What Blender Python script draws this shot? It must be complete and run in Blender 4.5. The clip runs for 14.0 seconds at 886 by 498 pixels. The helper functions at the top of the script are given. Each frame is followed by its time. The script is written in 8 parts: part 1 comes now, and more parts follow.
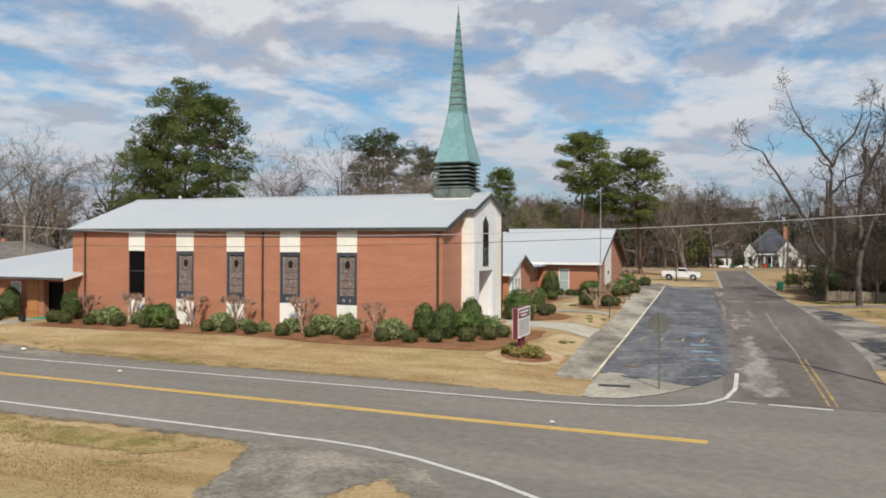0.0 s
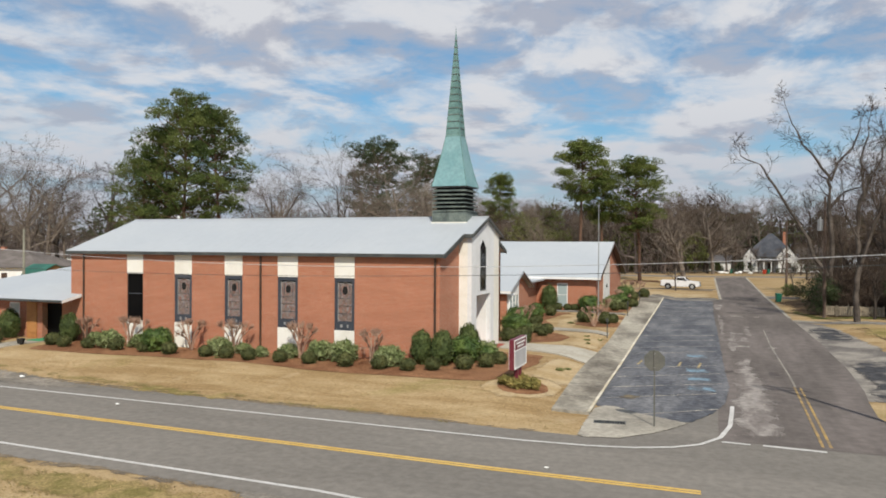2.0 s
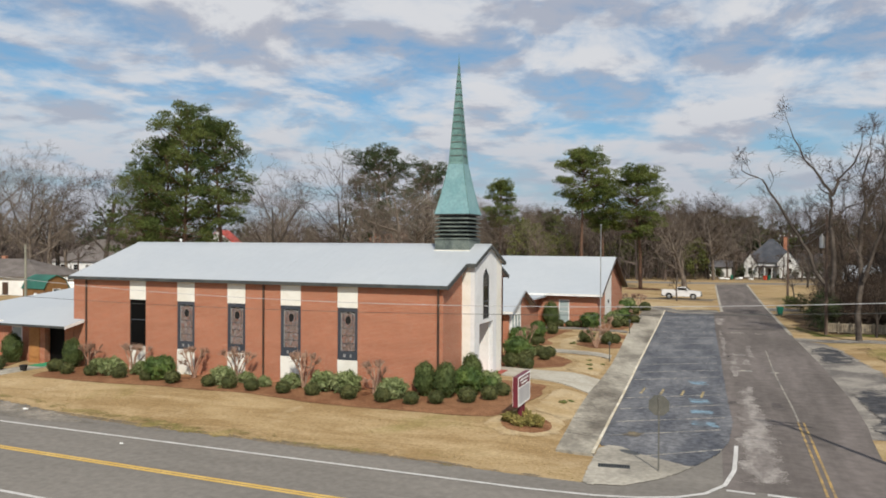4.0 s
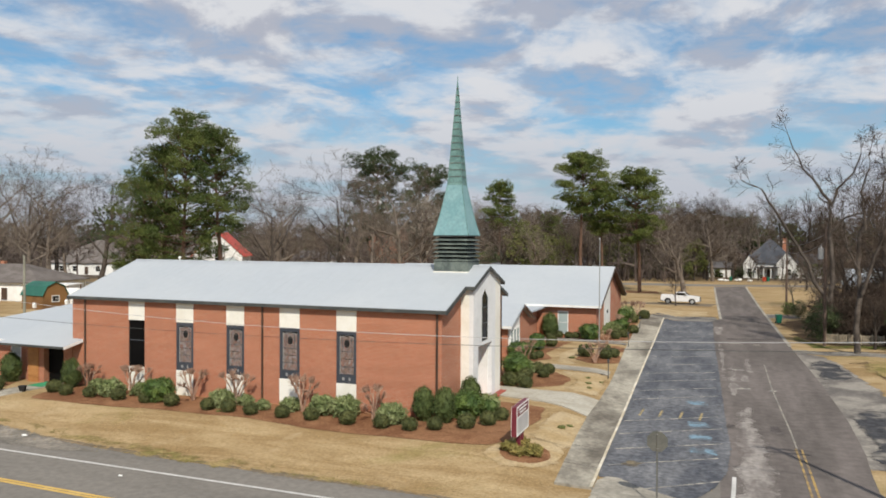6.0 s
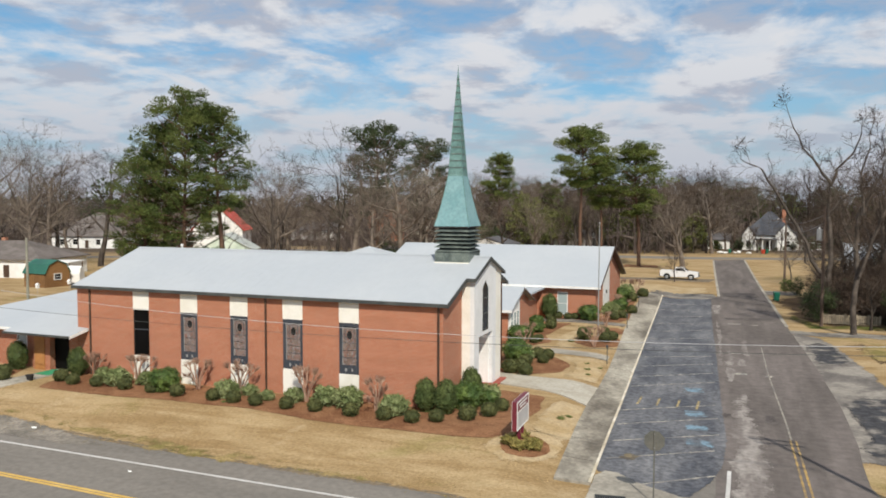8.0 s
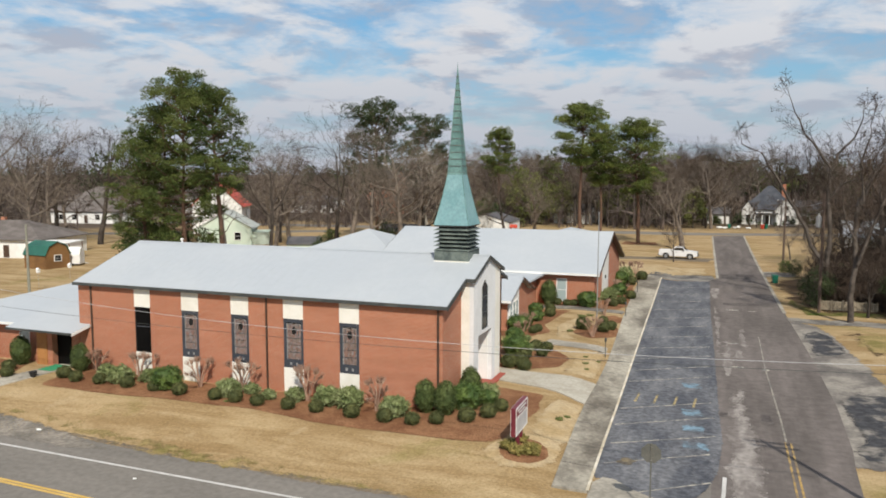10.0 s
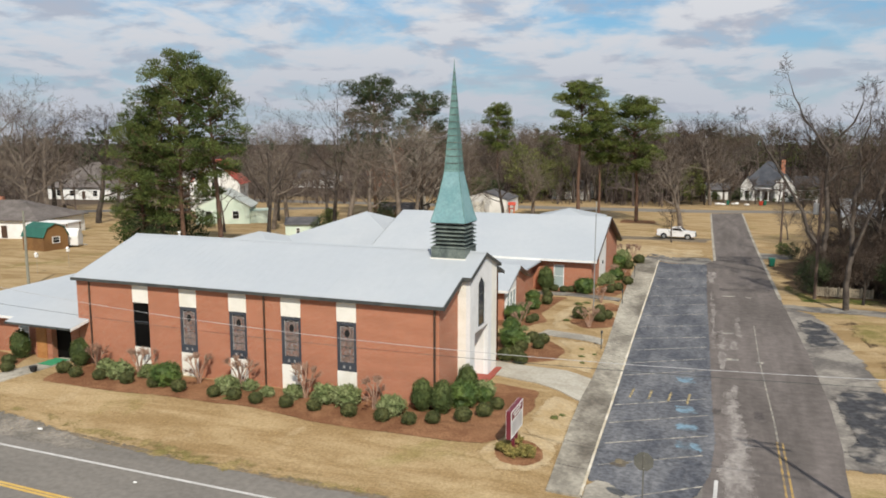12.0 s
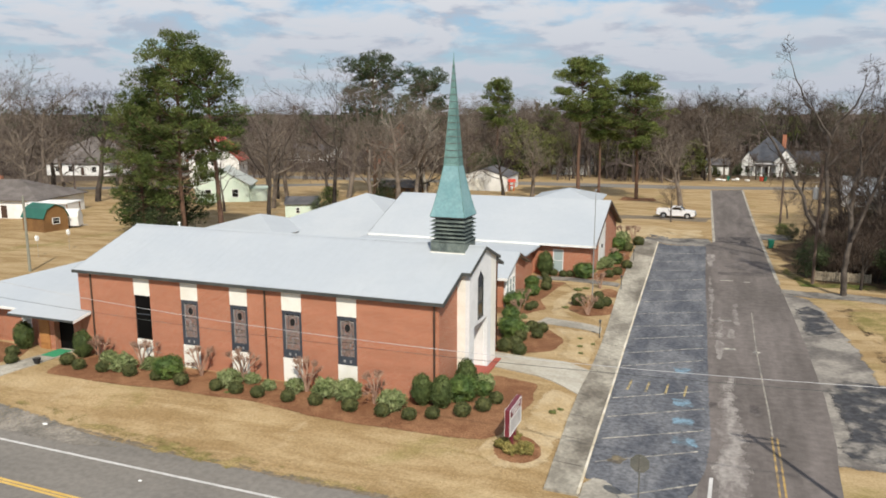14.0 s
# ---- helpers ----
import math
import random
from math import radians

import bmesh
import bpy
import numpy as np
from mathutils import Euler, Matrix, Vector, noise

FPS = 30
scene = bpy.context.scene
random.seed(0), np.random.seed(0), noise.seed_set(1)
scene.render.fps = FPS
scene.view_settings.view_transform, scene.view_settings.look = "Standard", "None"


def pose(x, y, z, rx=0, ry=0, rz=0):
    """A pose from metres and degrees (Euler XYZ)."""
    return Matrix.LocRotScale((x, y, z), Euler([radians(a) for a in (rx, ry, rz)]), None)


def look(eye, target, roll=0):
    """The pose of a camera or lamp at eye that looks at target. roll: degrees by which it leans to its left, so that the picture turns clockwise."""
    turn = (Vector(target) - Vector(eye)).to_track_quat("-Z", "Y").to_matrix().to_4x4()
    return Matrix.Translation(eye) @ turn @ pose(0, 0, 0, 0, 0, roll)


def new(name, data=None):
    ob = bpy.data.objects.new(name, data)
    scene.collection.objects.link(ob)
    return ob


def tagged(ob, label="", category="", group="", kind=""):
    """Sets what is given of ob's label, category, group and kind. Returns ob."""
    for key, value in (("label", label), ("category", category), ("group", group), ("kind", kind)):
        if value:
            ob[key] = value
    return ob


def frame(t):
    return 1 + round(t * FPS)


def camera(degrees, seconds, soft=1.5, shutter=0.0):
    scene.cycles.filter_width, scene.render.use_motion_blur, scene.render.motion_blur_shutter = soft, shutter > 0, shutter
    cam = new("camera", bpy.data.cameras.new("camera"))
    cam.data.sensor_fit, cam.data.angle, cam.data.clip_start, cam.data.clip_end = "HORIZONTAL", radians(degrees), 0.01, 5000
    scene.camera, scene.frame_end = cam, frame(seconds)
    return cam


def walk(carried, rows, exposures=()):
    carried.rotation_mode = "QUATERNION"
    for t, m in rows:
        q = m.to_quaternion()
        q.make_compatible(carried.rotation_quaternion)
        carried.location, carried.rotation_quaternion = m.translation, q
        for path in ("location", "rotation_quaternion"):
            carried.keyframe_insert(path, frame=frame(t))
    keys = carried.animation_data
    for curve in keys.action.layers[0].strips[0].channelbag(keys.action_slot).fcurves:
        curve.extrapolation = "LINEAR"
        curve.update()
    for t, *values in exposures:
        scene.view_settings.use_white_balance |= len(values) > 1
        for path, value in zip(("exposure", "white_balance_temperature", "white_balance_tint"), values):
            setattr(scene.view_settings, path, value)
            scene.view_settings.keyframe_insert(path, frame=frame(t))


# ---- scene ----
cam = camera(60.8, 14.0, 1.8)
METRES, EYE, TILT, LEAN, TURN = 11.5, 5.55, -0.35, -0.25, 20.7
ROWS = [
    (0.0, 0.0, 0.0, 0.0, -0.0, 0.0, -0.0),
    (0.5, 0.0043, -0.0034, 0.0264, -0.0, -0.02, -0.03),
    (1.0, 0.0097, -0.0129, 0.0594, -0.01, -0.01, -0.02),
    (1.5, 0.0147, -0.0136, 0.0935, 0.0, -0.0, -0.01),
    (2.0, 0.0146, -0.0092, 0.1266, 0.02, -0.01, -0.01),
    (2.5, 0.0082, -0.0012, 0.1588, 0.03, -0.05, -0.04),
    (3.0, 0.0034, -0.0006, 0.1947, 0.04, -0.07, -0.01),
    (3.5, 0.0013, -0.004, 0.237, 0.03, -0.09, -0.04),
    (4.0, -0.0007, -0.0082, 0.2805, 0.02, -0.11, -0.05),
    (6.5, 0.0032, -0.0071, 0.4522, -0.06, -0.69, 0.02),
    (7.0, 0.0003, -0.0186, 0.4836, -0.06, -1.08, 0.03),
    (7.5, -0.0028, -0.0258, 0.5069, -0.07, -1.93, 0.11),
    (8.0, -0.0058, -0.0344, 0.5464, -0.08, -2.96, 0.13),
    (10.5, -0.0047, -0.028, 0.7514, -0.14, -5.92, 0.21),
    (11.0, -0.0007, -0.0247, 0.7895, -0.16, -6.52, 0.22),
    (11.5, 0.003, -0.0223, 0.8249, -0.19, -7.1, 0.21),
    (12.0, 0.0074, -0.024, 0.8591, -0.2, -7.69, 0.21),
    (12.5, 0.0069, -0.0252, 0.8928, -0.21, -8.26, 0.22),
    (13.0, 0.0073, -0.0285, 0.924, -0.22, -8.85, 0.24),
    (13.5, 0.0064, -0.0279, 0.9562, -0.22, -9.4, 0.26),
    (14.0, 0.0105, -0.0205, 0.9873, -0.21, -9.94, 0.27),
]
walk(cam, [(t, pose(14.7, -38.1, EYE, TILT, LEAN, TURN) @ pose(METRES * x, METRES * y, METRES * z, 90 + pitch, roll, yaw)) for t, x, y, z, yaw, pitch, roll in ROWS],
     [(0.0, -0.20), (3.0, -0.20), (4.0, -0.24), (6.5, -0.17), (8.0, -0.15), (11.0, -0.17), (12.0, -0.15), (14.0, -0.06)])

# ---- world and sun ----
SUN_AZ, SUN_EL = radians(149), radians(44)
world = bpy.data.worlds.new("sky")
scene.world = world
world.use_nodes = True


class Graph:
    """Short hand for building node trees."""

    def __init__(self, tree):
        self.tree = tree

    def node(self, kind, **values):
        n = self.tree.nodes.new(kind)
        for key, value in values.items():
            if key in n.inputs:
                n.inputs[key].default_value = value
        return n

    def link(self, a, b):
        self.tree.links.new(a, b)

    def math(self, op, a, b=None, c=None, clamp=False):
        n = self.tree.nodes.new("ShaderNodeMath")
        n.operation, n.use_clamp = op, clamp
        for i, v in enumerate((a, b, c)):
            if v is None:
                continue
            if isinstance(v, (int, float)):
                n.inputs[i].default_value = v
            else:
                self.link(v, n.inputs[i])
        return n.outputs[0]

    def mix(self, fac, a, b, blend="MIX"):
        n = self.tree.nodes.new("ShaderNodeMix")
        n.data_type, n.blend_type = "RGBA", blend
        for socket, v in ((n.inputs[0], fac), (n.inputs[6], a), (n.inputs[7], b)):
            if isinstance(v, (int, float)):
                socket.default_value = v
            elif isinstance(v, tuple):
                socket.default_value = (*v, 1) if len(v) == 3 else v
            else:
                self.link(v, socket)
        return n.outputs[2]

    def noise(self, vector, scale, detail=4.0, rough=0.55, distort=0.0):
        n = self.tree.nodes.new("ShaderNodeTexNoise")
        n.inputs["Scale"].default_value, n.inputs["Detail"].default_value = scale, detail
        n.inputs["Roughness"].default_value, n.inputs["Distortion"].default_value = rough, distort
        if vector is not None:
            self.link(vector, n.inputs["Vector"])
        return n.outputs["Fac"]

    def ramp(self, fac, a, b):
        n = self.tree.nodes.new("ShaderNodeMapRange")
        n.interpolation_type = "SMOOTHSTEP"
        n.inputs["From Min"].default_value, n.inputs["From Max"].default_value = a, b
        self.link(fac, n.inputs["Value"])
        return n.outputs[0]

    def scaled(self, vector, scale, shift=(0, 0, 0), turn=(0, 0, 0)):
        n = self.tree.nodes.new("ShaderNodeMapping")
        n.inputs["Scale"].default_value, n.inputs["Location"].default_value = scale, shift
        n.inputs["Rotation"].default_value = turn
        self.link(vector, n.inputs["Vector"])
        return n.outputs[0]


def build_sky():
    g = Graph(world.node_tree)
    g.tree.nodes.clear()
    sky = g.tree.nodes.new("ShaderNodeTexSky")
    sky.sky_type, sky.sun_disc, sky.sun_elevation, sky.sun_rotation = "NISHITA", False, SUN_EL, SUN_AZ
    sky.air_density, sky.dust_density, sky.ozone_density = 1.0, 0.6, 2.0
    way = g.tree.nodes.new("ShaderNodeTexCoord").outputs["Generated"]
    split = g.tree.nodes.new("ShaderNodeSeparateXYZ")
    g.link(way, split.inputs[0])
    x, y, z = split.outputs
    up = g.math("ADD", g.math("MAXIMUM", z, 0.0), 0.20)
    flat = g.tree.nodes.new("ShaderNodeCombineXYZ")
    g.link(g.math("DIVIDE", x, up), flat.inputs[0])
    g.link(g.math("DIVIDE", y, up), flat.inputs[1])
    # heaped clouds, lit from above, and thin drawn-out streaks between them
    def heaps(factor):
        return g.noise(g.scaled(flat.outputs[0], (factor, 0.9 * factor, 1), CLOUD_A), 2.15, 11, 0.57, 0.3)
    heap = heaps(1.0)
    drift = g.tree.nodes.new("ShaderNodeCombineXYZ")
    g.link(g.math("ADD", g.math("MULTIPLY", x, 0.935), g.math("MULTIPLY", y, 0.353)), drift.inputs[0])
    g.link(z, drift.inputs[1])
    streak = g.noise(g.scaled(drift.outputs[0], (1.1, 4.6, 1), CLOUD_B, (0, 0, radians(-26))), 2.6, 9, 0.58, 0.9)
    wisp = g.noise(g.scaled(drift.outputs[0], (2.0, 5.0, 1), (2.2, 0.7, 0), (0, 0, radians(-18))), 5.5, 8, 0.6, 0.6)
    veil = g.math("MULTIPLY", g.ramp(g.math("MULTIPLY_ADD", wisp, 0.5, g.math("MULTIPLY", streak, 0.62)), 0.43, 0.67), 0.92)
    heap = g.math("MULTIPLY_ADD", g.ramp(z, 0.30, 0.04), 0.05, heap)
    cover = g.math("MAXIMUM", g.ramp(heap, 0.39, 0.60), veil)
    low = g.ramp(z, 0.12, 0.0)
    cover = g.math("MAXIMUM", cover, g.math("MULTIPLY", low, 0.7))
    lit = g.math("SUBTRACT", heap, heaps(0.93))
    puff = g.noise(g.scaled(flat.outputs[0], (1.0, 1.5, 1)), 4.2, 9, 0.60, 0.35)
    shade = g.math("ADD", g.math("MULTIPLY", lit, 3.4), puff)
    white = g.mix(g.ramp(shade, 0.26, 0.76), (6.7, 7.05, 8.2), (10.6, 10.8, 11.3))
    white = g.mix(g.math("MULTIPLY", g.ramp(z, 0.22, 0.0), 0.75), white, (6.3, 6.9, 8.1))
    blue = g.mix(1.0, sky.outputs[0], (0.72, 1.42, 1.68), "MULTIPLY")
    blue = g.mix(0.13, blue, (9.0, 9.1, 9.3))
    blue = g.mix(g.math("MULTIPLY", g.ramp(z, 0.20, 0.02), 0.75), blue, (5.6, 6.6, 7.9))
    total = g.mix(cover, blue, white)
    below = g.ramp(z, -0.02, 0.0)
    total = g.mix(below, (1.2, 1.1, 1.0), total)
    back = g.node("ShaderNodeBackground")
    back.inputs["Strength"].default_value = 0.075
    g.link(total, back.inputs["Color"])
    out = g.tree.nodes.new("ShaderNodeOutputWorld")
    g.link(back.outputs[0], out.inputs["Surface"])


CLOUD_A, CLOUD_B = (0.4, 0.2, 0.0), (0.0, 0.0, 0.0)
build_sky()
sun = new("sun", bpy.data.lights.new("sun", "SUN"))
sun.data.energy, sun.data.angle, sun.data.color = 5.0, radians(0.8), (1.0, 0.925, 0.81)
sun.matrix_world = look((60 * math.sin(SUN_AZ) * math.cos(SUN_EL), 60 * math.cos(SUN_AZ) * math.cos(SUN_EL), 60 * math.sin(SUN_EL)), (0, 0, 0))


# ---- materials ----
def surface(name, colors, rough=0.8, metal=0.0, scales=(0.35, 9.0), bump=0.0, bump_scale=40.0, spread=(0.38, 0.64), spec=0.4, random_value=0.0, island=0.0, fine=0.25, stretch=(1, 1, 1)):
    """A two-scale material: colors[0] to colors[1] by large stains, darkened and lightened by a fine grain."""
    m = bpy.data.materials.new(name)
    m.use_nodes = True
    g = Graph(m.node_tree)
    bsdf = m.node_tree.nodes["Principled BSDF"]
    bsdf.inputs["Roughness"].default_value, bsdf.inputs["Metallic"].default_value = rough, metal
    bsdf.inputs["Specular IOR Level"].default_value = spec
    place = g.tree.nodes.new("ShaderNodeTexCoord").outputs["Object"]
    big = g.ramp(g.noise(place if stretch == (1, 1, 1) else g.scaled(place, stretch), scales[0], 6, 0.62, 0.3), *spread)
    color = g.mix(big, colors[0], colors[1])
    grain = g.noise(place, scales[1], 6, 0.65)
    lo, hi = 1 - fine, 1 + fine
    tone = g.mix(g.ramp(grain, 0.3, 0.7), (lo, lo, lo), (hi, hi, hi))
    color = g.mix(1.0, color, tone, "MULTIPLY")
    if random_value or island:
        src = g.tree.nodes.new("ShaderNodeObjectInfo").outputs["Random"] if random_value else g.tree.nodes.new("ShaderNodeNewGeometry").outputs["Random Per Island"]
        k = random_value or island
        v = g.math("MULTIPLY_ADD", src, 2 * k, 1 - k)
        vv = g.tree.nodes.new("ShaderNodeCombineXYZ")
        for i in range(3):
            g.link(v, vv.inputs[i])
        color = g.mix(1.0, color, vv.outputs[0], "MULTIPLY")
    g.link(color, bsdf.inputs["Base Color"])
    if bump:
        b = g.tree.nodes.new("ShaderNodeBump")
        b.inputs["Strength"].default_value, b.inputs["Distance"].default_value = bump, 0.02
        g.link(g.noise(place, bump_scale, 5, 0.6), b.inputs["Height"])
        g.link(b.outputs[0], bsdf.inputs["Normal"])
    m["graph"] = 1
    return m


def brick_surface(name, a, b, mortar):
    m = bpy.data.materials.new(name)
    m.use_nodes = True
    g = Graph(m.node_tree)
    bsdf = m.node_tree.nodes["Principled BSDF"]
    bsdf.inputs["Roughness"].default_value = 0.88
    place = g.tree.nodes.new("ShaderNodeTexCoord").outputs["Object"]
    s = g.tree.nodes.new("ShaderNodeSeparateXYZ")
    g.link(place, s.inputs[0])
    c = g.tree.nodes.new("ShaderNodeCombineXYZ")
    g.link(g.math("ADD", s.outputs[0], s.outputs[1]), c.inputs[0])
    g.link(s.outputs[2], c.inputs[1])
    t = g.tree.nodes.new("ShaderNodeTexBrick")
    t.inputs["Scale"].default_value = 1.0
    t.inputs["Brick Width"].default_value, t.inputs["Row Height"].default_value = 0.215, 0.075
    t.inputs["Mortar Size"].default_value, t.inputs["Mortar Smooth"].default_value = 0.009, 0.3
    t.inputs["Color1"].default_value, t.inputs["Color2"].default_value, t.inputs["Mortar"].default_value = (*a, 1), (*b, 1), (*mortar, 1)
    t.inputs["Bias"].default_value = -0.1
    g.link(c.outputs[0], t.inputs["Vector"])
    stain = g.ramp(g.noise(g.scaled(place, (0.35, 0.35, 1.6)), 0.8, 6, 0.62, 0.4), 0.34, 0.7)
    color = g.mix(1.0, t.outputs["Color"], g.mix(stain, (0.91, 0.89, 0.87), (1.06, 1.07, 1.08)), "MULTIPLY")
    streak = g.ramp(g.noise(g.scaled(place, (2.2, 2.2, 0.25)), 1.5, 4, 0.6), 0.55, 0.75)
    color = g.mix(g.math("MULTIPLY", streak, 0.14), color, (0.30, 0.19, 0.15))
    g.link(color, bsdf.inputs["Base Color"])
    bp = g.tree.nodes.new("ShaderNodeBump")
    bp.inputs["Strength"].default_value, bp.inputs["Distance"].default_value = 0.5, 0.006
    g.link(g.math("SUBTRACT", 1.0, t.outputs["Fac"]), bp.inputs["Height"])
    g.link(bp.outputs[0], bsdf.inputs["Normal"])
    return m


def glass_surface(name, tint, rough=0.08):
    m = bpy.data.materials.new(name)
    m.use_nodes = True
    b = m.node_tree.nodes["Principled BSDF"]
    b.inputs["Base Color"].default_value = (*tint, 1)
    b.inputs["Roughness"].default_value = rough
    b.inputs["Specular IOR Level"].default_value = 0.6
    return m


BRICK = brick_surface("red_brick", (0.428, 0.156, 0.083), (0.362, 0.117, 0.061), (0.42, 0.29, 0.205))
CREAM = surface("cream_panel", ((0.80, 0.79, 0.73), (0.72, 0.70, 0.62)), 0.7, scales=(0.5, 14), fine=0.05)
WHITE = surface("white_paint", ((0.80, 0.80, 0.78), (0.70, 0.70, 0.67)), 0.6, scales=(0.4, 12), fine=0.05)
# white paint toned cooler and dimmer, as the sun reaches the east front less
SHADED_WHITE = surface("shaded_white_paint", ((0.74, 0.755, 0.76), (0.65, 0.665, 0.665)), 0.75, scales=(0.5, 12), fine=0.06)
ROOF = surface("pale_metal_roof", ((0.396, 0.430, 0.460), (0.430, 0.460, 0.482)), 0.5, scales=(0.10, 2.0), fine=0.02, spec=0.5)
TRIM = surface("dark_trim", ((0.045, 0.05, 0.05), (0.075, 0.08, 0.075)), 0.55, scales=(0.8, 10), fine=0.12)
SPOUT = surface("brown_downspout", ((0.05, 0.03, 0.022), (0.075, 0.045, 0.03)), 0.45, fine=0.1)
FRAME_BLUE = surface("slate_window_frame", ((0.04, 0.048, 0.062), (0.06, 0.066, 0.08)), 0.5, fine=0.1)


def mosaic_surface(name):
    """Small leaded pieces of brown, rose, grey and amber glass."""
    m = bpy.data.materials.new(name)
    m.use_nodes = True
    g = Graph(m.node_tree)
    bsdf = m.node_tree.nodes["Principled BSDF"]
    bsdf.inputs["Roughness"].default_value = 0.3
    place = g.scaled(g.tree.nodes.new("ShaderNodeTexCoord").outputs["Object"], (1, 0.05, 0.7))
    cells, lines = g.tree.nodes.new("ShaderNodeTexVoronoi"), g.tree.nodes.new("ShaderNodeTexVoronoi")
    lines.feature = "DISTANCE_TO_EDGE"
    for n in (cells, lines):
        n.inputs["Scale"].default_value = 15.0
        g.link(place, n.inputs["Vector"])
    split = g.tree.nodes.new("ShaderNodeSeparateXYZ")
    g.link(cells.outputs["Color"], split.inputs[0])
    color = g.mix(split.outputs[0], (0.12, 0.085, 0.075), (0.29, 0.225, 0.185))
    color = g.mix(g.math("MULTIPLY", g.ramp(split.outputs[1], 0.62, 0.9), 0.6), color, (0.30, 0.31, 0.34))
    color = g.mix(g.math("MULTIPLY", g.ramp(split.outputs[2], 0.7, 0.95), 0.6), color, (0.30, 0.09, 0.06))
    color = g.mix(g.ramp(lines.outputs["Distance"], 0.05, 0.01), color, (0.06, 0.055, 0.055))
    g.link(color, bsdf.inputs["Base Color"])
    return m


LEADED = mosaic_surface("leaded_glass")
BORDER = surface("pale_glass_border", ((0.24, 0.25, 0.26), (0.34, 0.33, 0.31)), 0.35, scales=(3, 20), fine=0.3)
DARK_GLASS = glass_surface("dark_glass", (0.012, 0.013, 0.015))
# near-black for the dark panes and for the shade in the annex doorway
MURK = surface("black_pane_and_shade", ((0.003, 0.003, 0.003), (0.005, 0.005, 0.005)), 0.5, spec=0.08, fine=0.1)
PALE_GLASS = glass_surface("pale_glass", (0.35, 0.42, 0.42), 0.15)
COPPER = surface("green_copper", ((0.15, 0.295, 0.315), (0.205, 0.355, 0.375)), 0.6, scales=(0.7, 6), fine=0.12)
COPPER_OLD = surface("dark_copper", ((0.085, 0.17, 0.16), (0.14, 0.255, 0.24)), 0.55, scales=(0.9, 7), fine=0.2)
LOUVRE = surface("louvre_paint", ((0.07, 0.09, 0.085), (0.15, 0.18, 0.16)), 0.6, scales=(1.2, 9), fine=0.2)
# near-black; also stands in for shade inside the belfry, drain and annex recess
BLACK = surface("dark_inside", ((0.010, 0.010, 0.010), (0.015, 0.015, 0.015)), 0.9, fine=0.1)
REDTILE = surface("red_tile", ((0.32, 0.07, 0.045), (0.26, 0.06, 0.04)), 0.6, fine=0.15)
WOOD = surface("orange_wood", ((0.42, 0.20, 0.07), (0.34, 0.15, 0.05)), 0.6, scales=(0.8, 12), fine=0.2)
MAROON = surface("maroon_paint", ((0.13, 0.018, 0.03), (0.17, 0.03, 0.04)), 0.45, fine=0.1)
ASPHALT = surface("worn_asphalt", ((0.179, 0.167, 0.149), (0.213, 0.198, 0.176)), 0.9, scales=(0.10, 3.0), bump=0.2, bump_scale=60, fine=0.12, spec=0.06, stretch=(0.6, 3.0, 1))
STREET = surface("street_asphalt", ((0.116, 0.103, 0.095), (0.183, 0.161, 0.150)), 0.95, scales=(0.14, 1.6), bump=0.2, bump_scale=60, fine=0.14, spec=0.05, stretch=(4.0, 0.5, 1), spread=(0.3, 0.75))
LOT = surface("sealed_asphalt", ((0.078, 0.084, 0.099), (0.205, 0.208, 0.216)), 0.9, scales=(0.55, 3.4), bump=0.25, bump_scale=50, fine=0.34, spec=0.06, spread=(0.28, 0.82), stretch=(1.0, 0.35, 1))
SIDEWALK = surface("stained_sidewalk", ((0.130, 0.114, 0.091), (0.375, 0.348, 0.284)), 0.9, scales=(0.16, 3.2), bump=0.15, fine=0.26, spread=(0.35, 0.63), stretch=(1.6, 0.7, 1))
CONCRETE = surface("concrete", ((0.240, 0.222, 0.185), (0.388, 0.360, 0.300)), 0.9, scales=(0.35, 4), bump=0.15, fine=0.18)
DIRTCRETE = surface("stained_concrete", ((0.100, 0.092, 0.083), (0.231, 0.212, 0.181)), 0.9, scales=(0.35, 4), bump=0.2, fine=0.22, spread=(0.42, 0.58))
MULCH = surface("pine_straw", ((0.173, 0.083, 0.043), (0.250, 0.131, 0.069)), 0.95, scales=(0.7, 14), bump=0.6, bump_scale=45, fine=0.4, spec=0.1)
LINE_W = surface("white_line", ((0.477, 0.470, 0.447), (0.570, 0.562, 0.539)), 0.8, scales=(1.5, 20), fine=0.14)
LINE_Y = surface("yellow_line", ((0.56, 0.36, 0.085), (0.63, 0.43, 0.13)), 0.8, scales=(1.2, 20), fine=0.16)
LINE_WORN = surface("worn_line", ((0.135, 0.128, 0.118), (0.360, 0.330, 0.270)), 0.85, scales=(2.0, 14), fine=0.3, spread=(0.35, 0.7))
VERGECRETE = surface("worn_verge_paving", ((0.118, 0.106, 0.096), (0.275, 0.252, 0.216)), 0.9, scales=(0.3, 3.5), bump=0.2, fine=0.22, spread=(0.36, 0.6))
LINE_OLD = surface("faded_line", ((0.154, 0.152, 0.144), (0.481, 0.448, 0.370)), 0.85, scales=(2.2, 14), fine=0.3)
BLUE = surface("faded_blue_paint", ((0.100, 0.112, 0.127), (0.169, 0.269, 0.339)), 0.85, scales=(1.6, 7), fine=0.35, spread=(0.36, 0.62))
SILT = surface("dried_silt", ((0.200, 0.166, 0.108), (0.108, 0.096, 0.081)), 0.95, scales=(0.9, 5), fine=0.3, spec=0.05)
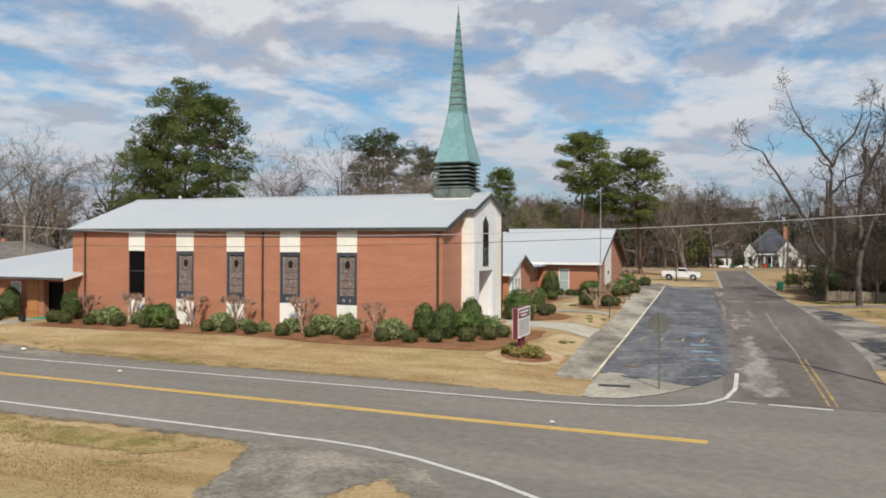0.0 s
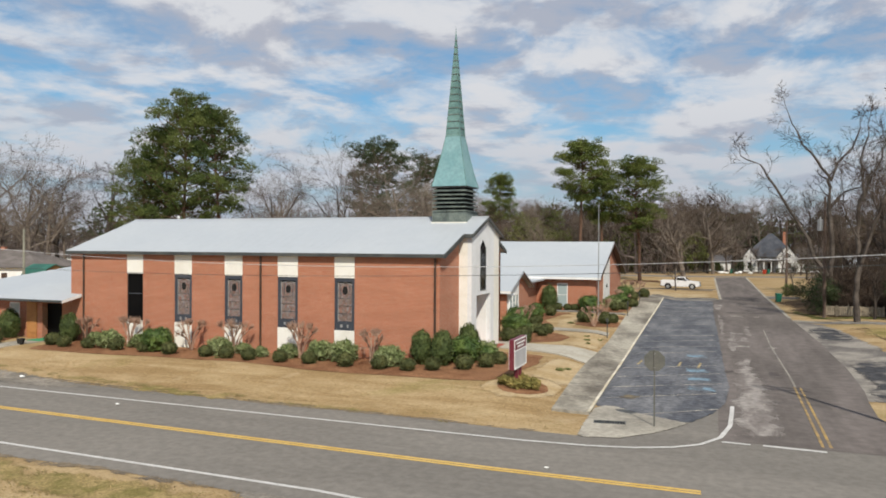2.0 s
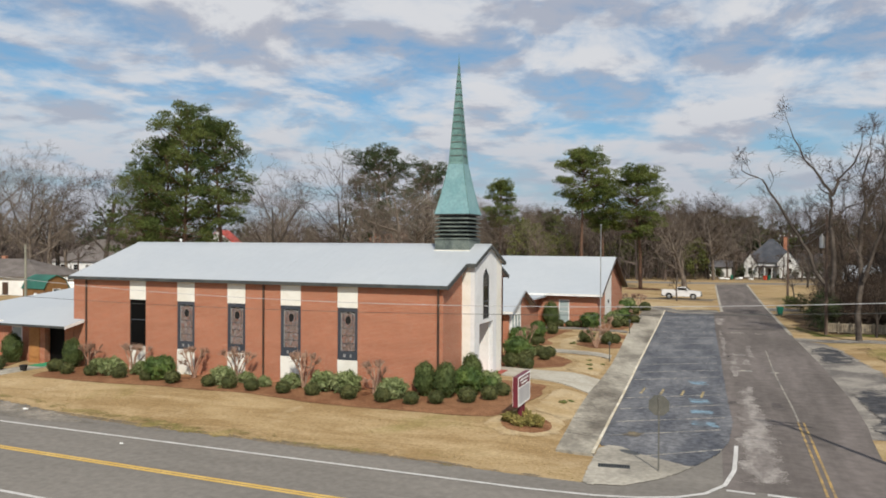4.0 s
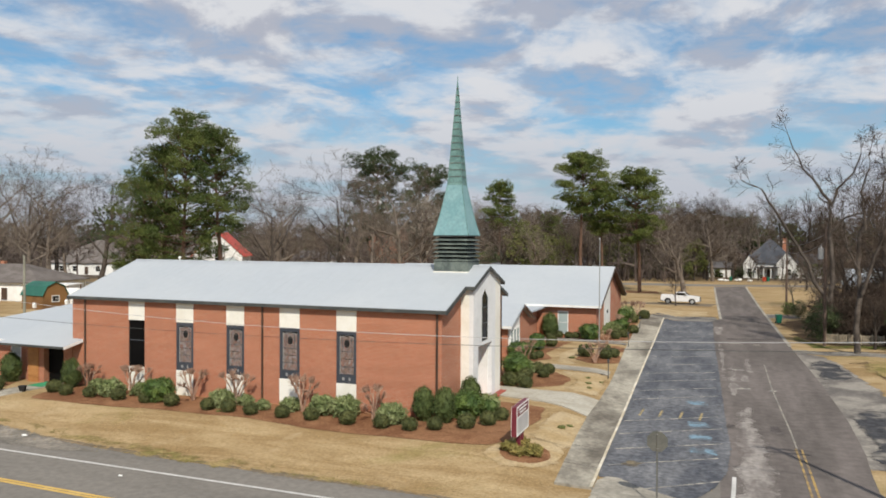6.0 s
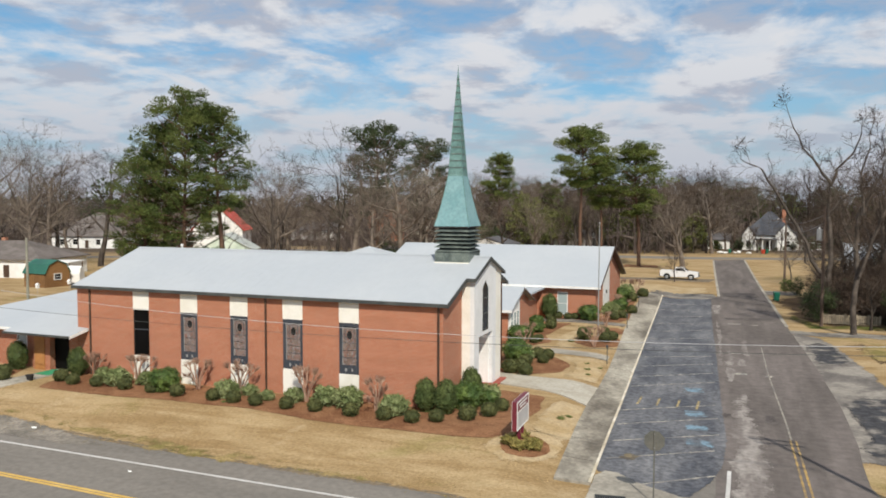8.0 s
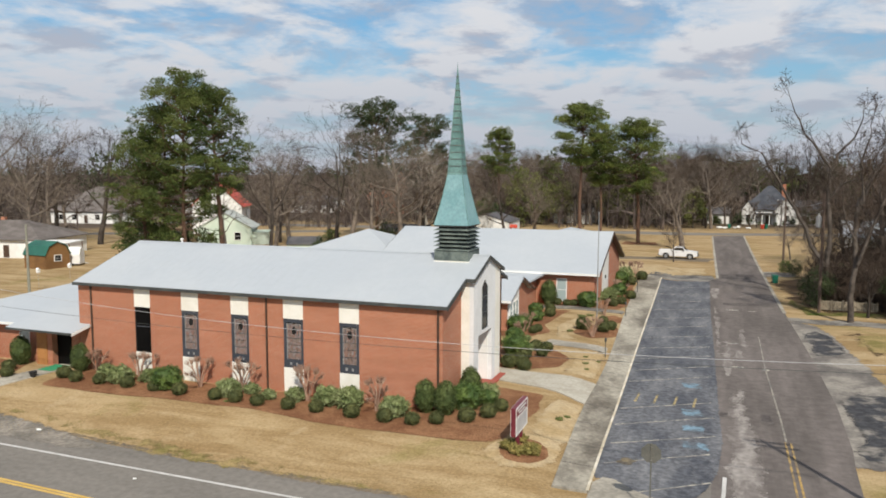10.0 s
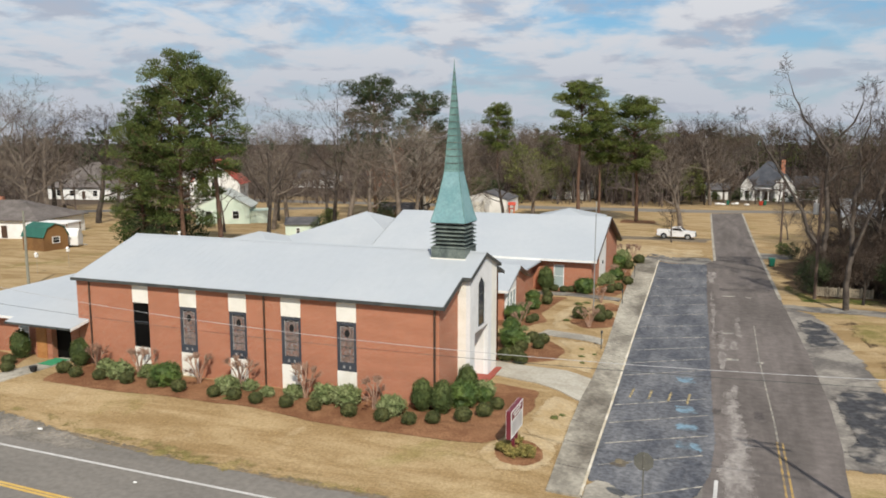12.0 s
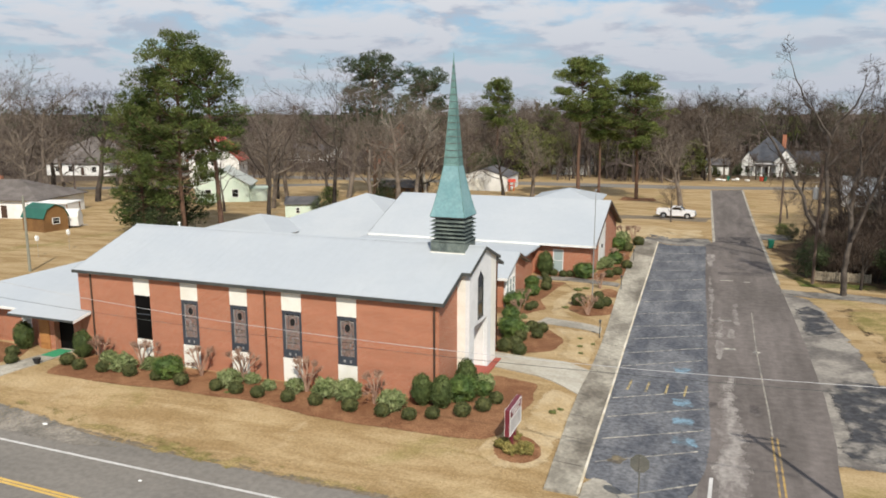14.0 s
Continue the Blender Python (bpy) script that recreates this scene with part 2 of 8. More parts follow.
# leaf litter, darkened to carry the shade under the brush as well
LEAF_FLOOR = surface("leaf_litter", ((0.065, 0.045, 0.029), (0.127, 0.089, 0.054)), 0.95, scales=(0.25, 5), bump=0.6, bump_scale=20, fine=0.4, spec=0.05)
DIRT = surface("worn_dirt", ((0.208, 0.166, 0.115), (0.154, 0.131, 0.104)), 0.95, scales=(0.3, 4), bump=0.3, fine=0.25, spec=0.05)
SANDY = surface("bare_sandy_soil", ((0.439, 0.347, 0.216), (0.370, 0.273, 0.146)), 0.95, scales=(0.5, 6), bump=0.3, fine=0.18, spec=0.05)
TURF = surface("winter_green_turf", ((0.070, 0.096, 0.022), (0.205, 0.165, 0.066)), 0.95, scales=(0.5, 6), bump=0.5, bump_scale=20, fine=0.3, spec=0.05)
OLIVE = surface("olive_turf", ((0.185, 0.158, 0.058), (0.323, 0.243, 0.115)), 0.95, scales=(0.9, 9), bump=0.5, bump_scale=20, fine=0.3, spec=0.05, spread=(0.35, 0.62))
FADED_Y = surface("worn_yellow_line", ((0.193, 0.146, 0.089), (0.416, 0.277, 0.092)), 0.85, scales=(1.6, 12), fine=0.25)
HATCH = surface("faded_yellow_line", ((0.120, 0.107, 0.078), (0.425, 0.332, 0.157)), 0.85, scales=(2.5, 14), fine=0.3)
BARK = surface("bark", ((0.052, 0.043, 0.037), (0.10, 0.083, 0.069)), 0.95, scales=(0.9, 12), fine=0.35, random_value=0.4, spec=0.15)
BARK_PINE = surface("pine_bark", ((0.10, 0.062, 0.045), (0.16, 0.095, 0.065)), 0.95, scales=(0.9, 10), fine=0.35, spec=0.15)
BARK_GREY = surface("grey_bark", ((0.205, 0.170, 0.138), (0.135, 0.110, 0.090)), 0.95, scales=(0.9, 8), fine=0.3, spec=0.15)
PALECRETE = surface("pale_concrete", ((0.431, 0.408, 0.347), (0.354, 0.327, 0.269)), 0.9, scales=(0.5, 5), bump=0.15, fine=0.12, spec=0.1)
VERGE = surface("mottled_asphalt", ((0.060, 0.061, 0.066), (0.215, 0.199, 0.177)), 0.95, scales=(0.55, 2.5), fine=0.3, spec=0.05, spread=(0.46, 0.64))
BARK_PALE = surface("pale_bark", ((0.50, 0.46, 0.39), (0.32, 0.285, 0.235)), 0.9, scales=(0.9, 8), fine=0.25, spec=0.15)
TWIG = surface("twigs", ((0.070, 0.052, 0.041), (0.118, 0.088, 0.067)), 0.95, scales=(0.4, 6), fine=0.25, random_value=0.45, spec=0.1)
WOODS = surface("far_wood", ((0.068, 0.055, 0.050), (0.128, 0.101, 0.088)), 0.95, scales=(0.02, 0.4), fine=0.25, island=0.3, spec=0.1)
NEEDLE = surface("pine_needles", ((0.050, 0.076, 0.020), (0.125, 0.150, 0.041)), 0.75, scales=(0.25, 2.0), fine=0.3, island=0.35, spec=0.2)
DARKLEAF = surface("dark_evergreen", ((0.030, 0.048, 0.019), (0.066, 0.088, 0.034)), 0.7, scales=(0.25, 2.0), fine=0.3, island=0.4, spec=0.25)
BOX_LEAF = surface("boxwood_leaves", ((0.044, 0.064, 0.019), (0.090, 0.115, 0.036)), 0.7, scales=(1.2, 9), fine=0.3, island=0.45, spec=0.25, random_value=0.0)
BALL_LEAF = surface("clipped_olive_leaves", ((0.050, 0.060, 0.022), (0.105, 0.110, 0.040)), 0.7, scales=(1.2, 9), fine=0.3, island=0.45, spec=0.2)
BIG_LEAF = surface("glossy_green_leaves", ((0.042, 0.075, 0.018), (0.105, 0.150, 0.036)), 0.6, scales=(1.2, 9), fine=0.3, island=0.5, spec=0.3)
GRAVEL = surface("dusty_gravel", ((0.160, 0.148, 0.128), (0.288, 0.260, 0.221)), 0.95, scales=(0.5, 6), bump=0.3, fine=0.25, spec=0.05)
OLIVE_LEAF = surface("light_olive_leaves", ((0.086, 0.105, 0.031), (0.176, 0.180, 0.059)), 0.75, scales=(0.25, 2.0), fine=0.3, island=0.4, spec=0.2)
GOLD_LEAF = surface("yellowed_leaves", ((0.15, 0.135, 0.04), (0.29, 0.235, 0.08)), 0.75, scales=(1.2, 9), fine=0.3, island=0.45, spec=0.2)
LIME_LEAF = surface("light_shrub_leaves", ((0.130, 0.165, 0.062), (0.245, 0.275, 0.130)), 0.7, scales=(1.2, 9), fine=0.3, island=0.4, spec=0.25)
GRASS_BLADE = surface("dry_grass_blades", ((0.308, 0.223, 0.108), (0.385, 0.285, 0.146)), 0.9, scales=(0.4, 4), fine=0.25, island=0.4, spec=0.1)
GREEN_BLADE = surface("green_grass_blades", ((0.193, 0.162, 0.065), (0.269, 0.216, 0.096)), 0.9, scales=(0.4, 4), fine=0.25, island=0.4, spec=0.1)
GREYROOF = surface("grey_shingles", ((0.075, 0.075, 0.08), (0.115, 0.11, 0.115)), 0.9, scales=(0.5, 7), fine=0.2)
BROWNROOF = surface("brown_shingles", ((0.12, 0.105, 0.095), (0.17, 0.15, 0.14)), 0.9, scales=(0.5, 7), fine=0.2)
REDROOF = surface("red_roof", ((0.50, 0.07, 0.035), (0.42, 0.05, 0.03)), 0.6, fine=0.1)
MINT = surface("mint_siding", ((0.50, 0.60, 0.50), (0.58, 0.66, 0.56)), 0.7, fine=0.06)
TARP = surface("green_roofing", ((0.02, 0.10, 0.075), (0.03, 0.14, 0.10)), 0.5, fine=0.12)
SHEDWOOD = surface("shed_boards", ((0.234, 0.125, 0.047), (0.172, 0.090, 0.035)), 0.75, scales=(0.7, 9), fine=0.25)
STEEL = surface("galvanised_steel", ((0.36, 0.37, 0.37), (0.46, 0.46, 0.45)), 0.45, 0.6, fine=0.08)
SIGN_BACK = surface("sign_back", ((0.12, 0.12, 0.105), (0.15, 0.145, 0.125)), 0.6, 0.2, scales=(1.5, 9), fine=0.1)
POLEWOOD = surface("weathered_pole", ((0.085, 0.058, 0.044), (0.14, 0.10, 0.077)), 0.9, scales=(0.8, 10), fine=0.25)
TYRE = surface("tyre_rubber", ((0.018, 0.018, 0.018), (0.03, 0.03, 0.03)), 0.85, fine=0.1)
CARWHITE = surface("white_car_paint", ((0.78, 0.78, 0.78), (0.74, 0.74, 0.74)), 0.25, fine=0.02, spec=0.6)
BINGREEN = surface("green_plastic", ((0.01, 0.12, 0.08), (0.015, 0.16, 0.10)), 0.5, fine=0.1)
ORANGE = surface("orange_plastic", ((0.65, 0.16, 0.04), (0.55, 0.12, 0.04)), 0.5, fine=0.08)
WIRE = surface("cable", ((0.16, 0.16, 0.165), (0.20, 0.20, 0.205)), 0.6, fine=0.1)
MAT_GREEN = surface("green_doormat", ((0.03, 0.22, 0.10), (0.04, 0.27, 0.13)), 0.9, fine=0.2)


def ground_surface():
    """Dormant lawn: straw, bare sandy soil and thin green patches."""
    m = bpy.data.materials.new("dormant_lawn")
    m.use_nodes = True
    g = Graph(m.node_tree)
    bsdf = m.node_tree.nodes["Principled BSDF"]
    bsdf.inputs["Roughness"].default_value, bsdf.inputs["Specular IOR Level"].default_value = 0.95, 0.1
    place = g.tree.nodes.new("ShaderNodeTexCoord").outputs["Object"]
    a = g.ramp(g.noise(g.scaled(place, (0.45, 1.7, 1)), 0.30, 7, 0.64, 0.6), 0.36, 0.66)
    color = g.mix(a, (0.285, 0.196, 0.096), (0.424, 0.320, 0.181))
    bare = g.ramp(g.noise(place, 0.45, 6, 0.65, 0.4), 0.55, 0.72)
    color = g.mix(g.math("MULTIPLY", bare, 0.6), color, (0.462, 0.362, 0.223))
    green = g.ramp(g.noise(place, 0.13, 7, 0.66, 0.5), 0.54, 0.70)
    color = g.mix(g.math("MULTIPLY", green, 0.55), color, (0.185, 0.166, 0.046))
    split = g.tree.nodes.new("ShaderNodeSeparateXYZ")
    g.link(place, split.inputs[0])
    reach = g.math("SQRT", g.math("ADD", g.math("POWER", split.outputs[0], 2.0), g.math("POWER", split.outputs[1], 2.0)))
    woods = g.ramp(g.math("ADD", reach, g.math("MULTIPLY", g.noise(place, 0.03, 4, 0.6), 90.0)), 190.0, 235.0)
    color = g.mix(woods, color, (0.089, 0.068, 0.051))
    fine = g.ramp(g.noise(place, 7.0, 6, 0.7), 0.3, 0.7)
    color = g.mix(1.0, color, g.mix(fine, (0.78, 0.76, 0.72), (1.15, 1.15, 1.15)), "MULTIPLY")
    g.link(color, bsdf.inputs["Base Color"])
    b = g.tree.nodes.new("ShaderNodeBump")
    b.inputs["Strength"].default_value, b.inputs["Distance"].default_value = 0.5, 0.04
    g.link(g.noise(place, 12.0, 6, 0.7), b.inputs["Height"])
    g.link(b.outputs[0], bsdf.inputs["Normal"])
    return m


LAWN = ground_surface()


# ---- building blocks ----
def thing(name, at=(0, 0, 0), label="", category="", group="", kind="", turn=0.0):
    ob = new(name)
    ob.matrix_basis = pose(*at, 0, 0, turn)
    return tagged(ob, label, category, group, kind)


def mesh_of(name, bm, material):
    me = bpy.data.meshes.new(name)
    bm.to_mesh(me)
    bm.free()
    me.materials.append(material)
    return me


def part(name, bm, material, parent=None, label=""):
    ob = new(name, mesh_of(name, bm, material))
    ob.parent = parent
    if label:
        ob["label"] = label
    return ob


def raw(name, verts, faces, material, parent=None, label="", smooth=False):
    me = bpy.data.meshes.new(name)
    me.from_pydata(verts, [], faces)
    me.materials.append(material)
    if smooth:
        me.polygons.foreach_set("use_smooth", [True] * len(me.polygons))
    ob = new(name, me)
    ob.parent = parent
    if label:
        ob["label"] = label
    return ob


def box(bm, x0, x1, y0, y1, z0, z1, bevel=0.0):
    vs = [bm.verts.new((x, y, z)) for z in (z0, z1) for x, y in ((x0, y0), (x1, y0), (x1, y1), (x0, y1))]
    fs = [bm.faces.new([vs[i] for i in q]) for q in ((3, 2, 1, 0), (4, 5, 6, 7), (0, 1, 5, 4), (1, 2, 6, 5), (2, 3, 7, 6), (3, 0, 4, 7))]
    if bevel:
        edges = list({e for f in fs for e in f.edges})
        bmesh.ops.bevel(bm, geom=edges, offset=bevel, segments=1, affect="EDGES")
    return bm


def boxes(*rows, bevel=0.0):
    bm = bmesh.new()
    for r in rows:
        box(bm, *r, bevel=bevel)
    return bm


def prism(bm, outline, axis, a, b):
    """A solid from an outline of (u, v): axis 'x' gives (y, z) outlines, 'y' (x, z), 'z' (x, y)."""
    def spot(u, v, w):
        return {"x": (w, u, v), "y": (u, w, v), "z": (u, v, w)}[axis]
    lo = [bm.verts.new(spot(u, v, a)) for u, v in outline]
    hi = [bm.verts.new(spot(u, v, b)) for u, v in outline]
    n = len(outline)
    bm.faces.new(lo[::-1])
    bm.faces.new(hi)
    for i in range(n):
        bm.faces.new((lo[i], lo[(i + 1) % n], hi[(i + 1) % n], hi[i]))
    bmesh.ops.recalc_face_normals(bm, faces=bm.faces[:])
    return bm


def rod(bm, a, b, r0, r1=None, sides=10):
    a, b = Vector(a), Vector(b)
    r1 = r0 if r1 is None else r1
    q = (b - a).to_track_quat("Z", "Y")
    ring = [[bm.verts.new(p + q @ Vector((r * math.cos(k), r * math.sin(k), 0))) for k in (2 * math.pi * i / sides for i in range(sides))] for p, r in ((a, r0), (b, r1))]
    for i in range(sides):
        j = (i + 1) % sides
        bm.faces.new((ring[0][i], ring[0][j], ring[1][j], ring[1][i]))
    bm.faces.new(ring[0][::-1])
    bm.faces.new(ring[1])
    return bm


def step(a, b, v):
    k = min(1.0, max(0.0, (v - a) / (b - a)))
    return k * k * (3 - 2 * k)


def height(x, y):
    """The lie of the land: level streets, and a lawn that rises gently to the church."""
    lawn = 0.55 * step(-10.2, -2.5, y) * step(9.2, 5.2, x) * step(92, 62, y) * step(-75, -40, x)
    bank = 0.25 * step(22.5, 27, x) * step(-6, 4, y) * step(130, 90, y)
    return lawn + bank


# ---- ground, roads, paths ----
def axis_steps(lo, hi, fine_lo, fine_hi, fine):
    mid = list(np.arange(fine_lo, fine_hi + 1e-6, fine))
    left, right, s, v = [], [], fine, fine_lo
    while v > lo:
        s *= 1.35
        v -= s
        left.append(v)
    s, v = fine, fine_hi
    while v < hi:
        s *= 1.35
        v += s
        right.append(v)
    return left[::-1] + mid + right


def build_ground():
    xs = axis_steps(-4000, 4000, -48, 34, 0.8)
    ys = axis_steps(-1200, 4500, -34, 70, 0.8)
    verts = [(x, y, height(x, y) - 0.006) for y in ys for x in xs]
    n = len(xs)
    faces = [(j * n + i, j * n + i + 1, (j + 1) * n + i + 1, (j + 1) * n + i) for j in range(len(ys) - 1) for i in range(n - 1)]
    ob = raw("ground", verts, faces, LAWN, smooth=True)
    tagged(ob, "dormant straw-coloured lawn with bare soil and thin green patches", "ground", kind="structure")


build_ground()


FADE = {"bare_soil": 0.55, "verge_turf": 0.9, "road_shoulder": 0.3, "turf_patch": 0.9, "planting_bed": 0.16, "verge_paving": 0.5, "verge_patch": 0.6, "driveway": 0.4, "roadside_gravel": 0.5, "asphalt_patch": 0.25, "worn_lane": 0.7, "parking_symbol": 0.35,
        "silt_stain": 0.4, "dirt_track": 1.0, "forest_floor": 1.8, "corner_paving": 0.5, "corner_turf": 0.4, "lot_verge": 0.5, "parking_lot": 0.14, "apron": 0.10}
RAGGED = {}


def ragged(material, width):
    """The same material, worn through unevenly within a strip of the given width along a sheet's rim."""
    key = (material.name, width)
    if key not in RAGGED:
        m = material.copy()
        m.name = material.name + "_worn_edge"
        g = Graph(m.node_tree)
        bsdf, out = m.node_tree.nodes["Principled BSDF"], m.node_tree.nodes["Material Output"]
        rim = g.tree.nodes.new("ShaderNodeAttribute")
        rim.attribute_name = "rim"
        place = g.tree.nodes.new("ShaderNodeTexCoord").outputs["Object"]
        coarse = g.noise(place, 0.9 / width ** 0.7, 6, 0.62, 0.3)
        grain = g.noise(place, 16.0, 4, 0.6)
        reach = g.math("ADD", g.math("MULTIPLY_ADD", coarse, 1.9, -0.95), g.math("MULTIPLY_ADD", grain, 1.5, -0.75))
        keep = g.math("GREATER_THAN", g.math("ADD", g.math("DIVIDE", rim.outputs["Fac"], width), reach), 0.42)
        mixer, clear = g.tree.nodes.new("ShaderNodeMixShader"), g.tree.nodes.new("ShaderNodeBsdfTransparent")
        g.link(keep, mixer.inputs[0])
        g.link(clear.outputs[0], mixer.inputs[1])
        g.link(bsdf.outputs[0], mixer.inputs[2])
        g.link(mixer.outputs[0], out.inputs["Surface"])
        RAGGED[key] = m
    return RAGGED[key]


def rim_distance(bm, outline):
    """For each vertex, how far it lies inside the outline."""
    p = np.array([(v.co.x, v.co.y) for v in bm.verts])
    a = np.array(outline)
    d = np.roll(a, -1, 0) - a
    best = np.full(len(p), 1e9)
    for q, e in zip(a, d):
        w = p - q
        k = np.clip((w @ e) / max(e @ e, 1e-9), 0, 1)
        best = np.minimum(best, np.hypot(*(w - k[:, None] * e).T))
    return best


def drape(name, outline, lift, material, label, category, kind="structure", cell=0.8, parent=None, thick=0.0):
    """A flat sheet over the land within an outline, cut fine enough to follow it."""
    fade = FADE.get(name, 0.0)
    if fade:
        cell = max(0.4, min(1.6, fade * 1.2))
        material = ragged(material, fade)
    bm = bmesh.new()
    face = bm.faces.new([bm.verts.new((x, y, 0)) for x, y in outline])
    if face.normal.z < 0 or face.calc_area() == 0:
        face.normal_flip()
    xs, ys = [p[0] for p in outline], [p[1] for p in outline]
    bmesh.ops.triangulate(bm, faces=bm.faces[:])
    relief = max(height(x, y) for x, y in outline) > 0.02
    if relief or fade:
        for lo, hi, n in ((min(xs), max(xs), (1, 0, 0)), (min(ys), max(ys), (0, 1, 0))):
            v = math.floor(lo / cell) * cell + cell
            while v < hi:
                bmesh.ops.bisect_plane(bm, geom=bm.verts[:] + bm.edges[:] + bm.faces[:], plane_co=(v * n[0], v * n[1], 0), plane_no=n)
                v += cell
    bmesh.ops.triangulate(bm, faces=bm.faces[:])
    bmesh.ops.recalc_face_normals(bm, faces=bm.faces[:])
    inside = rim_distance(bm, outline) if fade else []
    for v in bm.verts:
        v.co.z = height(v.co.x, v.co.y) + lift
    for f in bm.faces:
        f.normal_update()
        if f.normal.z < 0:
            f.normal_flip()
    if thick:
        rim = [e for e in bm.edges if e.is_boundary]
        made = bmesh.ops.extrude_edge_only(bm, edges=rim)["geom"]
        for v in made:
            if isinstance(v, bmesh.types.BMVert):
                v.co.z -= thick
    ob = part(name, bm, material, parent)
    if fade:
        rim = ob.data.attributes.new("rim", "FLOAT", "POINT")
        rim.data.foreach_set("value", list(inside) + [0.0] * (len(ob.data.vertices) - len(inside)))
    if kind:
        tagged(ob, label, category, kind=kind)
    return ob


def ribbon(name, points, width, lift, material, label, category="road marking", kind="structure"):
    """A painted line along points."""
    verts, faces = [], []
    for i, (x, y) in enumerate(points):
        a, b = points[max(i - 1, 0)], points[min(i + 1, len(points) - 1)]
        d = Vector((b[0] - a[0], b[1] - a[1])).normalized()
        n = Vector((-d.y, d.x)) * width / 2
        for k in (1, -1):
            px, py = x + k * n.x, y + k * n.y
            verts.append((px, py, height(px, py) + lift))
        if i:
            faces.append((2 * i - 2, 2 * i - 1, 2 * i + 1, 2 * i))
    ob = raw(name, verts, faces, material)
    return tagged(ob, label, category, kind=kind)


def north_line(x):
    return -11.78 - 0.016 * x


def mid_line(x):
    return -15.3 - 0.033 * min(x, 9)


def south_line(x):
    return -19.25 - 0.036 * x


def wobble(points, amount, seed, count=6):
    """A closed outline made uneven, with extra corners."""
    rnd, out = random.Random(seed), []
    n = len(points)
    for i in range(n):
        (ax, ay), (bx, by) = points[i], points[(i + 1) % n]
        k = max(1, int(math.hypot(bx - ax, by - ay) / 1.2))
        for j in range(min(k, count * 4)):
            f = j / min(k, count * 4)
            out.append((ax + f * (bx - ax) + rnd.uniform(-amount, amount), ay + f * (by - ay) + rnd.uniform(-amount, amount)))
    return out


def rounded(points, rounds=2):
    """Corner cutting of a closed outline."""
    for _ in range(rounds):
        out = []
        for i in range(len(points)):
            (ax, ay), (bx, by) = points[i], points[(i + 1) % len(points)]
            out += [(0.75 * ax + 0.25 * bx, 0.75 * ay + 0.25 * by), (0.25 * ax + 0.75 * bx, 0.25 * ay + 0.75 * by)]
        points = out
    return points


PATCH = surface("pale_patch", ((0.189, 0.169, 0.157), (0.301, 0.278, 0.256)), 0.95, scales=(0.7, 3), fine=0.2, stretch=(2, 0.5, 1), spec=0.05)
DARK_PAVING = surface("dark_paving", ((0.092, 0.082, 0.079), (0.131, 0.117, 0.109)), 0.95, scales=(0.6, 4), fine=0.25, spec=0.05)


